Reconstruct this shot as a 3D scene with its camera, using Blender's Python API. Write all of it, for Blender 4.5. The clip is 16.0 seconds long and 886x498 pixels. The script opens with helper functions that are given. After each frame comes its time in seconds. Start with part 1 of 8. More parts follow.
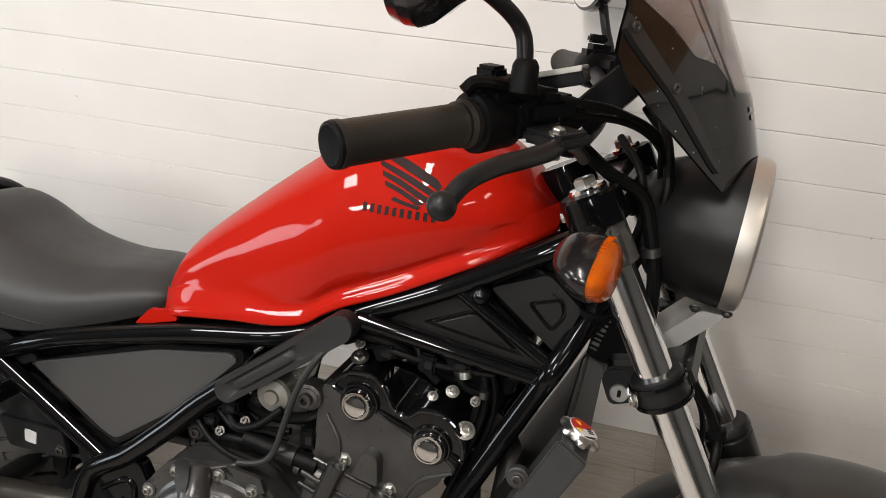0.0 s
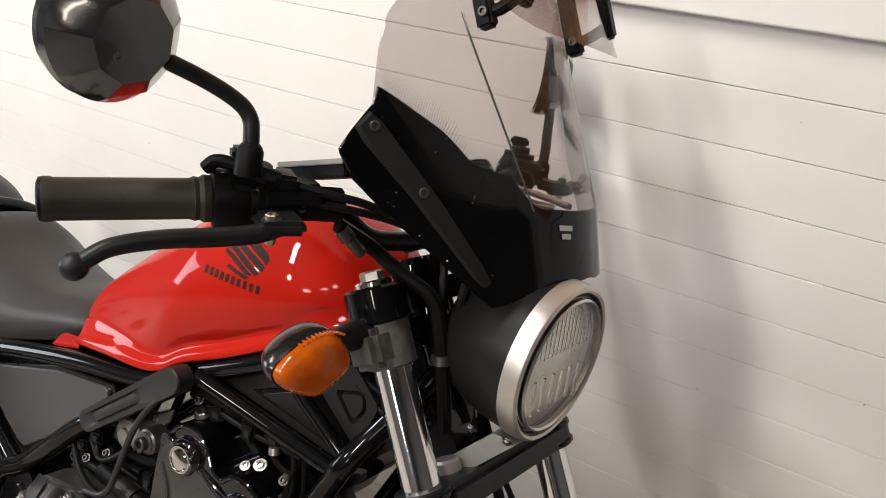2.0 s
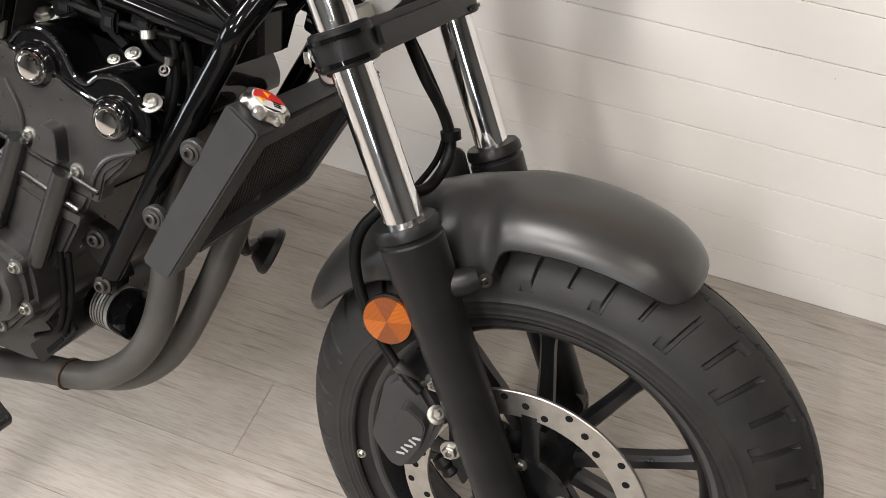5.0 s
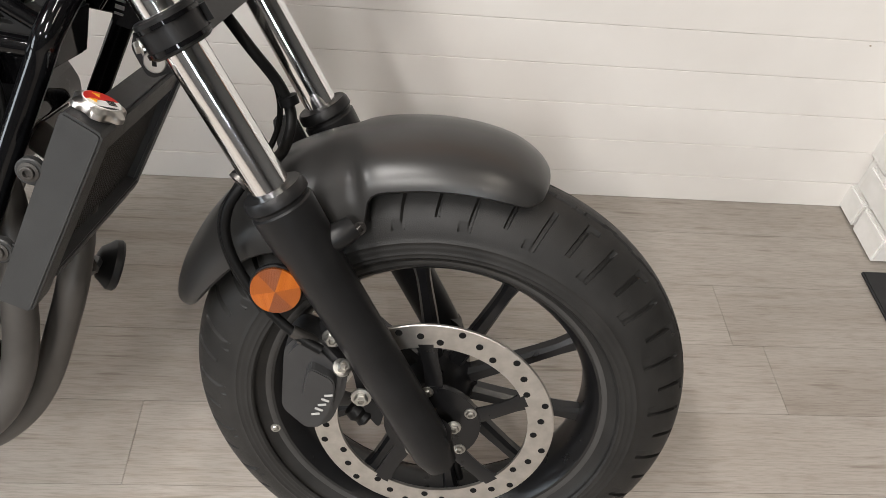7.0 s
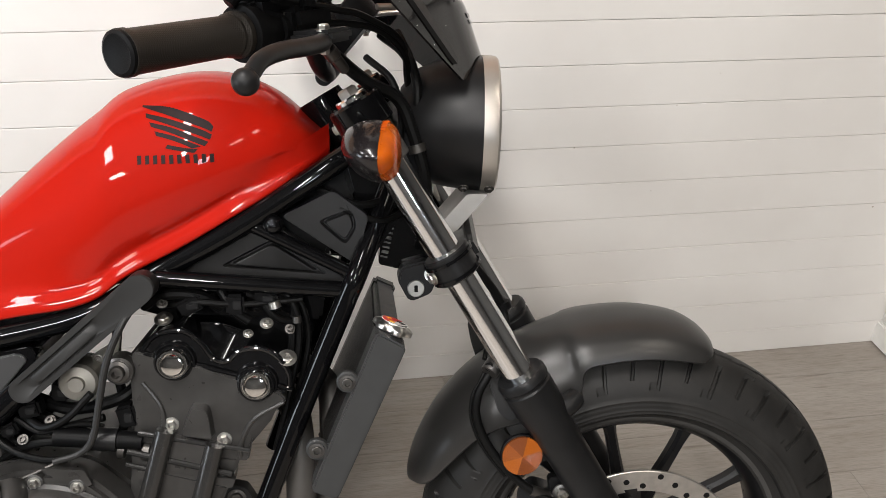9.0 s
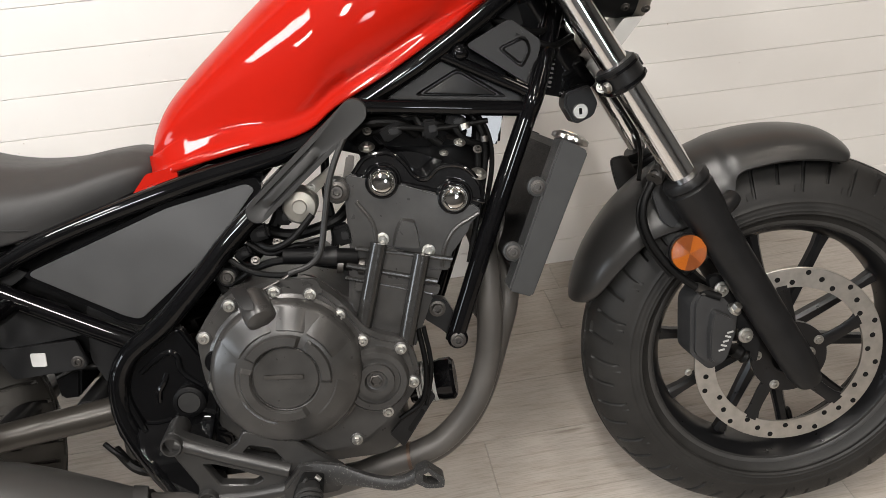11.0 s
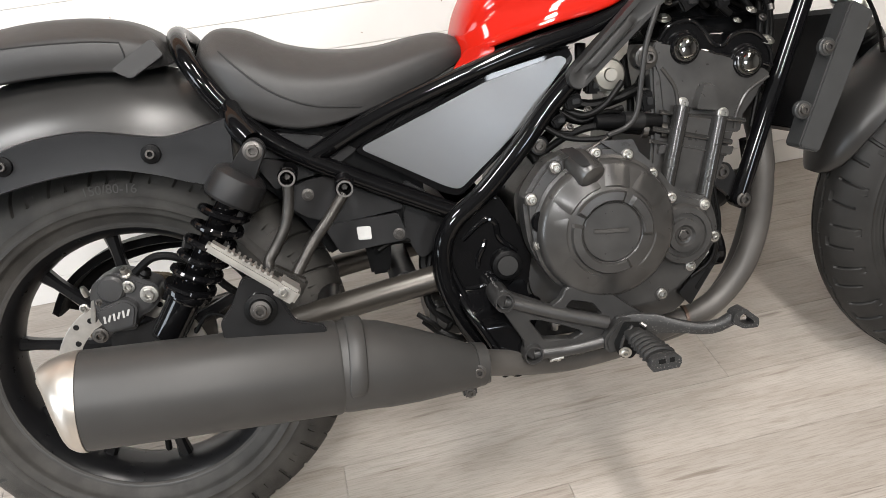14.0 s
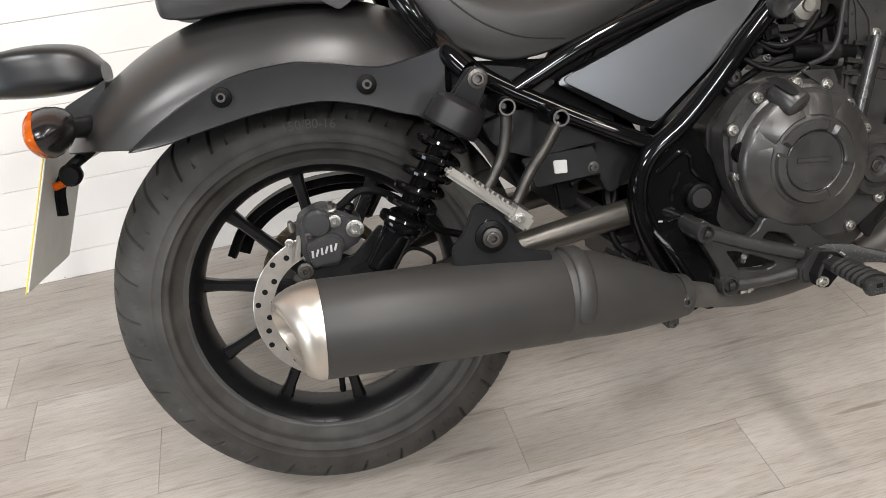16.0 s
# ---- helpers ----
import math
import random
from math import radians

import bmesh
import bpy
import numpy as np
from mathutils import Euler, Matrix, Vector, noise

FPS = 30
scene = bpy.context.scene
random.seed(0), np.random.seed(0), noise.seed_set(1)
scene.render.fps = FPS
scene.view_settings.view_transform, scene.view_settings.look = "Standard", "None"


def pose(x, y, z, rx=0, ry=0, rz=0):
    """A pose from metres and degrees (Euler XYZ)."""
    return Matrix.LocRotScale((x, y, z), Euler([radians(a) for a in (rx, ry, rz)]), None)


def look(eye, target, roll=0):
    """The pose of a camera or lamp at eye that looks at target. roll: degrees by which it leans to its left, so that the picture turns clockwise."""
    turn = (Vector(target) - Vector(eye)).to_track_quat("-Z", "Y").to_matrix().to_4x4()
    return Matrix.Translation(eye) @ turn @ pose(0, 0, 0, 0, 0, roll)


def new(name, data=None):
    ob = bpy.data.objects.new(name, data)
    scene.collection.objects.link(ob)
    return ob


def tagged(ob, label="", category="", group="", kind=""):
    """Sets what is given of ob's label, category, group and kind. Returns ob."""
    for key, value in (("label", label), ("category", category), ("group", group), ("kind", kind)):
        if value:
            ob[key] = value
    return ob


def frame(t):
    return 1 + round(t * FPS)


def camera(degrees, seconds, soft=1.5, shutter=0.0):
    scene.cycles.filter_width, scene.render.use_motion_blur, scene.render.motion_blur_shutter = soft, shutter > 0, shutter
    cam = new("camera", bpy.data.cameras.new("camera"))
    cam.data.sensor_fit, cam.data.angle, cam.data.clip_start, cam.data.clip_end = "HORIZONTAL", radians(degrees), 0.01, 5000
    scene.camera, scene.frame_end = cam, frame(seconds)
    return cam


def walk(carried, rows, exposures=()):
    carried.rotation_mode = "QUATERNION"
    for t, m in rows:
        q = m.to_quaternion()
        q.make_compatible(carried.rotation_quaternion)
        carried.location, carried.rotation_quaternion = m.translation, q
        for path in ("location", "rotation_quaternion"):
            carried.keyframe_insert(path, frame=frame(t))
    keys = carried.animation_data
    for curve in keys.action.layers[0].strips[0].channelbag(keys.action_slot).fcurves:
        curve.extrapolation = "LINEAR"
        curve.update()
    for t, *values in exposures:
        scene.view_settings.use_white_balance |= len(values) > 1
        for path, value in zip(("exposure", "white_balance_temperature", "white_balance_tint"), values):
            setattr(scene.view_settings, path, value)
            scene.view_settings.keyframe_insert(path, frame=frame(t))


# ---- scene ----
cam = camera(58.85, 16.0, soft=0.5)
# seconds, eye, target, roll
PATH = [
    (0, (1.1384, -0.5545, 1.3906), (0.9358, 0.2336, 0.8093), 1.51),
    (0.5, (1.2600, -0.5210, 1.4053), (0.9722, 0.2492, 0.8361), 1.39),
    (1, (1.4017, -0.4726, 1.4222), (1.0227, 0.2754, 0.8774), 1.95),
    (1.5, (1.4749, -0.4176, 1.4159), (1.0507, 0.3277, 0.9015), 2.24),
    (2, (1.5204, -0.3791, 1.4032), (1.0673, 0.3597, 0.9044), 1.53),
    (2.5, (1.5317, -0.3737, 1.3737), (1.0899, 0.3462, 0.8384), 1.45),
    (3, (1.5319, -0.3969, 1.3137), (1.1201, 0.2984, 0.7246), 1.77),
    (3.5, (1.5229, -0.4199, 1.2724), (1.1518, 0.2626, 0.6427), 2.83),
    (4, (1.5145, -0.4288, 1.2463), (1.1781, 0.2411, 0.5844), 3.62),
    (4.5, (1.5136, -0.4451, 1.2053), (1.2371, 0.2191, 0.5108), 4.84),
    (5, (1.4769, -0.4754, 1.1722), (1.3037, 0.1955, 0.4511), 6.09),
    (5.2, (1.4615, -0.4952, 1.1619), (1.3471, 0.1765, 0.4300), 6.77),
    (7.3, (1.3841, -0.5522, 1.1836), (1.4859, 0.1339, 0.4632), 7.75),
    (7.5, (1.3601, -0.5682, 1.2209), (1.4740, 0.1501, 0.5345), 7.52),
    (8, (1.2738, -0.6401, 1.2721), (1.3810, 0.1450, 0.6622), 4.17),
    (8.5, (1.1855, -0.6830, 1.3126), (1.3012, 0.1354, 0.7498), 2.82),
    (9, (1.0823, -0.6987, 1.3097), (1.2141, 0.1359, 0.7749), 1.37),
    (9.5, (0.9906, -0.7199, 1.2942), (1.1407, 0.1096, 0.7563), -0.13),
    (10, (0.9477, -0.7576, 1.2335), (1.0880, 0.0653, 0.6831), -1.77),
    (10.2, (0.9246, -0.7921, 1.2189), (1.0562, 0.0319, 0.6679), -2.41),
    (12.3, (0.6303, -0.9182, 1.1471), (0.7406, -0.0917, 0.5950), -5.22),
    (12.5, (0.5899, -0.9246, 1.1390), (0.7054, -0.1012, 0.5833), -5.47),
    (13, (0.5051, -0.9279, 1.1475), (0.6276, -0.1034, 0.5949), -5.70),
    (13.5, (0.4257, -0.9419, 1.1275), (0.5530, -0.1213, 0.5703), -5.81),
    (14, (0.3178, -0.9457, 1.1147), (0.4577, -0.1318, 0.5508), -5.62),
    (14.5, (0.1963, -0.9307, 1.1052), (0.3580, -0.1214, 0.5406), -5.11),
    (15, (0.1122, -0.9226, 1.0985), (0.2843, -0.1182, 0.5301), -4.78),
    (15.5, (0.0454, -0.9088, 1.0916), (0.2067, -0.1112, 0.5103), -5.34),
    (16, (0.0009, -0.9096, 1.0853), (0.1543, -0.1144, 0.4986), -5.65),
]
EXPOSURES = [(0.0, -0.15, 6350, 10), (1.5, -0.09, 6380, 10), (2.5, 0.02, 6420, 10), (3.5, 0.33, 6420, 10), (5.0, 0.48, 6230, 10), (7.5, 0.31, 6200, 10), (8.5, 0.12, 6150, 10), (9.5, 0.03, 6280, 10), (10.0, 0.08, 6300, 10),
             (12.5, 0.26, 6370, 10), (14.0, 0.46, 6230, 10), (15.0, 0.50, 6180, 10), (16.0, 0.15, 6200, 10)]
walk(cam, [(t, look(eye, target, roll)) for t, eye, target, roll in PATH], EXPOSURES)

# ---- light ----
world = bpy.data.worlds.new("world")
scene.world = world
world.use_nodes = True
wn = world.node_tree.nodes
sky = wn.new("ShaderNodeTexSky")
sky.sky_type, sky.sun_disc, sky.sun_elevation, sky.sun_rotation = "NISHITA", False, radians(35), radians(200)
wn["Background"].inputs["Strength"].default_value = 0.10
world.node_tree.links.new(sky.outputs[0], wn["Background"].inputs["Color"])


def area_lamp(name, m, sx, sy, power, color):
    data = bpy.data.lights.new(name, "AREA")
    data.shape, data.size, data.size_y, data.energy, data.color = "RECTANGLE", sx, sy, power, color
    ob = new(name, data)
    ob.matrix_world = m
    return ob


WALL_Y = 0.7605
ROOM_X0, ROOM_X1, ROOM_Y0, ROOM_Z = -3.4, 4.2, -5.2, 2.85
area_lamp("window_and_fill_daylight", look((ROOM_X0 + 0.04, -1.55, 1.30), (0.6, -0.9, 0.9)), 1.3, 1.5, 58, (0.90, 0.96, 1.0))
# unseen south lamp, added to brighten the engine side; no window known there
area_lamp("window_and_fill_daylight", look((1.72, ROOM_Y0 + 0.06, 2.20), (0.9, 0.3, 0.6)), 0.5, 0.6, 24, (0.95, 0.98, 1.0))
LAMPS = [(x, y) for x in (-1.15, 0.60, 2.35) for y in (-0.70, -2.7)]
for lx, ly in LAMPS:
    warm = (1.0, 0.965, 0.92) if lx < 0 else (1.0, 0.935, 0.86) if lx < 2 else (1.0, 0.88, 0.74)
    wide, deep = (0.6, 0.6) if lx < 0 else (0.14, 1.2)
    area_lamp("ceiling_light_glow", look((lx, ly, ROOM_Z - 0.09), (lx, ly, 0)), wide, deep, (51 if lx < 0 else 56 if lx < 2 else 14) * (0.92 if ly > -1 else 1.5), warm)

# ---- materials ----


class Nodes:
    """A short way to write node materials."""

    def __init__(self, name):
        self.m = bpy.data.materials.new(name)
        self.m.use_nodes = True
        self.t = self.m.node_tree
        self.b = self.t.nodes["Principled BSDF"]

    def add(self, kind, **inputs):
        n = self.t.nodes.new("ShaderNode" + kind)
        for key, value in inputs.items():
            n.inputs[key.replace("_", " ")].default_value = value
        return n

    def link(self, a, b):
        self.t.links.new(a, b)

    def coords(self, kind="Object", scale=(1, 1, 1)):
        c, m = self.t.nodes.new("ShaderNodeTexCoord"), self.add("Mapping")
        m.inputs["Scale"].default_value = scale
        self.link(c.outputs[kind], m.inputs["Vector"])
        return m.outputs["Vector"]

    def noise(self, scale, detail=4.0, rough=0.55, vector=None):
        n = self.add("TexNoise", Scale=scale, Detail=detail, Roughness=rough)
        self.link(vector or self.coords(), n.inputs["Vector"])
        return n.outputs["Fac"]

    def ramp(self, fac, stops):
        r = self.t.nodes.new("ShaderNodeValToRGB")
        e = r.color_ramp.elements
        while len(e) < len(stops):
            e.new(0.5)
        for el, (p, c) in zip(e, stops):
            el.position, el.color = p, (*c, 1) if len(c) == 3 else c
        self.link(fac, r.inputs["Fac"])
        return r.outputs["Color"]

    def math(self, op, a, b=0.0, c=0.0):
        n = self.t.nodes.new("ShaderNodeMath")
        n.operation = op
        for i, v in enumerate((a, b, c)):
            if isinstance(v, (int, float)):
                n.inputs[i].default_value = v
            else:
                self.link(v, n.inputs[i])
        return n.outputs[0]

    def mix(self, fac, a, b, blend="MIX"):
        n = self.t.nodes.new("ShaderNodeMix")
        n.data_type, n.blend_type = "RGBA", blend
        if isinstance(fac, (int, float)):
            n.inputs[0].default_value = fac
        else:
            self.link(fac, n.inputs[0])
        for i, v in ((6, a), (7, b)):
            if isinstance(v, tuple):
                n.inputs[i].default_value = (*v, 1)
            else:
                self.link(v, n.inputs[i])
        return n.outputs[2]

    def bump(self, height, strength=0.2, distance=0.002):
        n = self.add("Bump", Strength=strength, Distance=distance)
        self.link(height, n.inputs["Height"])
        self.link(n.outputs[0], self.b.inputs["Normal"])

    def set(self, **inputs):
        for key, value in inputs.items():
            k = key.replace("_", " ")
            if hasattr(value, "is_linked"):
                self.link(value, self.b.inputs[k])
            else:
                self.b.inputs[k].default_value = (*value, 1) if isinstance(value, tuple) and len(value) == 3 else value
        return self


def simple(name, color, rough, metal=0.0, coat=0.0, vary=0.12, scale=30, grain=0.0, grain_scale=900, **more):
    """Base colour with soft variation, uneven gloss and a fine grain."""
    n = Nodes(name)
    v = n.noise(scale)
    lo, hi = tuple(c * (1 - vary) for c in color), tuple(min(1, c * (1 + vary)) for c in color)
    n.set(Base_Color=n.ramp(v, [(0.3, lo), (0.7, hi)]), Metallic=metal)
    r = n.math("MULTIPLY_ADD", n.noise(scale * 2.3), 0.14)
    r.node.inputs[2].default_value = max(0.02, rough - 0.07)
    n.set(Roughness=r)
    if coat:
        n.set(Coat_Weight=coat, Coat_Roughness=0.03)
    if grain:
        n.bump(n.noise(grain_scale, 2.0), grain, 0.0006)
    for k, val in more.items():
        n.set(**{k: val})
    return n.m


M_RED = simple("red_paint", (0.310, 0.0070, 0.0020), 0.5, coat=0.45, vary=0.04, scale=4, Specular_IOR_Level=0.04)
M_GLOSS = simple("gloss_black_paint", (0.0022, 0.0022, 0.0025), 0.35, coat=0.5, vary=0.2, Specular_IOR_Level=0.02)
M_MATT = simple("matt_black_paint", (0.008, 0.008, 0.0083), 0.38, grain=0.10, vary=0.2, Specular_IOR_Level=0.22)
M_FENDER = simple("matt_graphite_paint", (0.024, 0.0233, 0.0225), 0.34, metal=0.2, grain=0.05, vary=0.08, scale=8)
M_SIDE = simple("satin_graphite_paint", (0.15, 0.152, 0.155), 0.33, metal=0.9, grain=0.04, vary=0.06, scale=6)
M_PLASTIC = simple("black_plastic", (0.003, 0.003, 0.0032), 0.42, grain=0.3, grain_scale=1400, Specular_IOR_Level=0.09)
M_ENGINE = simple("satin_black_engine_paint", (0.026, 0.025, 0.0238), 0.30, grain=0.10, vary=0.3, Specular_IOR_Level=0.5)
M_EXH = simple("matt_black_heat_paint", (0.027, 0.0262, 0.0252), 0.46, grain=0.08, vary=0.10, scale=12, Specular_IOR_Level=0.35)
M_CHROME = simple("chrome", (0.78, 0.78, 0.78), 0.05, metal=1.0, vary=0.03)
M_PLUG = simple("polished_chrome", (0.60, 0.59, 0.57), 0.09, metal=1.0, vary=0.15, scale=80)
M_ALU = simple("brushed_aluminium", (0.55, 0.53, 0.50), 0.30, metal=1.0, vary=0.08, grain=0.15)
M_STEEL = simple("zinc_steel", (0.40, 0.39, 0.365), 0.36, metal=1.0, vary=0.2)
M_DARKSTEEL = simple("dark_steel", (0.09, 0.085, 0.08), 0.42, metal=0.9, vary=0.2)
M_RUBBER = simple("black_rubber", (0.003, 0.003, 0.003), 0.45, grain=0.15, vary=0.2, Specular_IOR_Level=0.12)
M_TYRE = simple("tyre_rubber", (0.0125, 0.0120, 0.0113), 0.52, grain=0.4, vary=0.3, scale=22, Specular_IOR_Level=0.28)
M_TYRE_DUSTY = simple("dusty_tyre_rubber", (0.031, 0.0292, 0.0265), 0.62, grain=0.6, vary=0.45, scale=18, Specular_IOR_Level=0.3)
M_VINYL = simple("black_vinyl", (0.021, 0.0205, 0.0203), 0.48, grain=0.5, grain_scale=1100, vary=0.08, Specular_IOR_Level=0.4)
M_AMBER = simple("amber_plastic", (0.74, 0.150, 0.006), 0.12, vary=0.15, scale=60, Transmission_Weight=0.6, IOR=1.3)
M_REDLENS = simple("red_plastic", (0.45, 0.012, 0.02), 0.15, vary=0.1)
M_SMOKE = simple("smoked_lens", (0.05, 0.048, 0.047), 0.12, vary=0.05)
M_SCUFF = simple("scuffed_dark_casting", (0.075, 0.072, 0.068), 0.45, metal=0.3, vary=0.35, scale=90, grain=0.3)
M_GUARD = simple("grey_black_rubber", (0.0125, 0.0123, 0.012), 0.48, grain=0.15, vary=0.12, Specular_IOR_Level=0.35)
M_PANEL = simple("satin_black_panel_plastic", (0.009, 0.009, 0.0094), 0.40, grain=0.35, grain_scale=1400, vary=0.15, Specular_IOR_Level=0.25)
M_STAY = simple("worn_satin_black_steel", (0.028, 0.026, 0.0235), 0.34, metal=0.5, grain=0.25, vary=0.3, scale=60)
M_COLUMN = simple("glossy_black_casting", (0.016, 0.0156, 0.015), 0.22, vary=0.2, grain=0.05, Specular_IOR_Level=0.6)
M_ROOM = simple("grey_room_paint", (0.065, 0.063, 0.060), 0.6, vary=0.05, scale=3)
M_WHITE = simple("white_paint", (0.78, 0.77, 0.74), 0.5, vary=0.02)
M_GREY_PRINT = simple("dark_grey_print", (0.018, 0.011, 0.011), 0.5, Specular_IOR_Level=0.08)


def glass(name, color, rough=0.0):
    n = Nodes(name)
    n.set(Base_Color=color, Roughness=rough, Transmission_Weight=1.0, IOR=1.46)
    return n.m


M_FLUTE = glass("fluted_glass", (0.97, 0.97, 0.96), 0.02)


def tinted(name, color):
    """A thin clear sheet: lets the room through with a tint, glossier at a slant."""
    n = Nodes(name)
    out = n.t.nodes["Material Output"]
    tr, gl, mx, lw = n.add("BsdfTransparent"), n.add("BsdfGlossy", Roughness=0.02), n.t.nodes.new("ShaderNodeMixShader"), n.add("LayerWeight", Blend=0.5)
    tr.inputs["Color"].default_value = (*color, 1)
    gl.inputs["Color"].default_value = (1, 1, 1, 1)
    slant = n.math("MULTIPLY_ADD", n.math("POWER", lw.outputs["Facing"], 4.5), 0.55)
    slant.node.inputs[2].default_value = 0.025
    n.link(slant, mx.inputs[0])
    n.link(tr.outputs[0], mx.inputs[1])
    n.link(gl.outputs[0], mx.inputs[2])
    n.link(mx.outputs[0], out.inputs["Surface"])
    return n.m


M_ACRYLIC = tinted("smoked_acrylic", (0.755, 0.725, 0.72))
M_GLASS = tinted("headlight_glass", (0.97, 0.97, 0.96))


def wall_paint():
    n = Nodes("white_painted_boards")
    v = n.noise(3.0, 6.0)
    w = n.noise(40.0, 5.0, vector=n.coords(scale=(0.15, 1, 1)))
    c = n.ramp(v, [(0.25, (0.70, 0.675, 0.645)), (0.75, (0.78, 0.76, 0.73))])
    spots = n.ramp(n.noise(60, 2.0), [(0.19, (0.45, 0.38, 0.30)), (0.215, (1, 1, 1))])
    n.set(Base_Color=n.mix(1.0, c, spots, "MULTIPLY"), Roughness=0.42)
    n.bump(w, 0.18, 0.002)
    return n.m


M_WALL = wall_paint()


def plank_vinyl():
    """Pale grey-brown wood print, its grain along x, each plank with its own shade."""
    n = Nodes("grey_oak_vinyl")
    info = n.t.nodes.new("ShaderNodeObjectInfo")
    rnd = info.outputs["Random"]
    c = n.t.nodes.new("ShaderNodeTexCoord")
    off = n.add("CombineXYZ")
    n.link(n.math("MULTIPLY", rnd, 37.0), off.inputs["X"])
    n.link(n.math("MULTIPLY", rnd, 91.0), off.inputs["Y"])
    add = n.t.nodes.new("ShaderNodeVectorMath")
    n.link(c.outputs["Object"], add.inputs[0])
    n.link(off.outputs[0], add.inputs[1])

    def stretched(sx, sy):
        m = n.add("Mapping")
        m.inputs["Scale"].default_value = (sx, sy, 1)
        n.link(add.outputs[0], m.inputs["Vector"])
        return m.outputs["Vector"]

    broad = n.noise(1.0, 4.0, 0.55, stretched(1.3, 6.5))
    fine = n.noise(1.0, 8.0, 0.68, stretched(7.0, 110.0))
    hair = n.noise(1.0, 4.0, 0.6, stretched(26.0, 380.0))
    base = n.ramp(broad, [(0.22, (0.238, 0.210, 0.182)), (0.5, (0.298, 0.272, 0.244)), (0.78, (0.350, 0.325, 0.297))])
    grain = n.mix(0.8, n.ramp(fine, [(0.30, (0.74, 0.71, 0.68)), (0.47, (0.98, 0.98, 0.98)), (0.66, (1.07, 1.07, 1.07))]), n.ramp(hair, [(0.36, (0.76, 0.74, 0.72)), (0.54, (1, 1, 1))]), "MULTIPLY")
    # cathedral figure: bands of a slow height field, only here and there
    field = n.noise(1.0, 1.5, 0.4, stretched(0.75, 4.2))
    bands = n.math("PINGPONG", n.math("MULTIPLY_ADD", fine, 0.35, n.math("MULTIPLY", field, 15.0)), 1.0)
    rings = n.ramp(bands, [(0.0, (0.80, 0.775, 0.75)), (0.16, (0.93, 0.92, 0.91)), (0.5, (1, 1, 1))])
    where = n.ramp(n.noise(1.0, 2.0, 0.5, stretched(0.8, 3.0)), [(0.46, (0, 0, 0)), (0.66, (0.8, 0.8, 0.8))])
    col = n.mix(where, base, n.mix(1.0, base, rings, "MULTIPLY"))
    col = n.mix(0.9, col, grain, "MULTIPLY")
    tint = n.ramp(rnd, [(0.0, (0.95, 0.94, 0.93)), (1.0, (1.04, 1.035, 1.03))])
    knot = n.add("TexVoronoi", Scale=1.0)
    n.link(stretched(1.1, 3.6), knot.inputs["Vector"])
    knots = n.ramp(knot.outputs["Distance"], [(0.012, (0.34, 0.29, 0.25)), (0.035, (0.72, 0.68, 0.64)), (0.05, (0.95, 0.94, 0.93)), (0.07, (0.84, 0.81, 0.79)), (0.12, (1, 1, 1))])
    col = n.mix(0.8, col, knots, "MULTIPLY")
    streak = n.ramp(n.noise(1.0, 3.0, 0.5, stretched(4.0, 48.0)), [(0.28, (0.50, 0.45, 0.41)), (0.37, (1, 1, 1))])
    col = n.mix(0.7, col, streak, "MULTIPLY")
    n.set(Base_Color=n.mix(1.0, col, tint, "MULTIPLY"), Roughness=n.math("MULTIPLY_ADD", fine, 0.2))
    n.b.inputs["Roughness"].links[0].from_node.inputs[2].default_value = 0.34
    n.bump(fine, 0.12, 0.001)
    return n.m


M_PLANK = plank_vinyl()

# ---- mesh helpers ----


def V(*a):
    return Vector(a)


def part(name, bm, material, parent=None, label="", sharp=32):
    """Links a bmesh as one mesh object, under a thing or a part when one is given."""
    bmesh.ops.recalc_face_normals(bm, faces=bm.faces)
    me = bpy.data.meshes.new(name)
    bm.to_mesh(me)
    bm.free()
    me.materials.append(material)
    me.shade_smooth()
    me.set_sharp_from_angle(angle=radians(sharp))
    ob = new(name, me)
    if parent:
        ob.parent = parent
    if label:
        ob["label"] = label
    return ob


def grid_mesh(bm, rows, close_u=False, close_v=False, cap=False):
    """Skin over rows of points, all of one length. close_v joins each row to a ring, close_u the last row to the first."""
    vs = [[bm.verts.new(p) for p in row] for row in rows]
    nu, nv = len(vs), len(vs[0])
    for i in range(nu if close_u else nu - 1):
        for j in range(nv if close_v else nv - 1):
            a, b = vs[i][j], vs[(i + 1) % nu][j]
            c, d = vs[(i + 1) % nu][(j + 1) % nv], vs[i][(j + 1) % nv]
            if len({a, b, c, d}) == 4:
                bm.faces.new((a, b, c, d))
    if cap:
        bm.faces.new(vs[0])
        bm.faces.new(vs[-1])
    return bm


def spline(pts, n):
    """A smooth line through points of any dimension, n steps to each stretch."""
    p = np.array(pts, float)
    q = np.vstack([2 * p[0] - p[1], p, 2 * p[-1] - p[-2]])
    out = []
    for i in range(1, len(q) - 2):
        for s in np.arange(n) / n:
            a, b, c, d = q[i - 1], q[i], q[i + 1], q[i + 2]
            out.append(0.5 * (2 * b + (c - a) * s + (2 * a - 5 * b + 4 * c - d) * s**2 + (3 * b - a - 3 * c + d) * s**3))
    out.append(p[-1])
    return np.array(out)


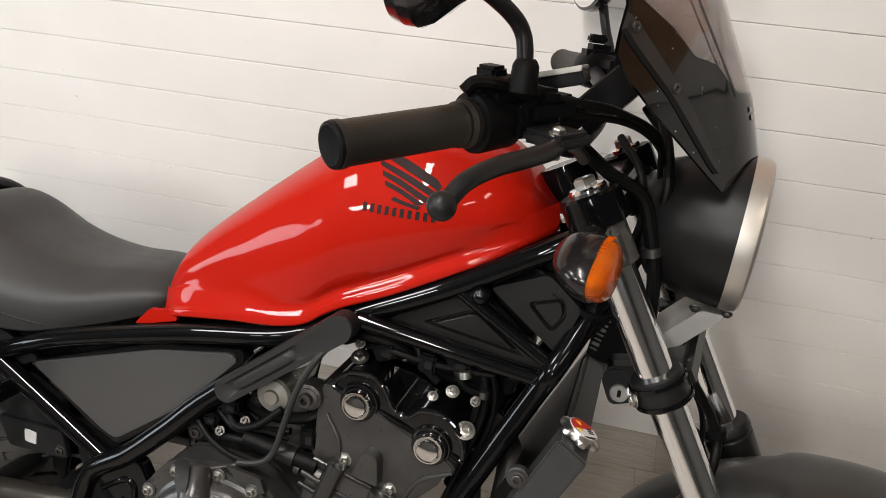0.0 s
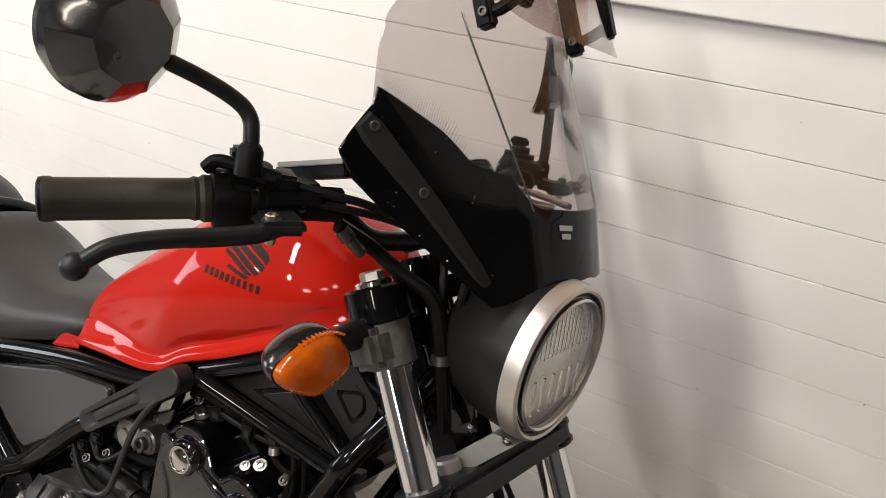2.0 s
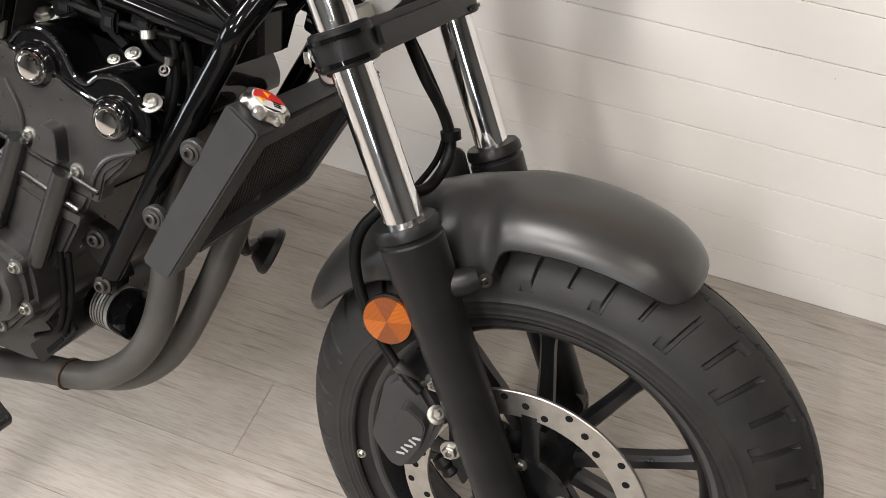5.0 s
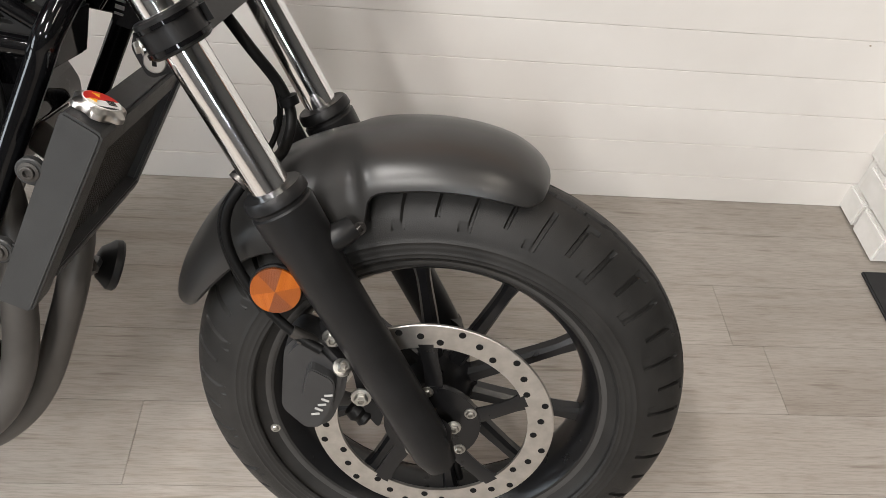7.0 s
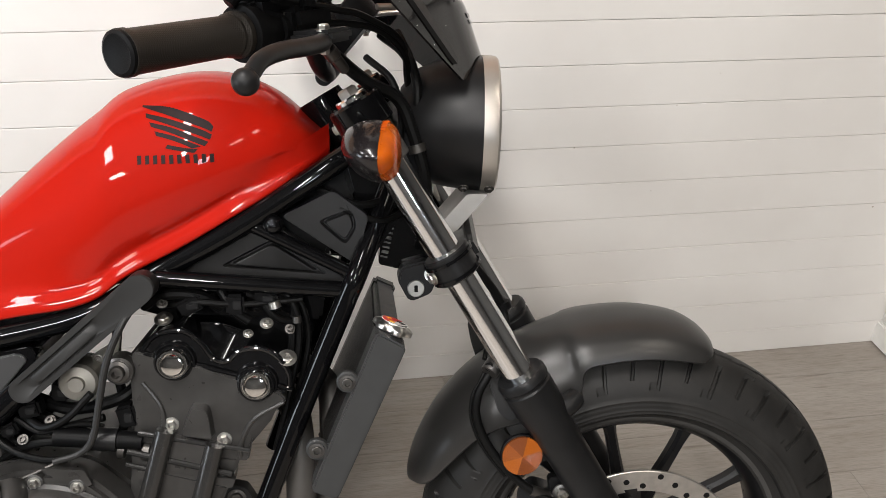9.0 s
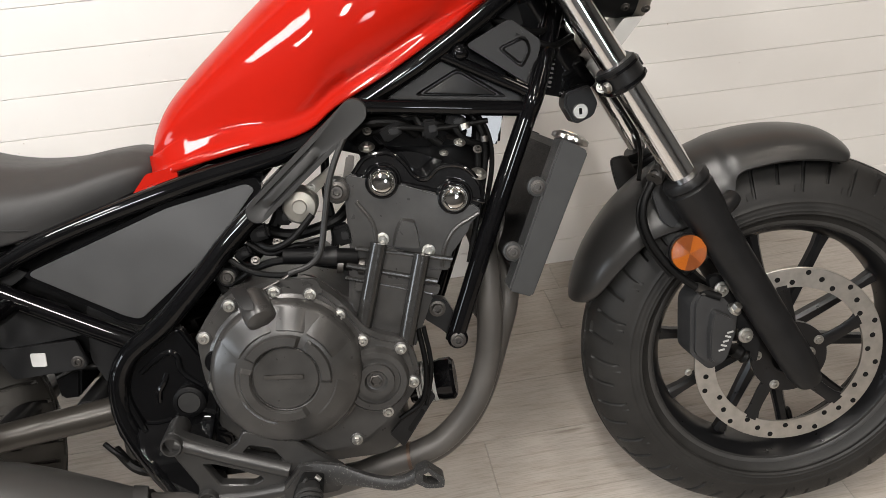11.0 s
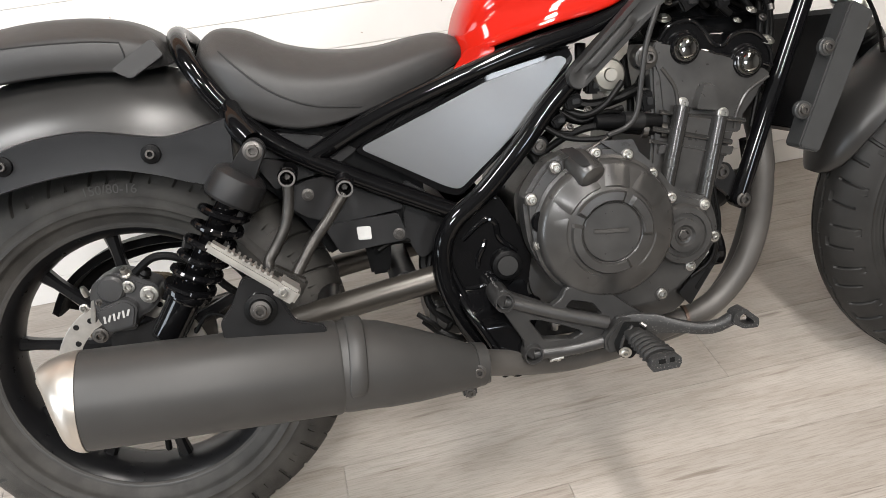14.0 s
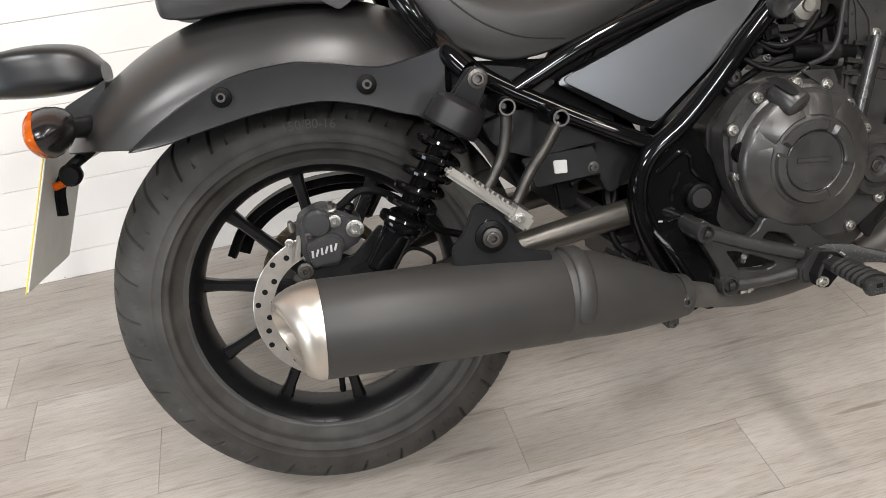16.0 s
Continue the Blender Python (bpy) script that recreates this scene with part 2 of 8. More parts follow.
def tube(bm, pts, r, seg=12, n=6, r_end=None, flat=None):
    """A round bar along a smooth line; with r_end it tapers."""
    line = [Vector(p) for p in (spline(pts, n) if len(pts) > 2 and n > 1 else pts)]
    tang = [(line[min(i + 1, len(line) - 1)] - line[max(i - 1, 0)]).normalized() for i in range(len(line))]
    side = tang[0].orthogonal().normalized()
    rows = []
    for i, (p, t) in enumerate(zip(line, tang)):
        side = (side - t * side.dot(t)).normalized()
        up = t.cross(side)
        rr = r if r_end is None else r + (r_end - r) * i / (len(line) - 1)
        rows.append([p + (side * math.cos(a) + up * math.sin(a)) * rr for a in (2 * math.pi * k / seg for k in range(seg))])
    return grid_mesh(bm, rows, close_v=True, cap=True)


def lathe(bm, at, axis, profile, seg=32, turn=None):
    """A turned body: profile of (distance along the axis, radius) from the point at."""
    axis = Vector(axis).normalized()
    u = axis.orthogonal().normalized()
    if abs(axis.y) > 0.99:
        u = V(1, 0, 0)
    w = axis.cross(u)
    at = Vector(at)
    rows = []
    for h, r in profile:
        rows.append([at + axis * h + (u * math.cos(a) + w * math.sin(a)) * max(r, 1e-5) for a in (2 * math.pi * k / seg for k in range(seg))])
    return grid_mesh(bm, rows, close_v=True, cap=True)


def ring(bm, at, axis, profile, seg=48):
    """A turned ring: the profile closes on itself."""
    axis = Vector(axis).normalized()
    u = axis.orthogonal().normalized()
    w = axis.cross(u)
    at = Vector(at)
    rows = [[at + axis * h + (u * math.cos(a) + w * math.sin(a)) * r for a in (2 * math.pi * k / seg for k in range(seg))] for h, r in profile]
    return grid_mesh(bm, rows, close_u=True, close_v=True)


def bevel_sharp(bm, width, angle=25, segments=2):
    edges = [e for e in bm.edges if len(e.link_faces) == 2 and e.calc_face_angle(0) > radians(angle)]
    bmesh.ops.bevel(bm, geom=edges, offset=width, segments=segments, affect="EDGES", clamp_overlap=True)
    return bm


def prism(bm, pts, y0, y1, bevel=0.0, taper=1.0):
    """A plate: an outline in x and z, from y0 to y1 (taper shrinks the y1 face)."""
    m = bmesh.new()
    cx, cz = sum(p[0] for p in pts) / len(pts), sum(p[1] for p in pts) / len(pts)
    a = [m.verts.new((x, y0, z)) for x, z in pts]
    b = [m.verts.new((cx + (x - cx) * taper, y1, cz + (z - cz) * taper)) for x, z in pts]
    n = len(pts)
    m.faces.new(a)
    m.faces.new(b)
    for i in range(n):
        m.faces.new((a[i], a[(i + 1) % n], b[(i + 1) % n], b[i]))
    bmesh.ops.recalc_face_normals(m, faces=m.faces)
    if bevel:
        bevel_sharp(m, bevel)
    return join(bm, m)


def join(bm, m):
    me = bpy.data.meshes.new("tmp")
    m.to_mesh(me)
    m.free()
    bm.from_mesh(me)
    bpy.data.meshes.remove(me)
    return bm


def box(bm, at, size, bevel=0.0, turn=None):
    m = bmesh.new()
    bmesh.ops.create_cube(m, size=1.0, matrix=Matrix.Diagonal((*size, 1)))
    if bevel:
        bevel_sharp(m, bevel)
    bmesh.ops.transform(m, matrix=Matrix.Translation(at) @ (turn.to_4x4() if turn else Matrix()), verts=m.verts)
    return join(bm, m)


def rounded(pts, r=0.01, n=4):
    """Round the corners of an outline."""
    out = []
    k = len(pts)
    for i in range(k):
        p, a, b = (np.array(q, float) for q in (pts[i], pts[i - 1], pts[(i + 1) % k]))
        da, db = a - p, b - p
        la, lb = np.linalg.norm(da), np.linalg.norm(db)
        c = min(r, la * 0.45, lb * 0.45)
        s, e = p + da / la * c, p + db / lb * c
        for j in range(n + 1):
            t = j / n
            out.append(tuple((1 - t) ** 2 * s + 2 * t * (1 - t) * p + t**2 * e))
    return out


def bolt(parent, at, axis, r=0.007, h=0.006, material=None, name="bolt", flange=True, label=""):
    """A hexagon bolt with a round flange and a dimple."""
    bm = bmesh.new()
    if flange:
        lathe(bm, at, axis, [(0, r * 1.45), (h * 0.22, r * 1.4), (h * 0.3, r * 1.0)], 16)
    lathe(bm, at, axis, [(0, r), (h * 0.85, r), (h, r * 0.86), (h, r * 0.55), (h * 0.35, r * 0.42)], 6 if flange else 16)
    return part(name, bm, material or M_STEEL, parent, label)


def socket(parent, at, axis, r=0.008, h=0.007, material=None, name="bolt", label=""):
    """A round socket-head screw with its deep hole."""
    bm = bmesh.new()
    lathe(bm, at, axis, [(0, r * 1.5), (h * 0.2, r * 1.5), (h * 0.3, r), (h * 0.9, r), (h, r * 0.9), (h, r * 0.55), (h * 0.3, r * 0.5)], 18)
    return part(name, bm, material or M_DARKSTEEL, parent, label)


# ---- setting ----
GROOVE_Z, GROOVE_STEP = 0.6088, 0.08959


def plain_box(name, lo, hi, material, label="", category="", bevel=0.0):
    bm = bmesh.new()
    box(bm, [(a + b) / 2 for a, b in zip(lo, hi)], [b - a for a, b in zip(lo, hi)], bevel)
    ob = part(name, bm, material)
    return tagged(ob, label, category, kind="structure")


def floor_and_walls():
    floor = plain_box("floor", (ROOM_X0, ROOM_Y0, -0.12), (ROOM_X1, WALL_Y + 0.1, -0.004), M_PLANK, "pale grey oak vinyl plank floor", "floor")
    wall = plain_box("wall_north", (ROOM_X0, WALL_Y + 0.012, -0.1), (ROOM_X1, WALL_Y + 0.16, ROOM_Z), M_WALL, "white painted horizontal board wall with scuffs", "wall")
    plain_box("wall_east", (ROOM_X1, ROOM_Y0 - 0.15, -0.1), (ROOM_X1 + 0.15, WALL_Y + 0.16, ROOM_Z), M_ROOM, "plain grey painted wall", "wall")
    # opening made for the added, unseen south lamp
    x0, x1, z0, z1 = 1.47, 1.97, 1.90, 2.5
    for lo, hi in (((ROOM_X0 - 0.15, -0.1), (x0, ROOM_Z)), ((x1, -0.1), (ROOM_X1, ROOM_Z)), ((x0, -0.1), (x1, z0)), ((x0, z1), (x1, ROOM_Z))):
        plain_box("wall_south", (lo[0], ROOM_Y0 - 0.15, lo[1]), (hi[0], ROOM_Y0, hi[1]), M_ROOM, "plain grey painted wall", "wall")
    plain_box("ceiling", (ROOM_X0 - 0.15, ROOM_Y0 - 0.15, ROOM_Z), (ROOM_X1 + 0.15, WALL_Y + 0.16, ROOM_Z + 0.12), M_ROOM, "plain grey painted ceiling", "ceiling")
    # west wall in four pieces round the window opening
    y0, y1, z0, z1 = -2.20, -0.90, 0.55, 2.05
    for lo, hi in (((ROOM_Y0, -0.1), (y0, ROOM_Z)), ((y1, -0.1), (WALL_Y + 0.16, ROOM_Z)), ((y0, -0.1), (y1, z0)), ((y0, z1), (y1, ROOM_Z))):
        plain_box("wall_west", (ROOM_X0 - 0.15, lo[0], lo[1]), (ROOM_X0, hi[0], hi[1]), M_ROOM, "plain grey painted wall", "wall")
    return floor, wall


floor, wall = floor_and_walls()


def boards(wall):
    """The wall's boards, each proud of a thin groove."""
    rng = random.Random(4)
    z = GROOVE_Z - 7 * GROOVE_STEP
    for k in range(13):
        lo, hi = z + k * GROOVE_STEP, z + (k + 1) * GROOVE_STEP
        lo = max(lo, 0.0)
        bm = bmesh.new()
        box(bm, ((ROOM_X0 + ROOM_X1) / 2, WALL_Y + 0.006, (lo + hi) / 2), (ROOM_X1 - ROOM_X0, 0.012 + rng.uniform(0, 0.001), hi - lo - 0.0010), 0.0011)
        part("board", bm, M_WALL, wall)
    top = z + 13 * GROOVE_STEP
    bm = bmesh.new()
    box(bm, ((ROOM_X0 + ROOM_X1) / 2, WALL_Y - 0.006, top + 0.05), (ROOM_X1 - ROOM_X0, 0.036, 0.09), 0.003)
    part("ledge_board", bm, M_WALL, wall, "white painted ledge board along the wall")


boards(wall)

# ---- motorcycle: x ahead, y to its left, z up, origin under the rear axle ----
bike = tagged(new("motorcycle"), "red and black cruiser motorcycle leaning on its side stand", "motorcycle")
bike.matrix_world = pose(0, 0, 0, 0, 0, -2.2) @ pose(0, 0, 0, -20, 0, 0)

REAR, FRONT = (0.0, 0.0, 0.323), (1.480, 0.0, 0.3135)
STEER_AT, STEER_AXIS, STEER = V(1.062, 0, 0.965), V(-0.494, 0, 0.8695), radians(-6.0)
AXLE_AT = V(*FRONT)
TURN = Matrix.Translation(AXLE_AT) @ Matrix.Rotation(radians(1.7), 4, "X") @ Matrix.Translation(-AXLE_AT) @ Matrix.Translation((0.0117, 0, 0.0067))
TURN = TURN @ Matrix.Translation(STEER_AT) @ Matrix.Rotation(STEER, 4, STEER_AXIS) @ Matrix.Translation(-STEER_AT)


def steered(ob):
    """Turns a part with the handlebar."""
    ob.matrix_local = TURN
    return ob


def make_tyre(name, centre, radius, width, bead_r, parent, slots, kind):
    """A tyre with its cut tread, as one dense skin whose rows lean with the slots."""
    nu, hw = 1200, width / 2
    half = [(0.0, radius), (0.30, radius - 0.004), (0.58, radius - 0.015), (0.80, radius - 0.032), (0.94, radius - 0.052), (1.0, radius - 0.074),
            (0.97, radius - 0.088), (0.86, bead_r + 0.016), (0.74, bead_r + 0.003), (0.70, bead_r - 0.006)]
    prof = spline([(-a * hw, r) for a, r in reversed(half[1:])] + [(a * hw, r) for a, r in half], 8)
    nv = len(prof)
    ang = np.arange(nu) * 2 * np.pi / nu
    A, Y = np.meshgrid(ang, prof[:, 0], indexing="ij")
    Rr = np.repeat(prof[None, :, 1], nu, 0).copy()
    u = A / (2 * np.pi) * slots
    s = Y / hw
    tread = Rr > radius - 0.060
    cut = np.zeros_like(Rr)

    def slot(d, f, mid, wide, lo, hi):
        return ((d > lo) & (d < hi) & (np.abs(f - mid) < wide) & tread).astype(float)

    for side in (-1, 1):
        d = side * s
        f = (u + (0.25 if side > 0 else 0.0)) % 1.0
        if kind == "front":
            for c in (slot(d, f, 0.25, 0.034, 0.50, 0.94), slot(d, f, 0.335, 0.085, 0.895, 0.94), slot(d, f, 0.75, 0.034, 0.40, 0.86), slot(d, f, 0.665, 0.085, 0.40, 0.46)):
                cut = np.maximum(cut, c)
        else:
            for c in (slot(d, f, 0.2, 0.045, 0.22, 0.90), slot(d, f, 0.70, 0.04, 0.05, 0.55), slot(d, f, 0.70, 0.10, 0.84, 0.90)):
                cut = np.maximum(cut, c)
    wave = np.abs((2 * u) % 2 - 1)
    if kind == "front":
        cut = np.maximum(cut, np.abs(np.abs(s) - 0.16 - 0.06 * wave) < 0.022)
    else:
        cut = np.maximum(cut, np.abs(s - 0.06 * wave) < 0.022)
    Rr -= cut * 0.0075
    A = A + (0.075 if kind == "front" else 0.10) * np.abs(s)
    # moulded rings on the side walls
    for rr, amp in ((radius - 0.066, 0.0014), (radius - 0.080, 0.0016), (bead_r + 0.030, 0.0010), (bead_r + 0.018, 0.0018)):
        Y = Y + np.sign(Y) * amp * np.exp(-(((Rr - rr) / 0.0022) ** 2)) * (np.abs(Y) > 0.6 * hw)
    pts = np.stack([Rr * np.cos(A), Y, Rr * np.sin(A)], -1).reshape(-1, 3) + np.array(centre)
    i, j = np.meshgrid(np.arange(nu), np.arange(nv - 1), indexing="ij")
    a, b = (i * nv + j).ravel(), ((i + 1) % nu * nv + j).ravel()
    me = bpy.data.meshes.new(name)
    me.from_pydata(pts.tolist(), [], np.stack([a, b, b + 1, a + 1], -1).tolist())
    me.materials.append(M_TYRE if kind == "front" else M_TYRE_DUSTY)
    me.shade_smooth()
    me.set_sharp_from_angle(angle=radians(38))
    ob = new(name, me)
    ob.parent = parent
    ob["label"] = "black rubber tyre with cut tread slots" if kind == "front" else "dusty black rubber tyre with cut tread slots"
    return ob


def spoke(bm, centre, a0, a1, r0, r1, w0, w1, y0, y1, depth):
    """One cast spoke with a rounded back, from the hub out to the rim."""
    rows = []
    for t in np.linspace(0, 1, 7):
        r, a, w, y = r0 + (r1 - r0) * t, a0 + (a1 - a0) * t, w0 + (w1 - w0) * t + 0.010 * max(0, t - 0.8) * 5, y0 + (y1 - y0) * t
        d = V(math.cos(a), 0, math.sin(a))
        n = V(-math.sin(a), 0, math.cos(a))
        c = Vector(centre) + d * r
        rows.append([c + n * (k * w / 2) + V(0, y + e * depth / 2, 0) for k, e in ((-1, -0.5), (-0.55, -1), (0.55, -1), (1, -0.5), (1, 0.5), (0.55, 1), (-0.55, 1), (-1, 0.5))])
    grid_mesh(bm, rows, close_v=True, cap=True)


def make_wheel(name, centre, lip_r, half, hub_r, hub_half, twin, phase):
    bm = bmesh.new()
    p = [(-half, lip_r), (-half + 0.004, lip_r + 0.001), (-half + 0.008, lip_r - 0.006), (-half * 0.55, lip_r - 0.015), (0, lip_r - 0.018), (half * 0.55, lip_r - 0.015),
         (half - 0.008, lip_r - 0.006), (half - 0.004, lip_r + 0.001), (half, lip_r), (half, lip_r - 0.012), (half - 0.006, lip_r - 0.0165), (half * 0.62, lip_r - 0.0255), (0.016, lip_r - 0.029),
         (-0.016, lip_r - 0.029), (-half * 0.62, lip_r - 0.0255), (-half + 0.006, lip_r - 0.018), (-half, lip_r - 0.012)]
    ring(bm, centre, (0, 1, 0), p, 96)
    wheel = part(name, bm, M_GLOSS_RIM, bike, "satin black cast wheel with thin spokes")
    for s in (-1, 1):
        bm = bmesh.new()
        ring(bm, V(*centre) + V(0, s * (half + 0.0005), 0), (0, s, 0), [(-0.004, lip_r - 0.011), (0.001, lip_r - 0.0095), (0.003, lip_r - 0.006), (0.003, lip_r - 0.002), (0.0, lip_r + 0.0005), (-0.004, lip_r)], 96)
        part("rim_lip", bm, M_RIMLIP, wheel, "satin dark grey rim lip")
    for k in range(10):
        a = radians(phase + 36 * k)
        bm = bmesh.new()
        spoke(bm, centre, a, a + 0.03, hub_r * 0.7, lip_r - 0.025, 0.024, 0.0135, 0.0, 0.0, 0.024)
        part("spoke", bm, M_GLOSS_RIM, wheel)
    bm = bmesh.new()
    lathe(bm, V(*centre) - V(0, hub_half, 0), (0, 1, 0), [(0, 0.022), (0, hub_r * 0.72), (0.006, hub_r * 0.8), (hub_half * 0.7, hub_r * 0.86), (hub_half, hub_r * 1.02), (hub_half * 1.3, hub_r * 0.86), (2 * hub_half - 0.006, hub_r * 0.8), (2 * hub_half, hub_r * 0.72), (2 * hub_half, 0.022)], 40)
    part("hub", bm, M_GLOSS_RIM, wheel)
    return wheel


M_RIMLIP = simple("satin_grey_rim_lip", (0.034, 0.033, 0.032), 0.36, vary=0.15, Specular_IOR_Level=0.4)
M_GLOSS_RIM = simple("satin_black_rim", (0.005, 0.005, 0.0055), 0.30, vary=0.15, Specular_IOR_Level=0.35)

front_wheel = make_wheel("front_wheel", FRONT, 0.2200, 0.045, 0.052, 0.052, True, 27)
rear_wheel = make_wheel("rear_wheel", REAR, 0.2225, 0.052, 0.058, 0.060, True, 93)
make_tyre("tyre", FRONT, 0.3165, 0.130, 0.213, front_wheel, 23, "front")
make_tyre("tyre", REAR, 0.3265, 0.152, 0.2165, rear_wheel, 30, "rear")
steered(front_wheel)


M_DISC = simple("worn_disc_steel", (0.48, 0.46, 0.43), 0.40, metal=1.0, vary=0.12, grain=0.2, scale=60)


def brake_disc(name, centre, y, r_out, r_in, parent, holes, carrier_r, label):
    bm = bmesh.new()
    seg, rings_r = 180, np.linspace(r_in, r_out, 9)
    pts = {}
    drill = [(r_in + (r_out - r_in) * (0.25 + 0.5 * (k % 3) / 2), 2 * math.pi * k / holes) for k in range(holes)]
    ring(bm, V(centre[0], y, centre[2]), (0, 1, 0), [(-0.0022, r_in), (-0.0022, r_out - 0.001), (-0.0015, r_out), (0.0015, r_out), (0.0022, r_out - 0.001), (0.0022, r_in)], 96)
    disc = part(name, bm, M_DISC, parent, label)
    # no holes are cut: raised near-black discs paint the shade of each drilling
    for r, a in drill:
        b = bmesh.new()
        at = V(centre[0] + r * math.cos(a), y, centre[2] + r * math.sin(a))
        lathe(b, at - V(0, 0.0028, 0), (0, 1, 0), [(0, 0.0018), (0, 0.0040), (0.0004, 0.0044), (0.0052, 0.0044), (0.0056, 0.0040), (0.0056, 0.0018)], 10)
        part("drilling_shade", b, M_HOLE_SHADE, disc)
    b = bmesh.new()
    for k in range(5):
        a = 0.3 + 2 * math.pi * k / 5
        spoke(b, (centre[0], 0, centre[2]), a, a + 0.15, 0.03, r_in + 0.004, 0.024, 0.018, y, y, 0.005)
    ring(b, V(centre[0], y, centre[2]), (0, 1, 0), [(-0.004, 0.028), (-0.004, carrier_r), (0.004, carrier_r), (0.004, 0.028)], 32)
    part("disc_carrier", b, M_GLOSS_RIM, disc)
    return disc


# near-black that puts the shade of holes and slots into the colour
M_HOLE_SHADE = simple("painted_hole_shade", (0.006, 0.006, 0.006), 0.8, Specular_IOR_Level=0.1)
front_disc = brake_disc("brake_disc", FRONT, -0.078, 0.150, 0.118, front_wheel, 36, 0.06, "drilled steel front brake disc")
rear_disc = brake_disc("brake_disc", REAR, -0.085, 0.114, 0.084, rear_wheel, 30, 0.05, "drilled steel rear brake disc")


# -- tank --
def half_loft(stations, nx=6, npf=5, close_ends=True, ease=0):
    """A body from half cross-sections (x, [(y, z), ...]) of its right side, mirrored to the left."""
    xs = np.array([[s[0]] + [c for p in s[1] for c in p] for s in stations])
    fine = spline(xs, nx)
    for _ in range(ease):
        fine[1:-1, 1::2] = 0.25 * fine[:-2, 1::2] + 0.5 * fine[1:-1, 1::2] + 0.25 * fine[2:, 1::2]
    bm = bmesh.new()
    rows = []
    for row in fine:
        prof = spline(row[1:].reshape(-1, 2), npf)
        right = [V(row[0], -y, z) for y, z in prof]
        left = [V(row[0], y, z) for y, z in prof[::-1]]
        rows.append(right + left)
    grid_mesh(bm, rows, close_v=True, cap=close_ends)
    bmesh.ops.remove_doubles(bm, verts=bm.verts, dist=0.0004)
    return bm


def tank_section(x, top, bot, w, wl, crown=0.5):
    """Half section from the crown down the side to the seam and under."""
    h = top - bot
    return (x, [(0.0, top), (w * 0.42, top - h * 0.035), (w * 0.78, top - h * 0.17), (w * 0.97, top - h * 0.40), (w * 1.0, top - h * 0.60), (wl * 0.4 + w * 0.58, bot + max(0.036, h * 0.20)), (wl * 0.99, bot + min(0.024, h * 0.14)), (wl * 1.05, bot + 0.010), (wl * 1.03, bot), (wl * 0.80, bot + 0.004), (0.0, bot + 0.01)])


TANK = [
    tank_section(0.556, 0.742, 0.700, 0.060, 0.070), tank_section(0.572, 0.783, 0.704, 0.080, 0.092), tank_section(0.604, 0.823, 0.716, 0.092, 0.106),
    tank_section(0.687, 0.895, 0.733, 0.112, 0.120), tank_section(0.750, 0.946, 0.742, 0.126, 0.122), tank_section(0.790, 0.975, 0.754, 0.134, 0.122), tank_section(0.826, 1.000, 0.779, 0.138, 0.120),
    tank_section(0.893, 1.016, 0.812, 0.138, 0.118), tank_section(0.950, 1.014, 0.843, 0.128, 0.113), tank_section(1.000, 0.994, 0.871, 0.110, 0.104), tank_section(1.040, 0.960, 0.896, 0.084, 0.090), tank_section(1.070, 0.934, 0.914, 0.052, 0.070),
]
tank = part("fuel_tank", half_loft(TANK, 8, 6, ease=60), M_RED, bike, "glossy red teardrop fuel tank", sharp=50)

# -- seat, pillion pad --


def seat_section(x, top, bot, w, wt=0.6):
    h = top - bot
    return (x, [(0.0, top), (w * wt * 0.6, top - h * 0.02), (w * wt, top - h * 0.10), (w * 0.93, top - h * 0.38), (w, top - h * 0.62), (w * 0.97, bot + h * 0.10), (w * 0.90, bot), (w * 0.5, bot + 0.003), (0.0, bot + 0.003)])


SEAT = [
    seat_section(0.176, 0.768, 0.742, 0.070), seat_section(0.186, 0.785, 0.715, 0.100), seat_section(0.210, 0.797, 0.690, 0.118), seat_section(0.248, 0.790, 0.662, 0.130), seat_section(0.300, 0.763, 0.642, 0.134),
    seat_section(0.363, 0.746, 0.642, 0.128), seat_section(0.430, 0.741, 0.658, 0.116), seat_section(0.490, 0.747, 0.676, 0.100), seat_section(0.530, 0.748, 0.690, 0.086), seat_section(0.556, 0.738, 0.704, 0.070), seat_section(0.566, 0.725, 0.712, 0.050),
]
seat = part("seat", half_loft(SEAT, 6, 5), M_VINYL, bike, "black vinyl dished rider seat", sharp=60)
PILLION = [
    seat_section(-0.152, 0.800, 0.775, 0.060), seat_section(-0.142, 0.816, 0.764, 0.085), seat_section(-0.105, 0.832, 0.758, 0.100), seat_section(-0.040, 0.839, 0.760, 0.108), seat_section(0.030, 0.836, 0.758, 0.106),
    seat_section(0.085, 0.825, 0.752, 0.098), seat_section(0.120, 0.806, 0.752, 0.088), seat_section(0.138, 0.785, 0.755, 0.070),
]
pillion = part("pillion_pad", half_loft(PILLION, 6, 5), M_VINYL, bike, "black vinyl pillion pad with stitched seam", sharp=60)


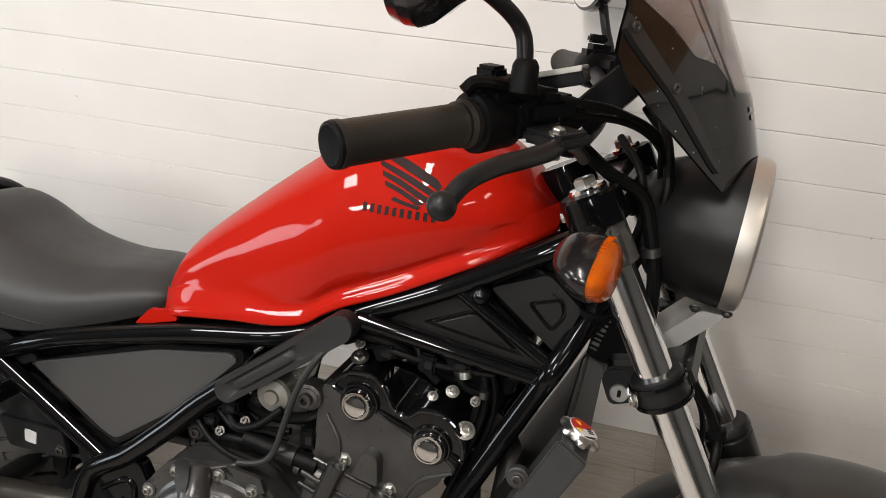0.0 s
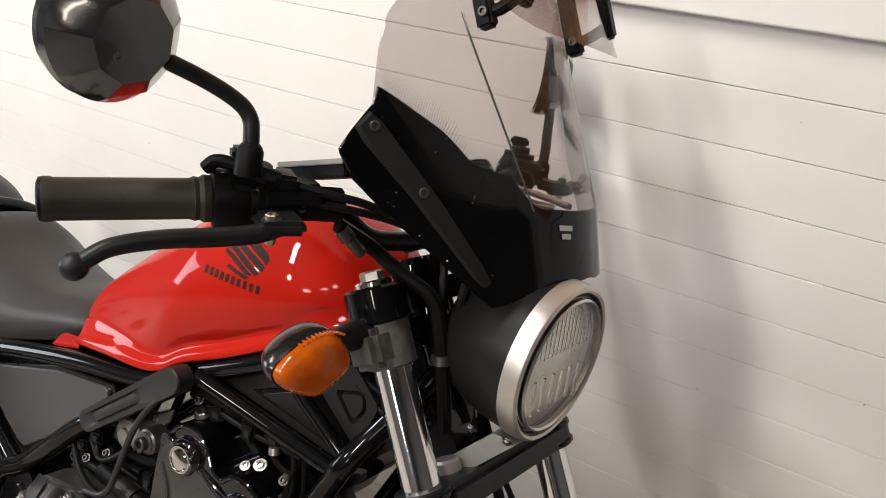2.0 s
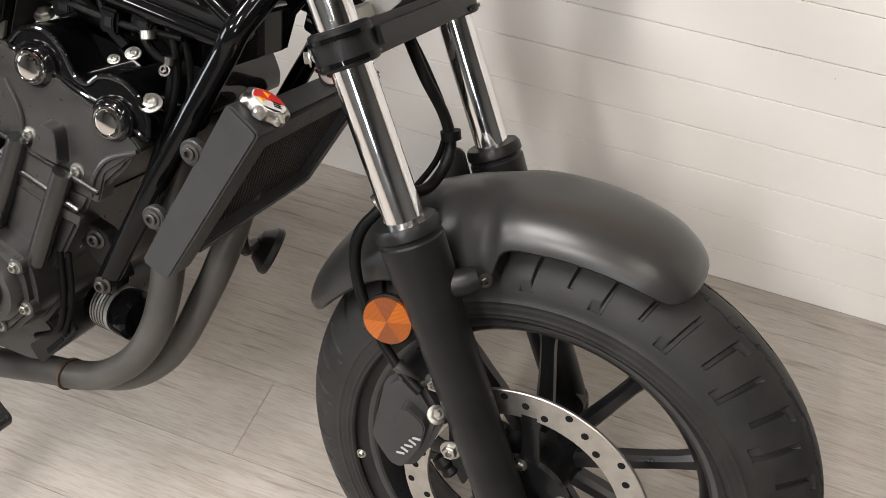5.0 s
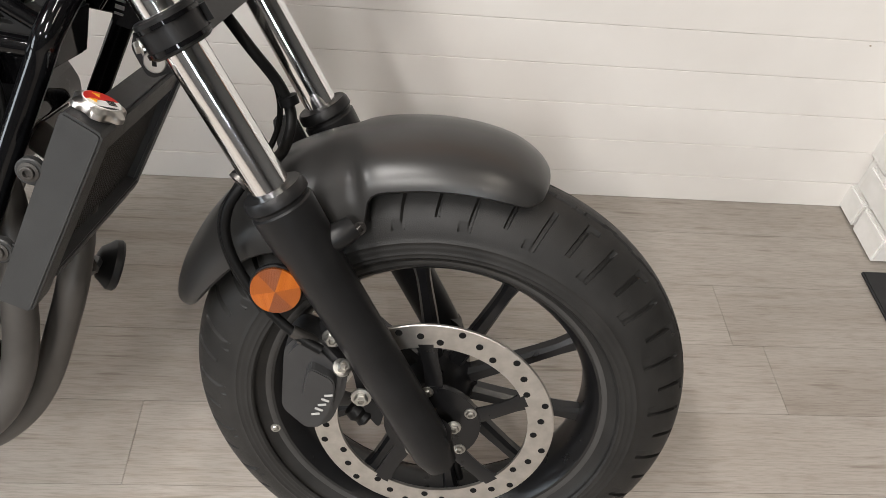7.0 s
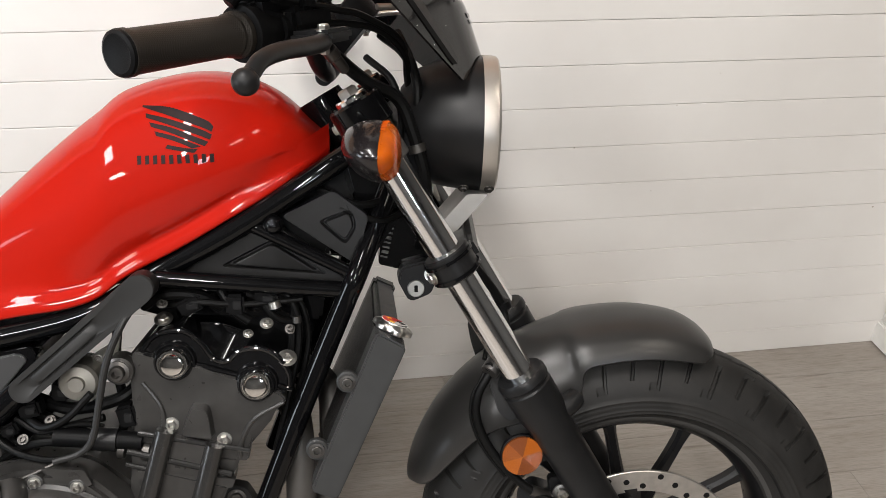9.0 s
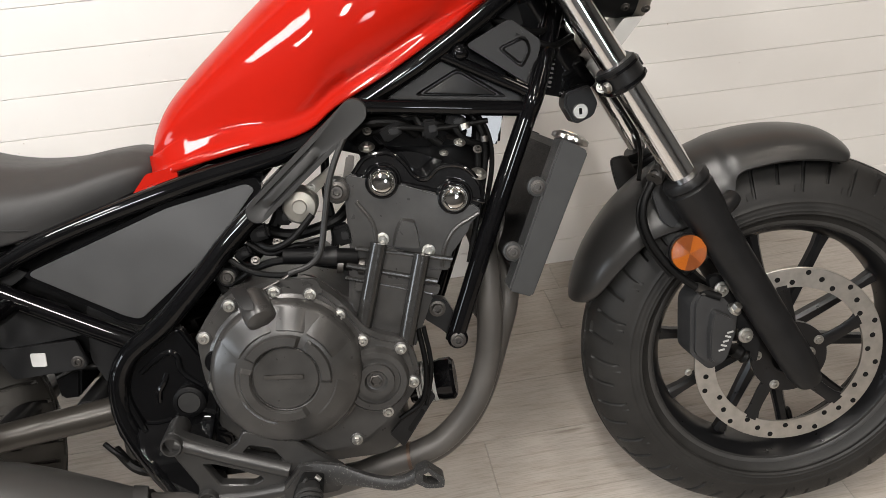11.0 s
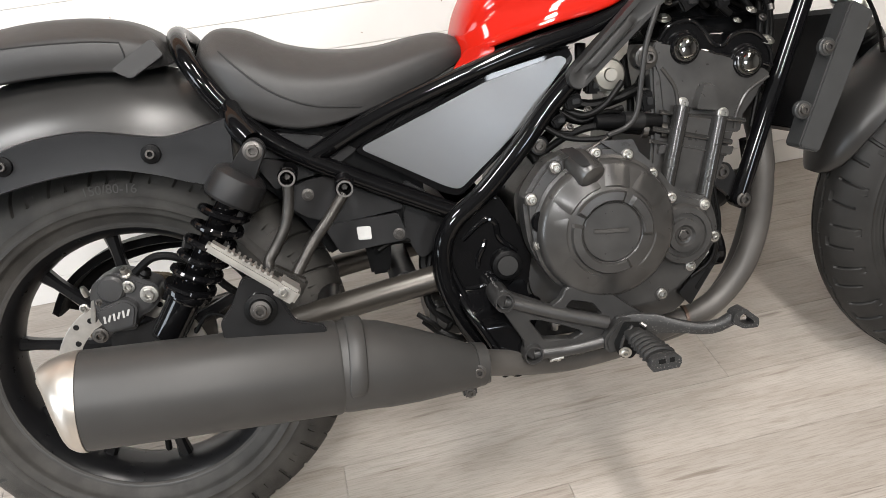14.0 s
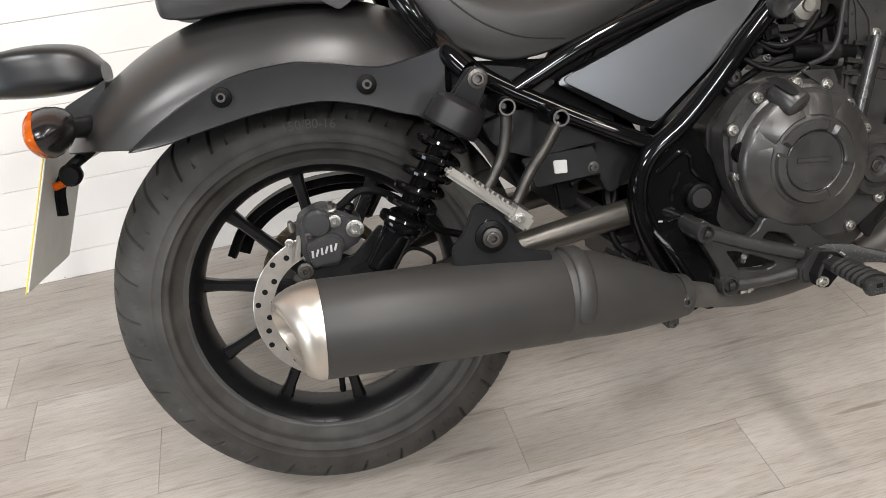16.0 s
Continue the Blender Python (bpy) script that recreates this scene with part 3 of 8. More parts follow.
# -- fenders --
def fender(centre, outline, thick=0.003, across=15, slant=0.0):
    """A sheet bent round the wheel. Outline rows: angle in degrees, crown radius, half width, side drop."""
    rows = spline(outline, 5)
    bm = bmesh.new()
    skins = []
    for inner in (0, 1):
        grid = []
        for a, r, w, drop in rows:
            line = []
            for k in np.linspace(-1, 1, across):
                y = w * math.sin(k * math.pi / 2) if abs(k) < 0.999 else w * k
                d = drop * (1 - math.cos(k * math.pi / 2)) ** 1.0
                rr = r - d - inner * thick
                yy = y * (1 - inner * thick / max(w, 0.01))
                q = radians(a - (a - rows[0][0]) * slant * (1 - math.cos(k * math.pi / 2)))
                line.append(V(centre[0] + rr * math.cos(q), yy, centre[2] + rr * math.sin(q)))
            grid.append(line)
        skins.append(grid)
    loop = [a + b[::-1] for a, b in zip(*skins)]
    grid_mesh(bm, loop, close_v=True, cap=True)
    return bm


FRONT_FENDER = [(72.4, 0.334, 0.030, 0.008), (73.4, 0.338, 0.052, 0.018), (76, 0.346, 0.066, 0.030), (81, 0.355, 0.074, 0.038), (90, 0.361, 0.078, 0.042), (99, 0.364, 0.080, 0.044), (106, 0.366, 0.082, 0.048), (110, 0.367, 0.084, 0.082), (120, 0.368, 0.085, 0.088),
                (127, 0.367, 0.084, 0.078), (136, 0.365, 0.081, 0.058), (148, 0.361, 0.073, 0.046), (156, 0.357, 0.060, 0.036), (160.5, 0.353, 0.042, 0.024), (162.5, 0.350, 0.022, 0.010)]
ff = steered(part("front_fender", fender(FRONT, FRONT_FENDER), M_FENDER, bike, "matt graphite front mudguard", sharp=50))
REAR_FENDER = [(48, 0.430, 0.100, 0.120), (60, 0.444, 0.118, 0.126), (75, 0.449, 0.132, 0.126), (90, 0.449, 0.137, 0.122), (105, 0.449, 0.139, 0.116), (118, 0.446, 0.139, 0.104), (129, 0.442, 0.139, 0.092), (139, 0.432, 0.138, 0.080)]
rf = part("rear_fender", fender(REAR, REAR_FENDER, across=21, slant=0.136), M_FENDER, bike, "matt graphite rear mudguard", sharp=50)

# -- muffler --
MUF_A, MUF_B = V(-0.014, -0.285, 0.362), V(0.338, -0.248, 0.327)
MUF_DIR = (MUF_B - MUF_A).normalized()
bm = bmesh.new()
lathe(bm, MUF_A, MUF_DIR, [(0.0, 0.040), (0.0, 0.0620), (0.006, 0.0635), (0.318, 0.0635), (0.322, 0.0612), (0.328, 0.0625), (0.352, 0.0625)], 48)
muffler = part("muffler", bm, M_EXH, bike, "matt black muffler with bare metal end cap")
bm = bmesh.new()
back = -MUF_DIR
m_side = back.cross(V(0, 0, 1)).normalized()
m_up = m_side.cross(back).normalized()


def cap_ring(h, tilt, r, sink=0.0):
    """A ring of the end cap; tilt leans it so that its opening faces outward."""
    return [MUF_A + back * (h + tilt * (0.62 * math.cos(a) + 0.62 * math.sin(a)) - sink) + (m_side * math.cos(a) + m_up * math.sin(a)) * r for a in np.linspace(0, 2 * math.pi, 48, endpoint=False)]


grid_mesh(bm, [cap_ring(-0.002, 0, 0.052), cap_ring(-0.002, 0, 0.0640), cap_ring(0.003, 0, 0.0643), cap_ring(0.014, 0.005, 0.0622), cap_ring(0.026, 0.010, 0.0570), cap_ring(0.034, 0.014, 0.0505), cap_ring(0.0385, 0.0165, 0.0445),
               cap_ring(0.0395, 0.017, 0.0400), cap_ring(0.0385, 0.0165, 0.0350), cap_ring(0.0400, 0.017, 0.0330), cap_ring(0.0400, 0.017, 0.0295), cap_ring(0.030, 0.014, 0.0285), cap_ring(0.0, 0, 0.0280)], close_v=True, cap=True)
part("end_cap", bm, M_CAP := simple("satin_cap_steel", (0.52, 0.48, 0.43), 0.36, metal=0.9, vary=0.06, grain=0.12), muffler, "satin metal slash-cut muffler end cap")
# near-black disc that closes the outlet bore
bm = bmesh.new()
lathe(bm, MUF_A + back * 0.006, back, [(0, 0.027), (0.002, 0.027), (0.002, 0.001)], 32)
part("outlet", bm, simple("near_black_outlet", (0.01, 0.01, 0.01), 0.8), muffler, "near-black outlet disc")
bm = bmesh.new()
rows = []
for t, (x, y, z), r in ((0, (0.330, -0.249, 0.328), 0.0622), (0.2, (0.365, -0.244, 0.320), 0.0600), (0.45, (0.405, -0.236, 0.308), 0.0530), (0.7, (0.450, -0.226, 0.294), 0.0425), (0.9, (0.490, -0.214, 0.279), 0.0325), (1, (0.512, -0.206, 0.274), 0.0270)):
    rows.append([V(x, y + r * math.cos(a), z + r * math.sin(a)) for a in np.linspace(0, 2 * math.pi, 32, endpoint=False)])
grid_mesh(bm, rows, close_v=True, cap=True)
part("muffler_cone", bm, M_EXH, muffler)

# -- forks --
LEG = V(0.494, 0, -0.8695)


def leg_point(s, y):
    """A point on a fork leg, s metres below the top cap."""
    return V(1.100, y, 0.985) + LEG * s


for y in (-0.118, 0.118):
    bm = bmesh.new()
    lathe(bm, leg_point(0.03, y), LEG, [(0, 0.0205), (0.43, 0.0205)], 28)
    steered(part("fork_tube", bm, M_CHROME, bike, "chromed fork stanchion"))
    bm = bmesh.new()
    lathe(bm, leg_point(0.402, y), LEG, [(0, 0.022), (0.0, 0.031), (0.004, 0.0335), (0.012, 0.034), (0.015, 0.0315), (0.018, 0.0315), (0.020, 0.0335), (0.060, 0.0325), (0.078, 0.029), (0.34, 0.027), (0.378, 0.026), (0.40, 0.020)], 32)
    steered(part("fork_slider", bm, M_MATT, bike, "black painted fork slider"))

# -- headlight --
bm = bmesh.new()
lathe(bm, V(1.165, 0, 0.942), (1, 0, -0.03), [(0.0, 0.02), (0.002, 0.045), (0.02, 0.068), (0.05, 0.080), (0.085, 0.085), (0.107, 0.0862)], 48)
headlight = part("headlight", bm, M_MATT, bike, "round headlight with black bucket and brushed rim")
headlight.matrix_local = TURN @ Matrix.Translation((-0.016, -0.008, 0))
bm = bmesh.new()
ring(bm, V(1.270, 0, 0.939), (1, 0, -0.03), [(0, 0.083), (0.0, 0.0875), (0.012, 0.0872), (0.018, 0.0855), (0.0205, 0.0825), (0.019, 0.0795), (0.008, 0.0785)], 64)
part("headlight_rim", bm, M_RIMSILVER := simple("satin_silver_rim", (0.50, 0.47, 0.43), 0.40, metal=0.85, grain=0.1, vary=0.05), headlight, "satin silver headlight rim")
bm = bmesh.new()
ring(bm, V(1.284, 0, 0.9384), (1, 0, -0.03), [(0, 0.0725), (0.006, 0.0735), (0.008, 0.0715), (0.006, 0.0695), (0.001, 0.0695)], 64)
bm2 = bmesh.new()
ring(bm2, V(1.280, 0, 0.9385), (1, 0, -0.03), [(0, 0.0735), (0.004, 0.0735), (0.004, 0.0785), (0, 0.0785)], 64)
part("gasket", bm2, M_RUBBER, headlight, "black rubber gasket")
part("inner_ring", bm, M_ALU, headlight, "thin chromed retaining ring")

# -- frame tubes --
frame_parts = []
for y in (-1, 1):
    for nm, pts, r in (
        ("upper_frame_tube", [(1.125, 0.06 * y, 0.930), (1.088, 0.095 * y, 0.911), (0.969, 0.108 * y, 0.838), (0.858, 0.112 * y, 0.779), (0.769, 0.118 * y, 0.731), (0.62, 0.120 * y, 0.700), (0.437, 0.120 * y, 0.650), (0.345, 0.12 * y, 0.613), (0.314, 0.12 * y, 0.600)], 0.0135),
        ("down_tube", [(1.150, 0.05 * y, 0.880), (1.102, 0.115 * y, 0.777), (1.080, 0.118 * y, 0.729), (1.016, 0.122 * y, 0.584), (0.951, 0.125 * y, 0.428)], 0.0135),
        ("cross_tube", [(1.090, 0.115 * y, 0.748), (0.860, 0.125 * y, 0.776)], 0.0105),
        ("lattice_tube", [(0.968, 0.108 * y, 0.836), (1.100, 0.115 * y, 0.765)], 0.0085),
        ("rear_down_tube", [(0.858, 0.12 * y, 0.776), (0.685, 0.135 * y, 0.640), (0.614, 0.14 * y, 0.570), (0.552, 0.14 * y, 0.512), (0.500, 0.14 * y, 0.475), (0.478, 0.14 * y, 0.430), (0.480, 0.14 * y, 0.37), (0.512, 0.14 * y, 0.29), (0.556, 0.14 * y, 0.228)], 0.0150),
    ):
        bm = bmesh.new()
        tube(bm, pts, r, 14, 5)
        frame_parts.append(part(nm, bm, M_GLOSS, bike, "gloss black steel frame tube"))
bm = bmesh.new()
loop = [(0.510, -0.128, 0.486), (0.379, -0.122, 0.557), (0.276, -0.120, 0.620), (0.215, -0.118, 0.680), (0.178, -0.112, 0.738), (0.158, -0.075, 0.780), (0.150, 0, 0.795)]
tube(bm, loop + [(x, -y, z) for x, y, z in reversed(loop[:-1])], 0.0140, 14, 5)
part("rear_loop", bm, M_GLOSS, bike, "gloss black rear frame hoop")

# -- engine --
M_CAST = simple("cast_aluminium", (0.27, 0.26, 0.235), 0.45, metal=0.85, vary=0.15, grain=0.2)
OUT = (0, -1, 0)


def plate(name, outline, y0, y1, material, parent, bevel=0.003, round_r=0.0, label="", taper=1.0):
    bm = bmesh.new()
    prism(bm, rounded(outline, round_r) if round_r else outline, y0, y1, bevel, taper)
    return part(name, bm, material, parent, label)


def recessed(name, outer, inner, y0, y1, deep, lip, material, parent, label="", round_o=0.006, round_i=0.006):
    """A plate whose face at y1 has a groove pressed along an inner outline of as many corners."""
    k = 5
    o, g = (rounded(outer, round_o, k), rounded(inner, round_i, k)) if round_o else (outer, inner)
    cx, cz = sum(p[0] for p in g) / len(g), sum(p[1] for p in g) / len(g)
    sg = 1 if y1 > y0 else -1

    def row(pts, y, shrink=1.0):
        return [V(cx + (x - cx) * shrink, y, cz + (z - cz) * shrink) for x, z in pts]

    ox, oz = sum(p[0] for p in o) / len(o), sum(p[1] for p in o) / len(o)
    small = [(ox + (x - ox) * 0.985, oz + (z - oz) * 0.985) for x, z in o]
    rows = [row(o, y0), row(o, y1 - sg * 0.002), row(small, y1), row(g, y1), row(g, y1 - sg * deep, lip + (1 - lip) * 0.55), row(g, y1 - sg * deep, lip + (1 - lip) * 0.3), row(g, y1 - sg * 0.0005, lip), row(g, y1, lip * 0.96)]
    bm = grid_mesh(bmesh.new(), rows, close_v=True, cap=True)
    return part(name, bm, material, parent, label)


def bar(name, pts, r, material, parent, label="", n=6, seg=12, r_end=None):
    bm = bmesh.new()
    tube(bm, pts, r, seg, n, r_end)
    return part(name, bm, material, parent, label)


def disc(name, at, axis, profile, material, parent, label="", seg=36):
    bm = bmesh.new()
    lathe(bm, at, axis, profile, seg)
    return part(name, bm, material, parent, label)


engine = plate("engine_block", [(0.60, 0.34), (0.598, 0.50), (0.65, 0.552), (0.76, 0.555), (0.81, 0.51), (0.885, 0.450), (0.895, 0.39), (0.86, 0.335), (0.80, 0.298), (0.70, 0.285), (0.64, 0.30)],
               -0.13, 0.13, M_ENGINE, bike, 0.006, 0.015, "satin black engine block")
plate("cylinder_block", [(0.800, 0.45), (0.815, 0.565), (0.945, 0.545), (0.893, 0.430)], -0.142, 0.14, M_ENGINE, engine, 0.004)
plate("cylinder_panel", [(0.824, 0.470), (0.862, 0.588), (0.914, 0.566), (0.878, 0.448)], -0.140, -0.1485, M_ENGINE, engine, 0.002, 0.004)
plate("cylinder_step", [(0.818, 0.528), (0.822, 0.540), (0.938, 0.520), (0.933, 0.508)], -0.140, -0.149, M_ENGINE, engine, 0.002, 0.003)
for (x0, z0), (x1, z1) in (((0.860, 0.592), (0.821, 0.468)), ((0.917, 0.569), (0.880, 0.446))):
    bar("stud_column", [(x0, -0.150, z0), (x1, -0.156, z1)], 0.0118, M_COLUMN, engine, "satin black casting column", 1, 18)
plate("cylinder_head", [(0.818, 0.560), (0.822, 0.688), (0.905, 0.664), (1.000, 0.622), (0.985, 0.59), (0.945, 0.545)], -0.138, 0.135, M_ENGINE, engine, 0.004)
TP = [(0.824, 0.690), (0.846, 0.683), (0.901, 0.666), (0.991, 0.628), (1.003, 0.617), (0.958, 0.577), (0.950, 0.538), (0.862, 0.550), (0.848, 0.556), (0.829, 0.588), (0.827, 0.638), (0.819, 0.662)]
bar("cam_sensor", [(0.728, -0.142, 0.588), (0.790, -0.141, 0.580), (0.828, -0.138, 0.574)], 0.0115, M_PLASTIC, engine, "black sensor body with a plug", 3, 16)
bar("sensor_plug", [(0.770, -0.142, 0.583), (0.800, -0.141, 0.579)], 0.0142, M_MATT, engine, "", 1, 16)
timing = plate("timing_cover", TP, -0.132, -0.155, M_ENGINE, engine, 0.004, 0.006, "matt black timing cover plate")
bm = bmesh.new()
prism(bm, rounded([(0.872, 0.582), (0.881, 0.606), (0.889, 0.622), (0.908, 0.618), (0.911, 0.605), (0.913, 0.574)], 0.005), -0.150, -0.171, 0.003, 0.86)
part("boss", bm, M_ENGINE, timing)
bar("rib", [(0.998, -0.155, 0.615), (0.962, -0.156, 0.596), (0.945, -0.156, 0.570), (0.940, -0.155, 0.545)], 0.0030, M_ENGINE, timing, "", 5, 8)
bar("rib", [(0.832, -0.155, 0.650), (0.850, -0.156, 0.620), (0.853, -0.156, 0.592)], 0.0030, M_ENGINE, timing, "", 5, 8)
M_CAMGLOSS = simple("gloss_black_cover_paint", (0.0025, 0.0025, 0.0028), 0.30, coat=1.0, vary=0.2, Specular_IOR_Level=0.05)
RIM = [(0.834, 0.690), (0.851, 0.710), (0.873, 0.7155), (0.890, 0.713), (0.906, 0.698), (0.920, 0.6755), (0.936, 0.671), (0.950, 0.683), (0.965, 0.687), (0.983, 0.685), (1.000, 0.673), (1.012, 0.651), (1.013, 0.632)]
cover = plate("cam_cover", RIM + [(1.000, 0.622), (0.904, 0.660)], -0.134, 0.140, M_CAMGLOSS, engine, 0.0075, 0.006, "glossy black cam cover")
plate("cam_cover_top", [(0.854, 0.690), (0.876, 0.708), (0.924, 0.704), (0.974, 0.682), (0.974, 0.655), (0.904, 0.655)], -0.085, 0.125, M_CAMGLOSS, cover, 0.008, 0.012)
bar("pressed_edge", [(x * 0.97 + 0.0278, -0.1335, z * 0.94 + 0.0390) for x, z in RIM], 0.0036, M_CAMGLOSS, cover, "", 3, 10)
bar("pressed_edge", [(0.897, -0.134, 0.6690), (0.924, -0.136, 0.6600), (0.948, -0.134, 0.6520)], 0.0032, M_CAMGLOSS, cover, "", 3, 10)
bar("pressed_edge", [(0.992, -0.134, 0.6370), (1.003, -0.1355, 0.6325), (1.012, -0.134, 0.6290)], 0.0032, M_CAMGLOSS, cover, "", 3, 10)
bar("pressed_edge", [(0.835, -0.134, 0.6875), (0.845, -0.1355, 0.6840), (0.853, -0.134, 0.6800)], 0.0032, M_CAMGLOSS, cover, "", 3, 10)
for x, z in ((0.874, 0.6735), (0.970, 0.6405)):
    disc("cam_plug_collar", (x, -0.131, z), OUT, [(0, 0.0265), (0.006, 0.0265), (0.0085, 0.0250), (0.0085, 0.0235), (0.0105, 0.0225), (0.0125, 0.0205), (0.0125, 0.016)], M_CAMGLOSS, cover, "", 48)
    disc("cam_plug", (x, -0.135, z), OUT, [(0, 0.0190), (0.0105, 0.0190), (0.0130, 0.0176), (0.0130, 0.0160), (0.0115, 0.0150), (0.0115, 0.0144), (0.0145, 0.0126), (0.0155, 0.0090), (0.0158, 0.0005)], M_PLUG, cover, "chromed hexagon plug", 48)
for x, z in ((0.861, 0.594), (0.923, 0.570)):
    bolt(timing, (x, -0.155, z), OUT, 0.0065, 0.006)
timing.location = (0.004, 0.015, 0.0005)
socket(engine, (0.812, -0.148, 0.669), OUT, 0.0090, 0.012, M_DARKSTEEL, label="deep socket mount bolt")
disc("mount_boss", (0.812, -0.125, 0.669), OUT, [(0, 0.018), (0.022, 0.017), (0.024, 0.014)], M_ENGINE, engine)
bolt(cover, (0.859, -0.106, 0.719), (0, -0.5, 0.86), 0.008, 0.006)

CC = [(0.640, 0.548), (0.700, 0.562), (0.765, 0.555), (0.805, 0.515), (0.830, 0.474), (0.886, 0.454), (0.897, 0.395), (0.856, 0.344), (0.800, 0.304), (0.720, 0.302), (0.640, 0.352), (0.602, 0.425), (0.600, 0.500)]
case = plate("crankcase_cover", CC, -0.128, -0.176, M_ENGINE, engine, 0.007, 0.022, "satin black crankcase cover")
CLX, CLZ = 0.716, 0.438
clutch = disc("clutch_cover", (CLX, -0.170, CLZ), OUT, [(0, 0.108), (0.008, 0.1075), (0.011, 0.103), (0.020, 0.1015), (0.0255, 0.0985), (0.029, 0.0935), (0.0385, 0.066), (0.0405, 0.060), (0.041, 0.046), (0.039, 0.044), (0.039, 0.010)], M_ENGINE, case, "domed satin black clutch cover", 72)
disc("badge_plate", (CLX, -0.2070, CLZ), OUT, [(0, 0.0435), (0.003, 0.0435), (0.0045, 0.042), (0.0045, 0.004)], M_ENGINE, clutch, "round plate with a plain raised bar", 56)
bm = bmesh.new()
box(bm, (CLX - 0.002, -0.2120, CLZ + 0.003), (0.052, 0.0016, 0.0070), 0.0008, Matrix.Rotation(radians(6), 3, "Y"))
part("raised_bar", bm, M_DARKSTEEL, clutch)


def sector(bm, r0, r1, a0, a1, y0, y1, rise):
    """A raised piece of a ring on the dome, from y0 at its inner to y1 at its outer edge."""
    turns = np.linspace(a0, a1, max(4, int((a1 - a0) / 0.09)))
    sh = 0.0022
    rows = []
    for i, q in enumerate(turns):
        d = V(math.cos(q), 0, math.sin(q))
        e = V(CLX, 0, CLZ)
        k = 0.0 if i in (0, len(turns) - 1) else 1.0
        rows.append([e + d * r0 + V(0, y0 + 0.004, 0), e + d * r0 + V(0, y0 - rise * k * 0.5, 0), e + d * (r0 + sh) + V(0, y0 - rise * k, 0), e + d * (r1 - sh) + V(0, y1 - rise * k, 0), e + d * r1 + V(0, y1 - rise * k * 0.4, 0), e + d * r1 + V(0, y1 + 0.004, 0)])
    grid_mesh(bm, rows, close_v=True, cap=True)


for a0, a1 in ((-0.25, 0.95), (1.10, 2.55), (2.75, 5.15)):
    bm = bmesh.new()
    sector(bm, 0.0455, 0.0610, a0, a1, -0.2108, -0.2102, 0.0062)
    part("raised_ring", bm, M_ENGINE, clutch)
for a0, a1 in ((0.30, 1.02), (1.08, 1.62), (1.72, 2.60), (2.70, 3.45), (3.52, 4.42), (5.25, 6.10)):
    bm = bmesh.new()
    sector(bm, 0.0655, 0.0965, a0, a1, -0.2082, -0.1965, 0.0028 if a0 < 2 else 0.0014)
    part("dome_panel", bm, M_ENGINE, clutch)
bm = bmesh.new()
lathe(bm, V(0.683, -0.176, 0.544), (0.33, -0.74, -0.58), [(0, 0.012), (0, 0.0195), (0.020, 0.0212), (0.036, 0.0212), (0.041, 0.0196), (0.044, 0.015), (0.0455, 0.008), (0.046, 0.0005)], 28)
arm_boss = part("clutch_arm_boss", bm, M_ENGINE, case)
bm = bmesh.new()
grid_mesh(bm, [[c + V(a, 0.75 * b, 0.66 * b) for a, b in ((-w, -0.0015), (w, -0.0015), (w, 0.0015), (-w, 0.0015))] for c, w in ((V(0.668, -0.188, 0.563), 0.009), (V(0.674, -0.199, 0.557), 0.0095), (V(0.681, -0.211, 0.547), 0.0085), (V(0.685, -0.216, 0.541), 0.006))], close_v=True, cap=True)
part("release_arm", bm, M_MATT, arm_boss)
cap = disc("crank_cap", (0.833, -0.172, 0.408), OUT, [(0, 0.047), (0.012, 0.046), (0.018, 0.042), (0.018, 0.034), (0.014, 0.033), (0.014, 0.026), (0.020, 0.025), (0.020, 0.016), (0.015, 0.013), (0.013, 0.002)], M_ENGINE, case, "round crank inspection cap", 48)
disc("hex_socket", (0.833, -0.185, 0.408), OUT, [(0, 0.0095), (0.004, 0.0095), (0.0045, 0.008), (0.001, 0.006)], M_DARKSTEEL, cap, "", 6)
disc("oil_filler", (0.626, -0.172, 0.462), OUT, [(0, 0.018), (0.008, 0.018), (0.012, 0.016), (0.012, 0.004)], M_GLOSS, case)
bm = bmesh.new()
box(bm, (0.626, -0.187, 0.462), (0.026, 0.008, 0.005), 0.0015, Matrix.Rotation(radians(-50), 3, "Y"))
part("filler_grip", bm, M_GLOSS, case)
for x, z in ((0.652, 0.537), (0.713, 0.548), (0.760, 0.539), (0.795, 0.505), (0.612, 0.497), (0.616, 0.429), (0.647, 0.370), (0.796, 0.320), (0.821, 0.465), (0.872, 0.446), (0.884, 0.395), (0.844, 0.356)):
    bm = bmesh.new()
    lathe(bm, (x, -0.165, z), OUT, [(0, 0.0105), (0.013, 0.0100), (0.014, 0.008)], 16)
    part("bolt_boss", bm, M_ENGINE, case)
    bolt(case, (x, -0.178, z), OUT, 0.0056, 0.0065)
plate("lower_case", [(0.66, 0.31), (0.70, 0.262), (0.84, 0.262), (0.88, 0.30), (0.86, 0.34), (0.70, 0.33)], -0.12, 0.12, M_ENGINE, engine, 0.006, 0.02)
plate("slotted_guard", rounded([(0.842, 0.300), (0.905, 0.362), (0.915, 0.350), (0.860, 0.276)], 0.004), -0.128, -0.134, M_MATT, engine, 0.001)
# uncut slot: a near-black plate paints its shade
plate("guard_slot", [(0.868, 0.304), (0.893, 0.334), (0.897, 0.329), (0.873, 0.298)], -0.133, -0.1346, M_HOLE_SHADE, engine, 0.0004, 0.003)
bar("lower_hose", [(0.90, -0.14, 0.46), (0.905, -0.142, 0.40), (0.895, -0.142, 0.35), (0.86, -0.14, 0.325)], 0.004, M_RUBBER, engine)
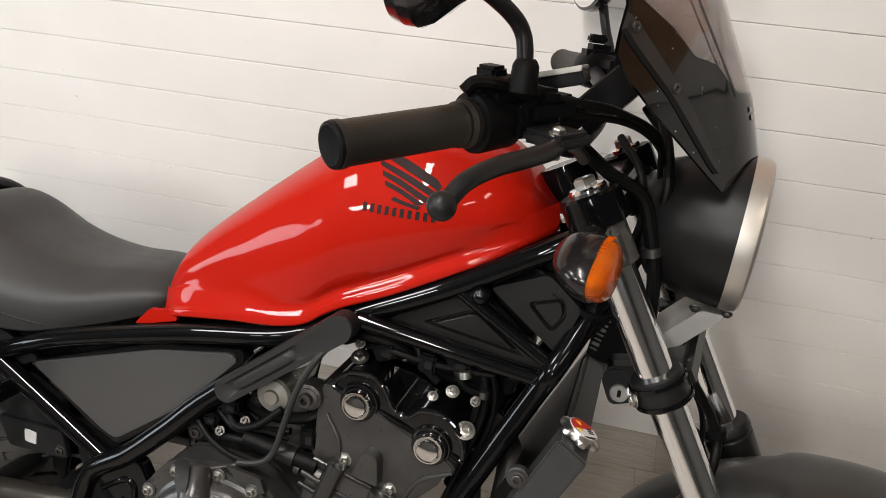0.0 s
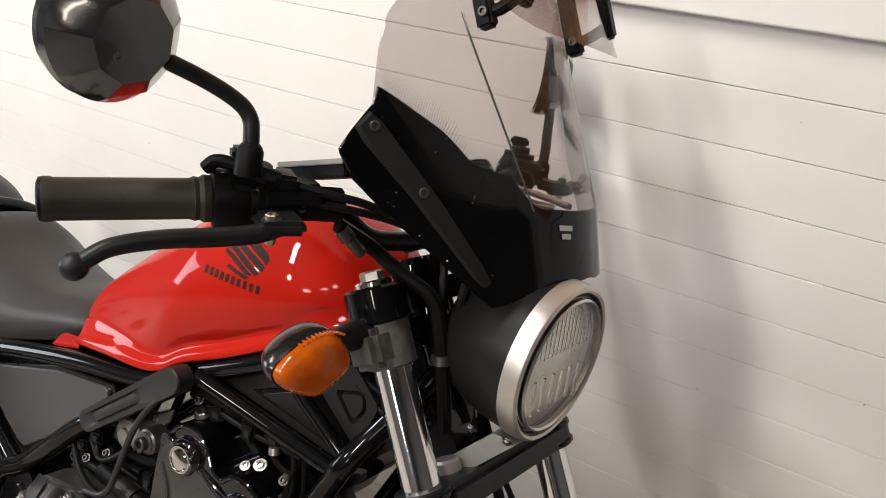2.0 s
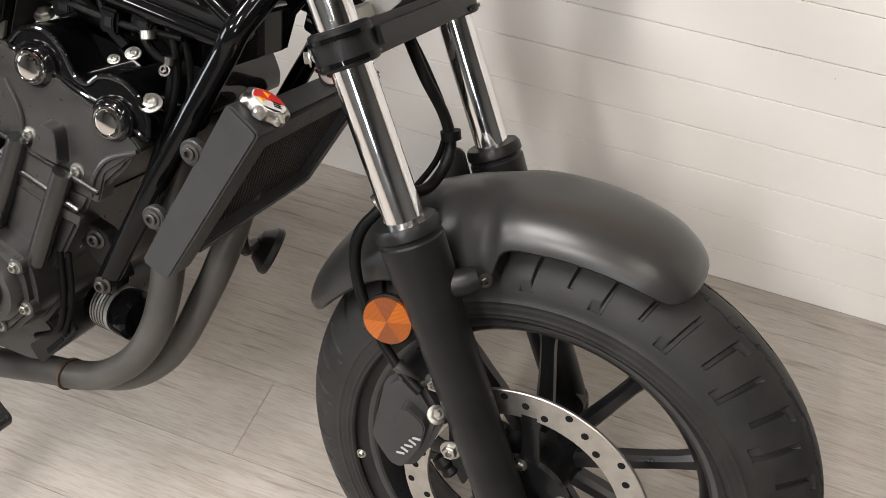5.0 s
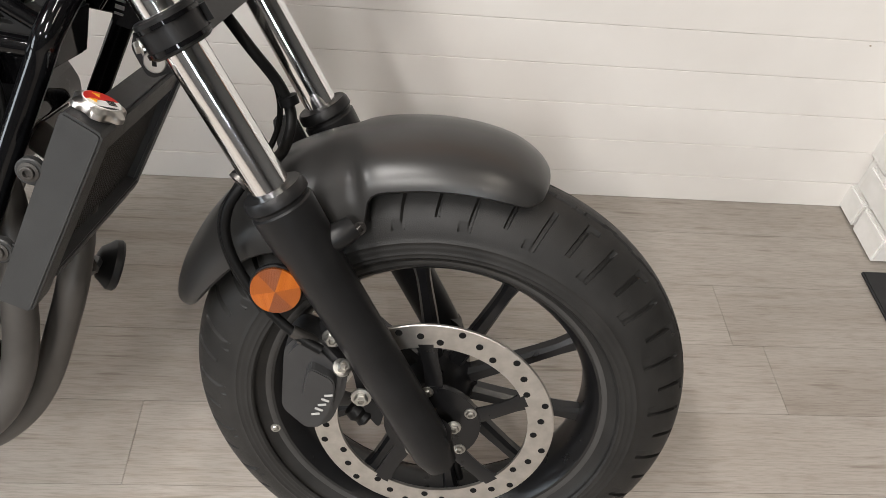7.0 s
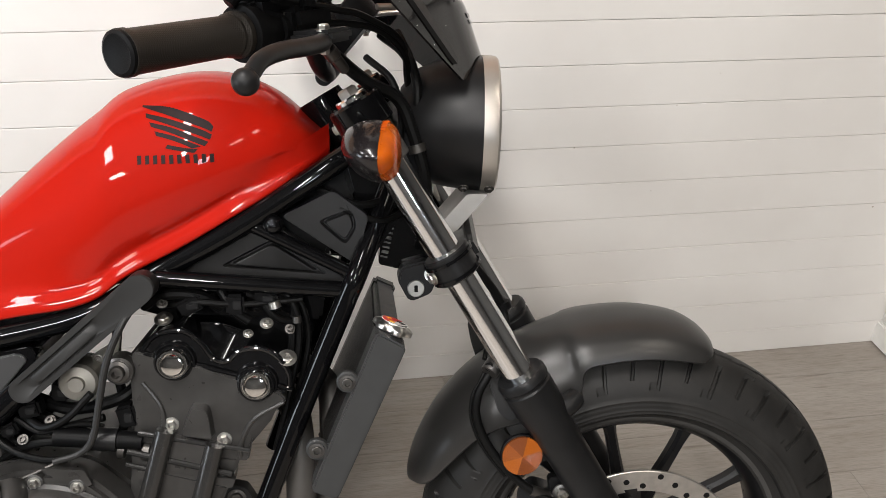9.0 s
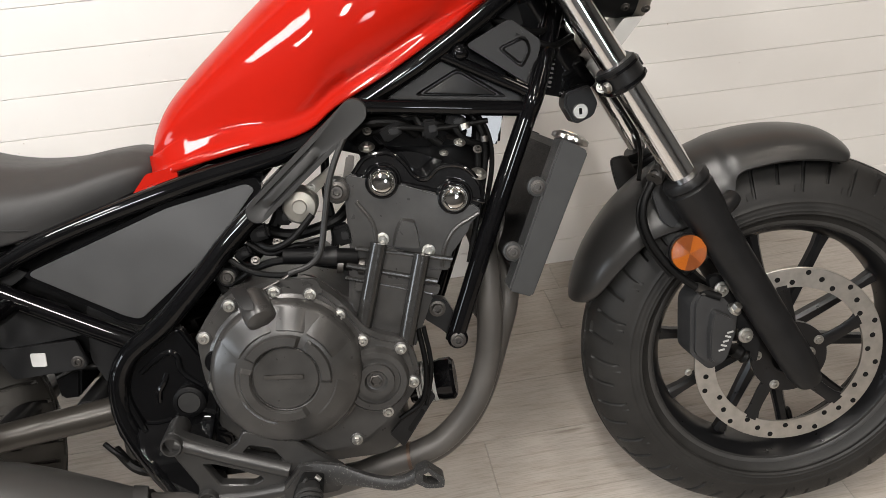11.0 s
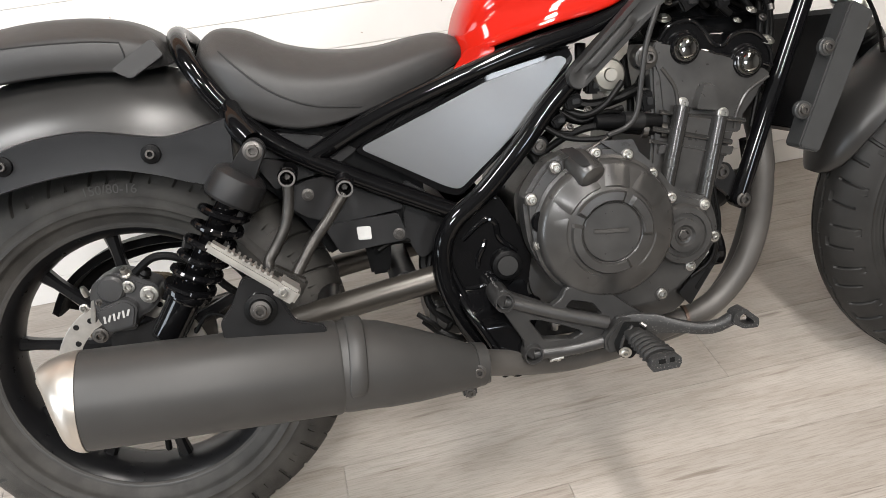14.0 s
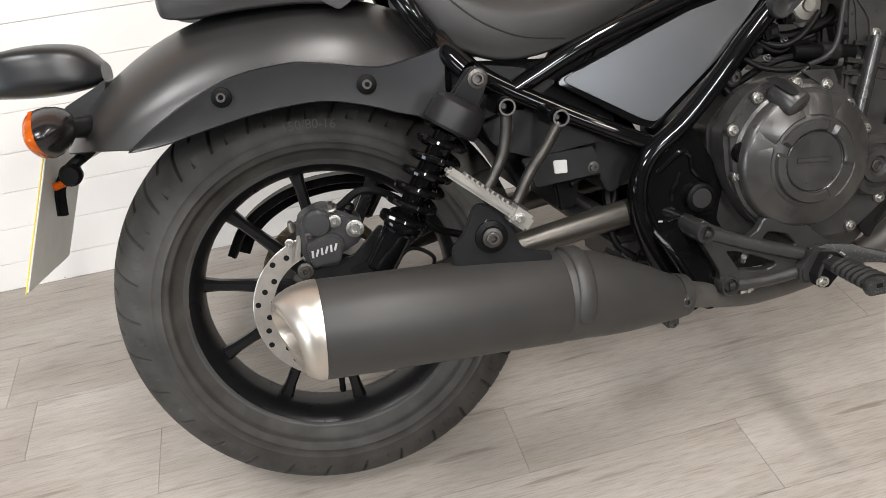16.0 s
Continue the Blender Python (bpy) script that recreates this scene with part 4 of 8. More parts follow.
bar("lower_hose", [(0.908, -0.136, 0.46), (0.913, -0.138, 0.40), (0.900, -0.138, 0.34)], 0.0035, M_RUBBER, engine)
M_LABELGREY = simple("grey_label", (0.34, 0.34, 0.33), 0.5)
oilf = disc("oil_filter", (0.882, -0.048, 0.338), (1, -0.15, 0.08), [(0, 0.030), (0.045, 0.031), (0.050, 0.033), (0.066, 0.033), (0.071, 0.028)], M_GLOSS, engine, "black oil filter canister with a printed label", 28)
bm = bmesh.new()
axis = V(1, -0.15, 0.08).normalized()
ring(bm, V(0.882, -0.048, 0.338) + axis * 0.012, axis, [(0, 0.0312), (0, 0.0317), (0.030, 0.0320), (0.030, 0.0312)], 32)
part("label", bm, M_LABELGREY, oilf, "white label with plain dark bars")
for k in range(5):
    bm = bmesh.new()
    ring(bm, V(0.882, -0.048, 0.338) + axis * (0.015 + 0.005 * k), axis, [(0, 0.0318), (0, 0.0323), (0.0014, 0.0324), (0.0014, 0.0318)], 32)
    part("bar", bm, M_DARKSTEEL, oilf)

plate("heat_shield", [(0.86, 0.700), (0.815, 0.715), (0.835, 0.752), (0.88, 0.772), (1.035, 0.765), (1.050, 0.720), (1.020, 0.620), (0.985, 0.600), (0.960, 0.660)], -0.048, -0.040, M_PLASTIC, bike, 0.002, 0.008, "black heat shield above the engine")
# engine surroundings: throttle body, hoses, wiring
dark_box = plate("air_box", [(0.40, 0.585), (0.52, 0.53), (0.62, 0.60), (0.72, 0.700), (0.60, 0.70), (0.45, 0.650)], -0.105, 0.105, M_PLASTIC, bike, 0.006)
plate("air_box_upper", [(0.72, 0.70), (0.78, 0.735), (0.97, 0.83), (1.09, 0.90), (1.10, 0.86), (1.06, 0.78), (0.90, 0.755), (0.80, 0.72)], -0.075, 0.075, M_PLASTIC, dark_box, 0.006)
plate("inner_cover", [(0.86, 0.74), (1.06, 0.76), (1.05, 0.70), (0.88, 0.715)], -0.08, 0.08, M_GLOSS, dark_box, 0.004)
throttle = disc("throttle_body", (0.759, -0.092, 0.652), OUT, [(0, 0.024), (0.040, 0.024), (0.044, 0.021), (0.046, 0.010), (0.050, 0.009), (0.050, 0.003)], M_CAST, bike, "bare metal throttle valve", 32)
plate("bracket", rounded([(0.755, 0.668), (0.792, 0.690), (0.805, 0.700), (0.800, 0.678), (0.772, 0.655)], 0.004), -0.10, -0.104, M_CAST, throttle, 0.001)
plate("bracket", rounded([(0.745, 0.645), (0.772, 0.630), (0.765, 0.618), (0.748, 0.628)], 0.003), -0.112, -0.116, M_CAST, throttle, 0.001)
bolt(throttle, (0.776, -0.105, 0.672), OUT, 0.004, 0.003)
bolt(throttle, (0.752, -0.116, 0.630), OUT, 0.003, 0.003)
for k, (pts, r) in enumerate((
    ([(0.852, -0.135, 0.765), (0.828, -0.158, 0.735), (0.806, -0.165, 0.690), (0.793, -0.168, 0.640), (0.782, -0.170, 0.597), (0.765, -0.170, 0.578), (0.735, -0.172, 0.570)], 0.0042),
    ([(0.650, -0.135, 0.595), (0.680, -0.145, 0.574), (0.715, -0.155, 0.566), (0.745, -0.160, 0.566)], 0.0042),
    ([(0.700, -0.11, 0.60), (0.76, -0.125, 0.578), (0.832, -0.135, 0.560)], 0.0105),
    ([(0.690, -0.10, 0.625), (0.74, -0.11, 0.610), (0.80, -0.115, 0.622), (0.825, -0.10, 0.640)], 0.008),
    ([(0.740, -0.07, 0.700), (0.73, -0.08, 0.650), (0.70, -0.09, 0.60), (0.66, -0.08, 0.56)], 0.0085),
    ([(0.80, -0.09, 0.72), (0.795, -0.10, 0.66), (0.80, -0.10, 0.60), (0.79, -0.10, 0.56)], 0.0060),
    ([(0.67, -0.10, 0.63), (0.69, -0.118, 0.60), (0.72, -0.12, 0.59), (0.78, -0.12, 0.60)], 0.0050),
    ([(0.84, -0.08, 0.745), (0.90, -0.09, 0.752), (0.95, -0.09, 0.745), (1.00, -0.08, 0.72)], 0.0070),
    ([(1.02, -0.085, 0.74), (1.015, -0.10, 0.70), (1.010, -0.10, 0.66), (1.00, -0.09, 0.63)], 0.0055),
    ([(0.70, -0.08, 0.64), (0.66, -0.09, 0.60), (0.63, -0.10, 0.57), (0.64, -0.12, 0.54)], 0.0065),
    ([(0.78, -0.125, 0.59), (0.75, -0.135, 0.60), (0.71, -0.135, 0.592), (0.68, -0.13, 0.61)], 0.0036),
    ([(0.86, -0.10, 0.735), (0.90, -0.118, 0.742), (0.96, -0.112, 0.735), (1.03, -0.11, 0.738)], 0.0040),
)):
    bar("hose" if r > 0.005 else "cable", pts, r, M_GUARD if k == 0 else M_RUBBER, bike, "black rubber hose" if r > 0.005 else "grey sheathed clutch cable" if k == 0 else "black sheathed cable", 6, 10)
for pts, r in (([(0.835, -0.100, 0.735), (0.865, -0.112, 0.752), (0.905, -0.110, 0.748), (0.930, -0.100, 0.730)], 0.0075), ([(0.930, -0.105, 0.752), (0.945, -0.110, 0.728), (0.962, -0.108, 0.712)], 0.0060),
               ([(0.975, -0.100, 0.755), (0.985, -0.110, 0.730), (1.000, -0.108, 0.712), (1.020, -0.100, 0.705)], 0.0050), ([(1.000, -0.105, 0.760), (1.020, -0.108, 0.725), (1.022, -0.106, 0.680), (1.005, -0.110, 0.610), (0.985, -0.115, 0.540)], 0.0042),
               ([(1.010, -0.098, 0.760), (1.030, -0.100, 0.720), (1.032, -0.098, 0.670), (1.012, -0.105, 0.600)], 0.0038), ([(0.690, -0.125, 0.610), (0.715, -0.140, 0.600), (0.745, -0.145, 0.612), (0.775, -0.140, 0.640)], 0.0048),
               ([(0.650, -0.11, 0.620), (0.668, -0.125, 0.585), (0.700, -0.140, 0.578), (0.742, -0.140, 0.585)], 0.0032), ([(0.655, -0.120, 0.555), (0.690, -0.135, 0.575), (0.730, -0.142, 0.582), (0.800, -0.140, 0.572)], 0.0055)):
    bar("hose" if r > 0.005 else "cable", pts, r, M_RUBBER, bike, "black rubber hose" if r > 0.005 else "black sheathed cable", 6, 10)
for x, y, z, sx, sz in ((0.895, -0.110, 0.738, 0.030, 0.020), (0.948, -0.108, 0.736, 0.022, 0.026), (0.985, -0.104, 0.742, 0.028, 0.018), (0.700, -0.128, 0.622, 0.026, 0.020), (0.735, -0.120, 0.640, 0.020, 0.024), (0.675, -0.130, 0.598, 0.022, 0.016), (0.812, -0.128, 0.606, 0.022, 0.028)):
    bm = bmesh.new()
    box(bm, (x, y, z), (sx, 0.022, sz), 0.003, Matrix.Rotation(x * 9 % 1 - 0.5, 3, "Y"))
    con = part("connector", bm, M_PLASTIC, bike, "black wiring connector")
    bm = bmesh.new()
    box(bm, (x + 0.003, y - 0.012, z), (sx * 0.45, 0.004, sz * 0.4), 0.001)
    part("clip", bm, M_MATT, con)
for x, y, z in ((0.862, -0.118, 0.742), (0.915, -0.112, 0.760), (1.012, -0.112, 0.700), (0.722, -0.134, 0.606), (0.690, -0.140, 0.586)):
    bolt(bike, (x, y, z), (0.1, -0.8, 0.5), 0.0045, 0.005, M_DARKSTEEL)
for x, z in ((0.828, 0.560), (0.800, 0.566)):
    disc("hose_clip", (x, -0.136, z), (1, -0.05, -0.2), [(0, 0.011), (0.0, 0.0125), (0.008, 0.0125), (0.008, 0.011)], M_DARKSTEEL, bike)
bar("clutch_cable_end", [(0.742, -0.170, 0.570), (0.712, -0.174, 0.558), (0.676, -0.176, 0.545)], 0.0022, M_DARKSTEEL, bike, "bare clutch cable end", 2, 8)
plate("cable_bracket", rounded([(0.720, 0.565), (0.770, 0.560), (0.778, 0.540), (0.756, 0.536), (0.735, 0.552)], 0.004), -0.172, -0.178, M_ENGINE, engine, 0.001)
disc("coolant_elbow", (0.905, -0.05, 0.755), (0.1, -0.7, 0.5), [(0, 0.016), (0.03, 0.016), (0.035, 0.018), (0.045, 0.018)], M_RUBBER, bike)
bm = bmesh.new()
lathe(bm, (0.646, -0.10, 0.564), OUT, [(0, 0.016), (0.02, 0.016), (0.024, 0.013)], 20)
part("mount_boss", bm, M_MATT, bike)
socket(bike, (0.646, -0.124, 0.564), OUT, 0.007, 0.006)
plate("mount_plate", rounded([(0.905, 0.500), (0.945, 0.490), (0.972, 0.435), (0.958, 0.420), (0.935, 0.445), (0.905, 0.470)], 0.006), -0.098, -0.118, M_MATT, bike, 0.002, 0, "black engine mount plate")
socket(bike, (0.932, -0.118, 0.478), OUT, 0.008, 0.008)
disc("tube_end", (0.956, -0.11, 0.433), OUT, [(0, 0.015), (0.022, 0.015), (0.026, 0.012)], M_GLOSS, bike)
socket(bike, (0.956, -0.136, 0.433), OUT, 0.0075, 0.008)

# radiator and cap
RAD = [(1.119, 0.709), (1.155, 0.687), (1.063, 0.492), (1.030, 0.506)]
M_RAD = simple("satin_grey_black_plastic", (0.026, 0.0265, 0.0265), 0.40, grain=0.3, grain_scale=1400, Specular_IOR_Level=0.4)
M_MESH = simple("worn_guard_mesh", (0.022, 0.021, 0.019), 0.40, metal=0.4, vary=0.4, scale=300)
radiator = plate("radiator", RAD, -0.128, -0.168, M_RAD, bike, 0.006, 0.007, "black radiator with side tank and mesh guard")
RAD_T, RAD_B = V(1.155, 0, 0.687), V(1.063, 0, 0.492)
u = (RAD_B - RAD_T).normalized()
nrm = V(-u.z, 0, u.x)


def rad_slab(name, s0, s1, front, back, y0, y1, material, bevel=0.002, label=""):
    """A slab of the radiator: from s0 to s1 down its face, between two depths behind it."""
    q = [RAD_T + u * s0 - nrm * front, RAD_T + u * s1 - nrm * front, RAD_T + u * s1 - nrm * back, RAD_T + u * s0 - nrm * back]
    return plate(name, [(p.x, p.z) for p in q], y0, y1, material, radiator, bevel, 0, label)


rad_slab("core", 0.012, 0.190, 0.016, 0.036, -0.130, 0.116, M_PLASTIC)
rad_slab("header", 0.002, 0.040, 0.003, 0.034, -0.135, 0.118, M_RAD, 0.004)
rad_slab("lower_lip", 0.176, 0.190, -0.002, 0.030, -0.132, 0.118, M_RAD, 0.002)
rad_slab("far_tank", 0.000, 0.196, 0.000, 0.036, 0.112, 0.140, M_RAD, 0.004)
bm = bmesh.new()
for lean in (-1, 1):
    for k in range(-14, 50):
        y0 = -0.130 + 0.0068 * k
        a, b = (0.040, y0), (0.177, y0 + lean * 0.079)
        ends = []
        for (s0, ya), (s1, yb) in ((a, b), (b, a)):
            f = 0.0 if -0.128 <= ya <= 0.113 else ((-0.128 if ya < -0.128 else 0.113) - ya) / (yb - ya)
            ends.append((s0 + (s1 - s0) * f, ya + (yb - ya) * f, f))
        if ends[0][2] + ends[1][2] < 0.95 and min(e[2] for e in ends) >= 0:
            tube(bm, [RAD_T + u * e[0] - nrm * 0.0125 + V(0, e[1], 0) for e in ends], 0.00085, 4, 1)
mesh_guard = part("guard_mesh", bm, M_MESH, radiator, "fine metal mesh over the radiator core")
for k in range(21):
    bm = bmesh.new()
    c = RAD_T + u * (0.043 + 0.0065 * k) - nrm * 0.0148
    tube(bm, [c + V(0, -0.129, 0), c + V(0, 0.114, 0)], 0.0013, 5, 1)
    part("fin", bm, M_GLOSS, radiator)
for x, z in ((1.082, 0.646), (1.041, 0.560)):
    bm = bmesh.new()
    lathe(bm, (x, -0.157, z), OUT, [(0, 0.0135), (0.007, 0.0135), (0.0085, 0.012)], 24)
    box(bm, (x + 0.010, -0.1605, z - 0.004), (0.026, 0.006, 0.022), 0.002)
    part("mount_ear", bm, M_RAD, radiator)
    socket(radiator, (x, -0.166, z), OUT, 0.0065, 0.005)
UP = V(0.42, 0.06, 0.91).normalized()
sd = UP.cross(V(0, 1, 0)).normalized()
fw = UP.cross(sd).normalized()
sd, fw = sd * 0.732 + fw * 0.682, fw * 0.732 - sd * 0.682
bm = bmesh.new()
rows = []
for h, r, lobe in ((0, 0.016, 0), (0.008, 0.0165, 0), (0.0095, 0.0225, 0.10), (0.0105, 0.0238, 0.11), (0.0155, 0.0238, 0.11), (0.0175, 0.0225, 0.08), (0.0192, 0.0195, 0.02), (0.0205, 0.0187, 0), (0.0205, 0.001, 0)):
    rows.append([V(1.134, -0.132, 0.690) + UP * h + (sd * math.cos(a) + fw * math.sin(a)) * r * (1 + lobe * math.tanh(2.2 * math.cos(6 * a)))  for a in np.linspace(0, 2 * math.pi, 72, endpoint=False)])
grid_mesh(bm, rows, close_v=True, cap=True)
rcap = part("radiator_cap", bm, M_ALU, radiator, "bare metal radiator cap with scalloped edge and warning label", sharp=40)


def half_disc(name, centre, up, right, ahead, r, a0, a1, lift, material, parent, label=""):
    bm = bmesh.new()
    pts = [centre + up * lift + (right * math.cos(a) + ahead * math.sin(a)) * r for a in np.linspace(a0, a1, 24)]
    low = [p - up * 0.0004 for p in pts]
    grid_mesh(bm, [pts, low], close_v=True, cap=True)
    return part(name, bm, material, parent, label)


CAPTOP = V(1.134, -0.132, 0.690) + UP * 0.0206
M_LABELRED = simple("red_print", (0.62, 0.02, 0.015), 0.4)
M_LABELBLACK = simple("black_print", (0.01, 0.01, 0.01), 0.4)
M_LABELYELLOW = simple("yellow_print", (0.85, 0.45, 0.02), 0.4)
half_disc("label_white", CAPTOP, UP, sd, fw, 0.0180, 0, 2 * math.pi, 0.0004, M_WHITE, rcap)
half_disc("label_red", CAPTOP, UP, sd, fw, 0.0170, math.pi + 0.1, 2 * math.pi + 0.1, 0.0008, M_LABELRED, rcap)
half_disc("label_black", CAPTOP, UP, sd, fw, 0.0170, 0.95, 2.25, 0.0008, M_LABELBLACK, rcap)
for a, rr in ((3 * math.pi / 2 + 0.1, 0.0095), (0.35, 0.0095)):
    c = CAPTOP + (sd * math.cos(a) + fw * math.sin(a)) * rr
    bm = bmesh.new()
    pts = [c + UP * 0.0013 + (sd * math.cos(b) + fw * math.sin(b)) * 0.0048 for b in (math.pi / 2, math.pi / 2 + 2.094, math.pi / 2 + 4.189)]
    grid_mesh(bm, [pts, [p - UP * 0.0004 for p in pts]], close_v=True, cap=True)
    part("warning_sign", bm, M_LABELYELLOW, rcap)

for dy in (-0.0035, 0.0, 0.0035):
    bm = bmesh.new()
    box(bm, CAPTOP - sd * 0.0075 + fw * (0.004 + dy) + UP * 0.0010, (0.008, 0.0016, 0.0006), 0, Matrix((sd, fw, UP)).transposed())
    part("print_bar", bm, M_LABELBLACK, rcap)

# header pipes, swing arm
M_HEADER = simple("heat_greyed_pipe", (0.060, 0.056, 0.052), 0.46, metal=0.25, vary=0.25, scale=9, grain=0.08)
bar("header_pipe", [(0.985, -0.060, 0.605), (1.006, -0.072, 0.580), (1.013, -0.084, 0.535), (1.012, -0.091, 0.482), (1.009, -0.092, 0.425), (0.996, -0.092, 0.362), (0.969, -0.092, 0.306), (0.924, -0.092, 0.261), (0.878, -0.093, 0.241), (0.830, -0.095, 0.232), (0.760, -0.104, 0.220), (0.660, -0.134, 0.226), (0.590, -0.160, 0.243), (0.535, -0.188, 0.264), (0.505, -0.206, 0.278)], 0.0195, M_HEADER, bike, "heat-greyed exhaust header pipe", 6, 20)
bar("header_pipe", [(0.985, 0.055, 0.605), (1.045, 0.020, 0.575), (1.053, -0.010, 0.515), (1.048, -0.034, 0.455), (1.026, -0.036, 0.386), (0.999, -0.038, 0.314), (0.969, -0.040, 0.265), (0.926, -0.046, 0.228), (0.880, -0.056, 0.216), (0.833, -0.072, 0.215), (0.760, -0.092, 0.219)], 0.0185, M_HEADER, bike, "heat-greyed exhaust header pipe", 6, 20)
M_RUST = simple("heat_stained_steel", (0.07, 0.045, 0.032), 0.5, metal=0.5, vary=0.4, scale=60)
disc("pipe_clamp", (0.868, -0.0935, 0.2385), (1, -0.15, 0.09), [(-0.0025, 0.0200), (-0.0025, 0.0222), (0.0025, 0.0222), (0.0025, 0.0200)], M_RUST, bike, "rusty pipe joint band")
# black paint, lightened and browned to put its warm reflection into the colour
M_SWING = simple("satin_black_with_brown_sheen", (0.040, 0.036, 0.031), 0.32, metal=0.5, grain=0.08, vary=0.15, scale=10)
for y in (-1, 1):
    bar("swing_arm", [(0.560, 0.105 * y, 0.398), (0.464, 0.118 * y, 0.389), (0.300, 0.122 * y, 0.370), (0.100, 0.120 * y, 0.338), (-0.020, 0.118 * y, 0.323)], 0.0205, M_SWING, bike, "satin black swing arm with a brown sheen in its colour", 5, 18)
bm = bmesh.new()
tube(bm, [(0.42, -0.118, 0.386), (0.42, 0.118, 0.386)], 0.022, 16, 1)
tube(bm, [(0.30, -0.12, 0.372), (0.30, 0.12, 0.372)], 0.018, 16, 1)
part("swing_arm_bridge", bm, M_MATT, bike)
for y in (-0.135, 0.135):
    disc("axle_nut", (0.0, y, 0.323), (0, y, 0), [(-0.05, 0.012), (0, 0.016), (0.010, 0.016), (0.012, 0.013)], M_STEEL, bike, "", 6)

# muffler fittings
clampb = bmesh.new()
rows = []
m_out = MUF_DIR.cross(V(0, 0, 1)).normalized()
m_out = m_out if m_out.y < 0 else -m_out
m_top = V(0, 0, 1) - MUF_DIR * MUF_DIR.z
for k, (deg, w) in enumerate([(150, 0.0105), (130, 0.0118)] + [(q, 0.0118) for q in range(110, 0, -12)] + [(-6, 0.0118), (-13, 0.0112), (-18, 0.0095), (-21, 0.0065), (-22, 0.003)]):
    d = (m_out * math.cos(radians(deg)) + m_top * math.sin(radians(deg))).normalized()
    lift = 0.0665 if deg > -15 else 0.0650
    c = MUF_A + MUF_DIR * (0.344 - 0.004 * (1 - math.sin(radians(max(deg, -22)))))
    rows.append([c + MUF_DIR * a * w + d * r for a, r in ((-1, 0.058), (-1, lift - 0.0018), (-0.82, lift), (0.82, lift - 0.0006), (1, lift - 0.0026), (1, 0.056))])
grid_mesh(clampb, rows, close_v=True, cap=True)
part("cover_strip", clampb, M_EXH, muffler, "raised black strip over the muffler joint", sharp=50)
plate("hanger", rounded([(0.168, 0.428), (0.186, 0.446), (0.206, 0.482), (0.236, 0.478), (0.262, 0.412), (0.300, 0.400), (0.296, 0.380), (0.170, 0.395)], 0.008), -0.268, -0.276, M_MATT, muffler, 0.002, 0, "black muffler hanger bracket")
disc("rubber_mount", (0.222, -0.272, 0.437), OUT, [(0, 0.021), (0.008, 0.021), (0.010, 0.015), (0.012, 0.014)], M_RUBBER, muffler)
socket(muffler, (0.222, -0.283, 0.437), OUT, 0.0085, 0.008)
bm = bmesh.new()
ring(bm, V(0.496, -0.210, 0.278), V(0.9, 0.2, -0.2), [(-0.009, 0.029), (-0.009, 0.0330), (0.009, 0.0312), (0.011, 0.028)], 32)
part("joint_clamp", bm, M_EXH, muffler)
socket(muffler, (0.494, -0.241, 0.279), OUT, 0.007, 0.006)
bm = bmesh.new()
box(bm, (0.480, -0.215, 0.243), (0.020, 0.022, 0.014), 0.003)
part("clamp_lug", bm, M_EXH, muffler)
bolt(muffler, (0.480, -0.226, 0.243), OUT, 0.005, 0.005, M_DARKSTEEL)

# side cover, heel guard, pivot plate
SC = [(0.382, 0.602), (0.581, 0.669), (0.690, 0.690), (0.702, 0.682), (0.628, 0.600), (0.520, 0.519), (0.500, 0.527)]
side_cover = plate("side_cover", SC, -0.105, -0.126, M_SIDE, bike, 0.0012, 0.012, "satin graphite triangular side cover")
plate("side_cover_edge", [(0.374, 0.600), (0.580, 0.677), (0.706, 0.698), (0.712, 0.682), (0.632, 0.594), (0.520, 0.508), (0.494, 0.518)], -0.098, -0.122, M_GLOSS, side_cover, 0.003, 0.010)


def capsule(a, b, r0, r1, n=10):
    (ax, az), (bx, bz) = a, b
    t = math.atan2(bz - az, bx - ax)
    pts = [(bx + r1 * math.cos(t + k), bz + r1 * math.sin(t + k)) for k in np.linspace(-math.pi / 2, math.pi / 2, n)]
    return pts + [(ax + r0 * math.cos(t + math.pi + k), az + r0 * math.sin(t + math.pi + k)) for k in np.linspace(-math.pi / 2, math.pi / 2, n)]


guard = recessed("knee_guard", capsule((0.705, 0.655), (0.848, 0.772), 0.0155, 0.0175), capsule((0.709, 0.658), (0.800, 0.732), 0.0095, 0.0100), -0.135, -0.160, 0.004, 0.62, M_GUARD, bike, "black rubber knee guard with a pressed groove", 0, 0)
PP = [(0.503, 0.477), (0.550, 0.505), (0.572, 0.505), (0.598, 0.453), (0.614, 0.408), (0.597, 0.345), (0.622, 0.332), (0.576, 0.222), (0.558, 0.224), (0.490, 0.360), (0.476, 0.413), (0.478, 0.445)]
pivot = plate("pivot_plate", PP, -0.118, -0.140, M_GLOSS, bike, 0.004, 0.010, "gloss black swing arm pivot plate")
plate("pivot_plate", [(x, z) for x, z in PP], 0.118, 0.140, M_GLOSS, bike, 0.004, 0.010)
bar("pressed_rib", [(0.510, -0.137, 0.446), (0.545, -0.139, 0.470), (0.562, -0.139, 0.465), (0.566, -0.139, 0.440), (0.590, -0.137, 0.415)], 0.0050, M_GLOSS, pivot, "", 4, 10)
bar("pressed_rib", [(0.528, -0.137, 0.400), (0.531, -0.139, 0.416), (0.540, -0.139, 0.430), (0.545, -0.137, 0.441)], 0.0046, M_GLOSS, pivot, "", 4, 10)
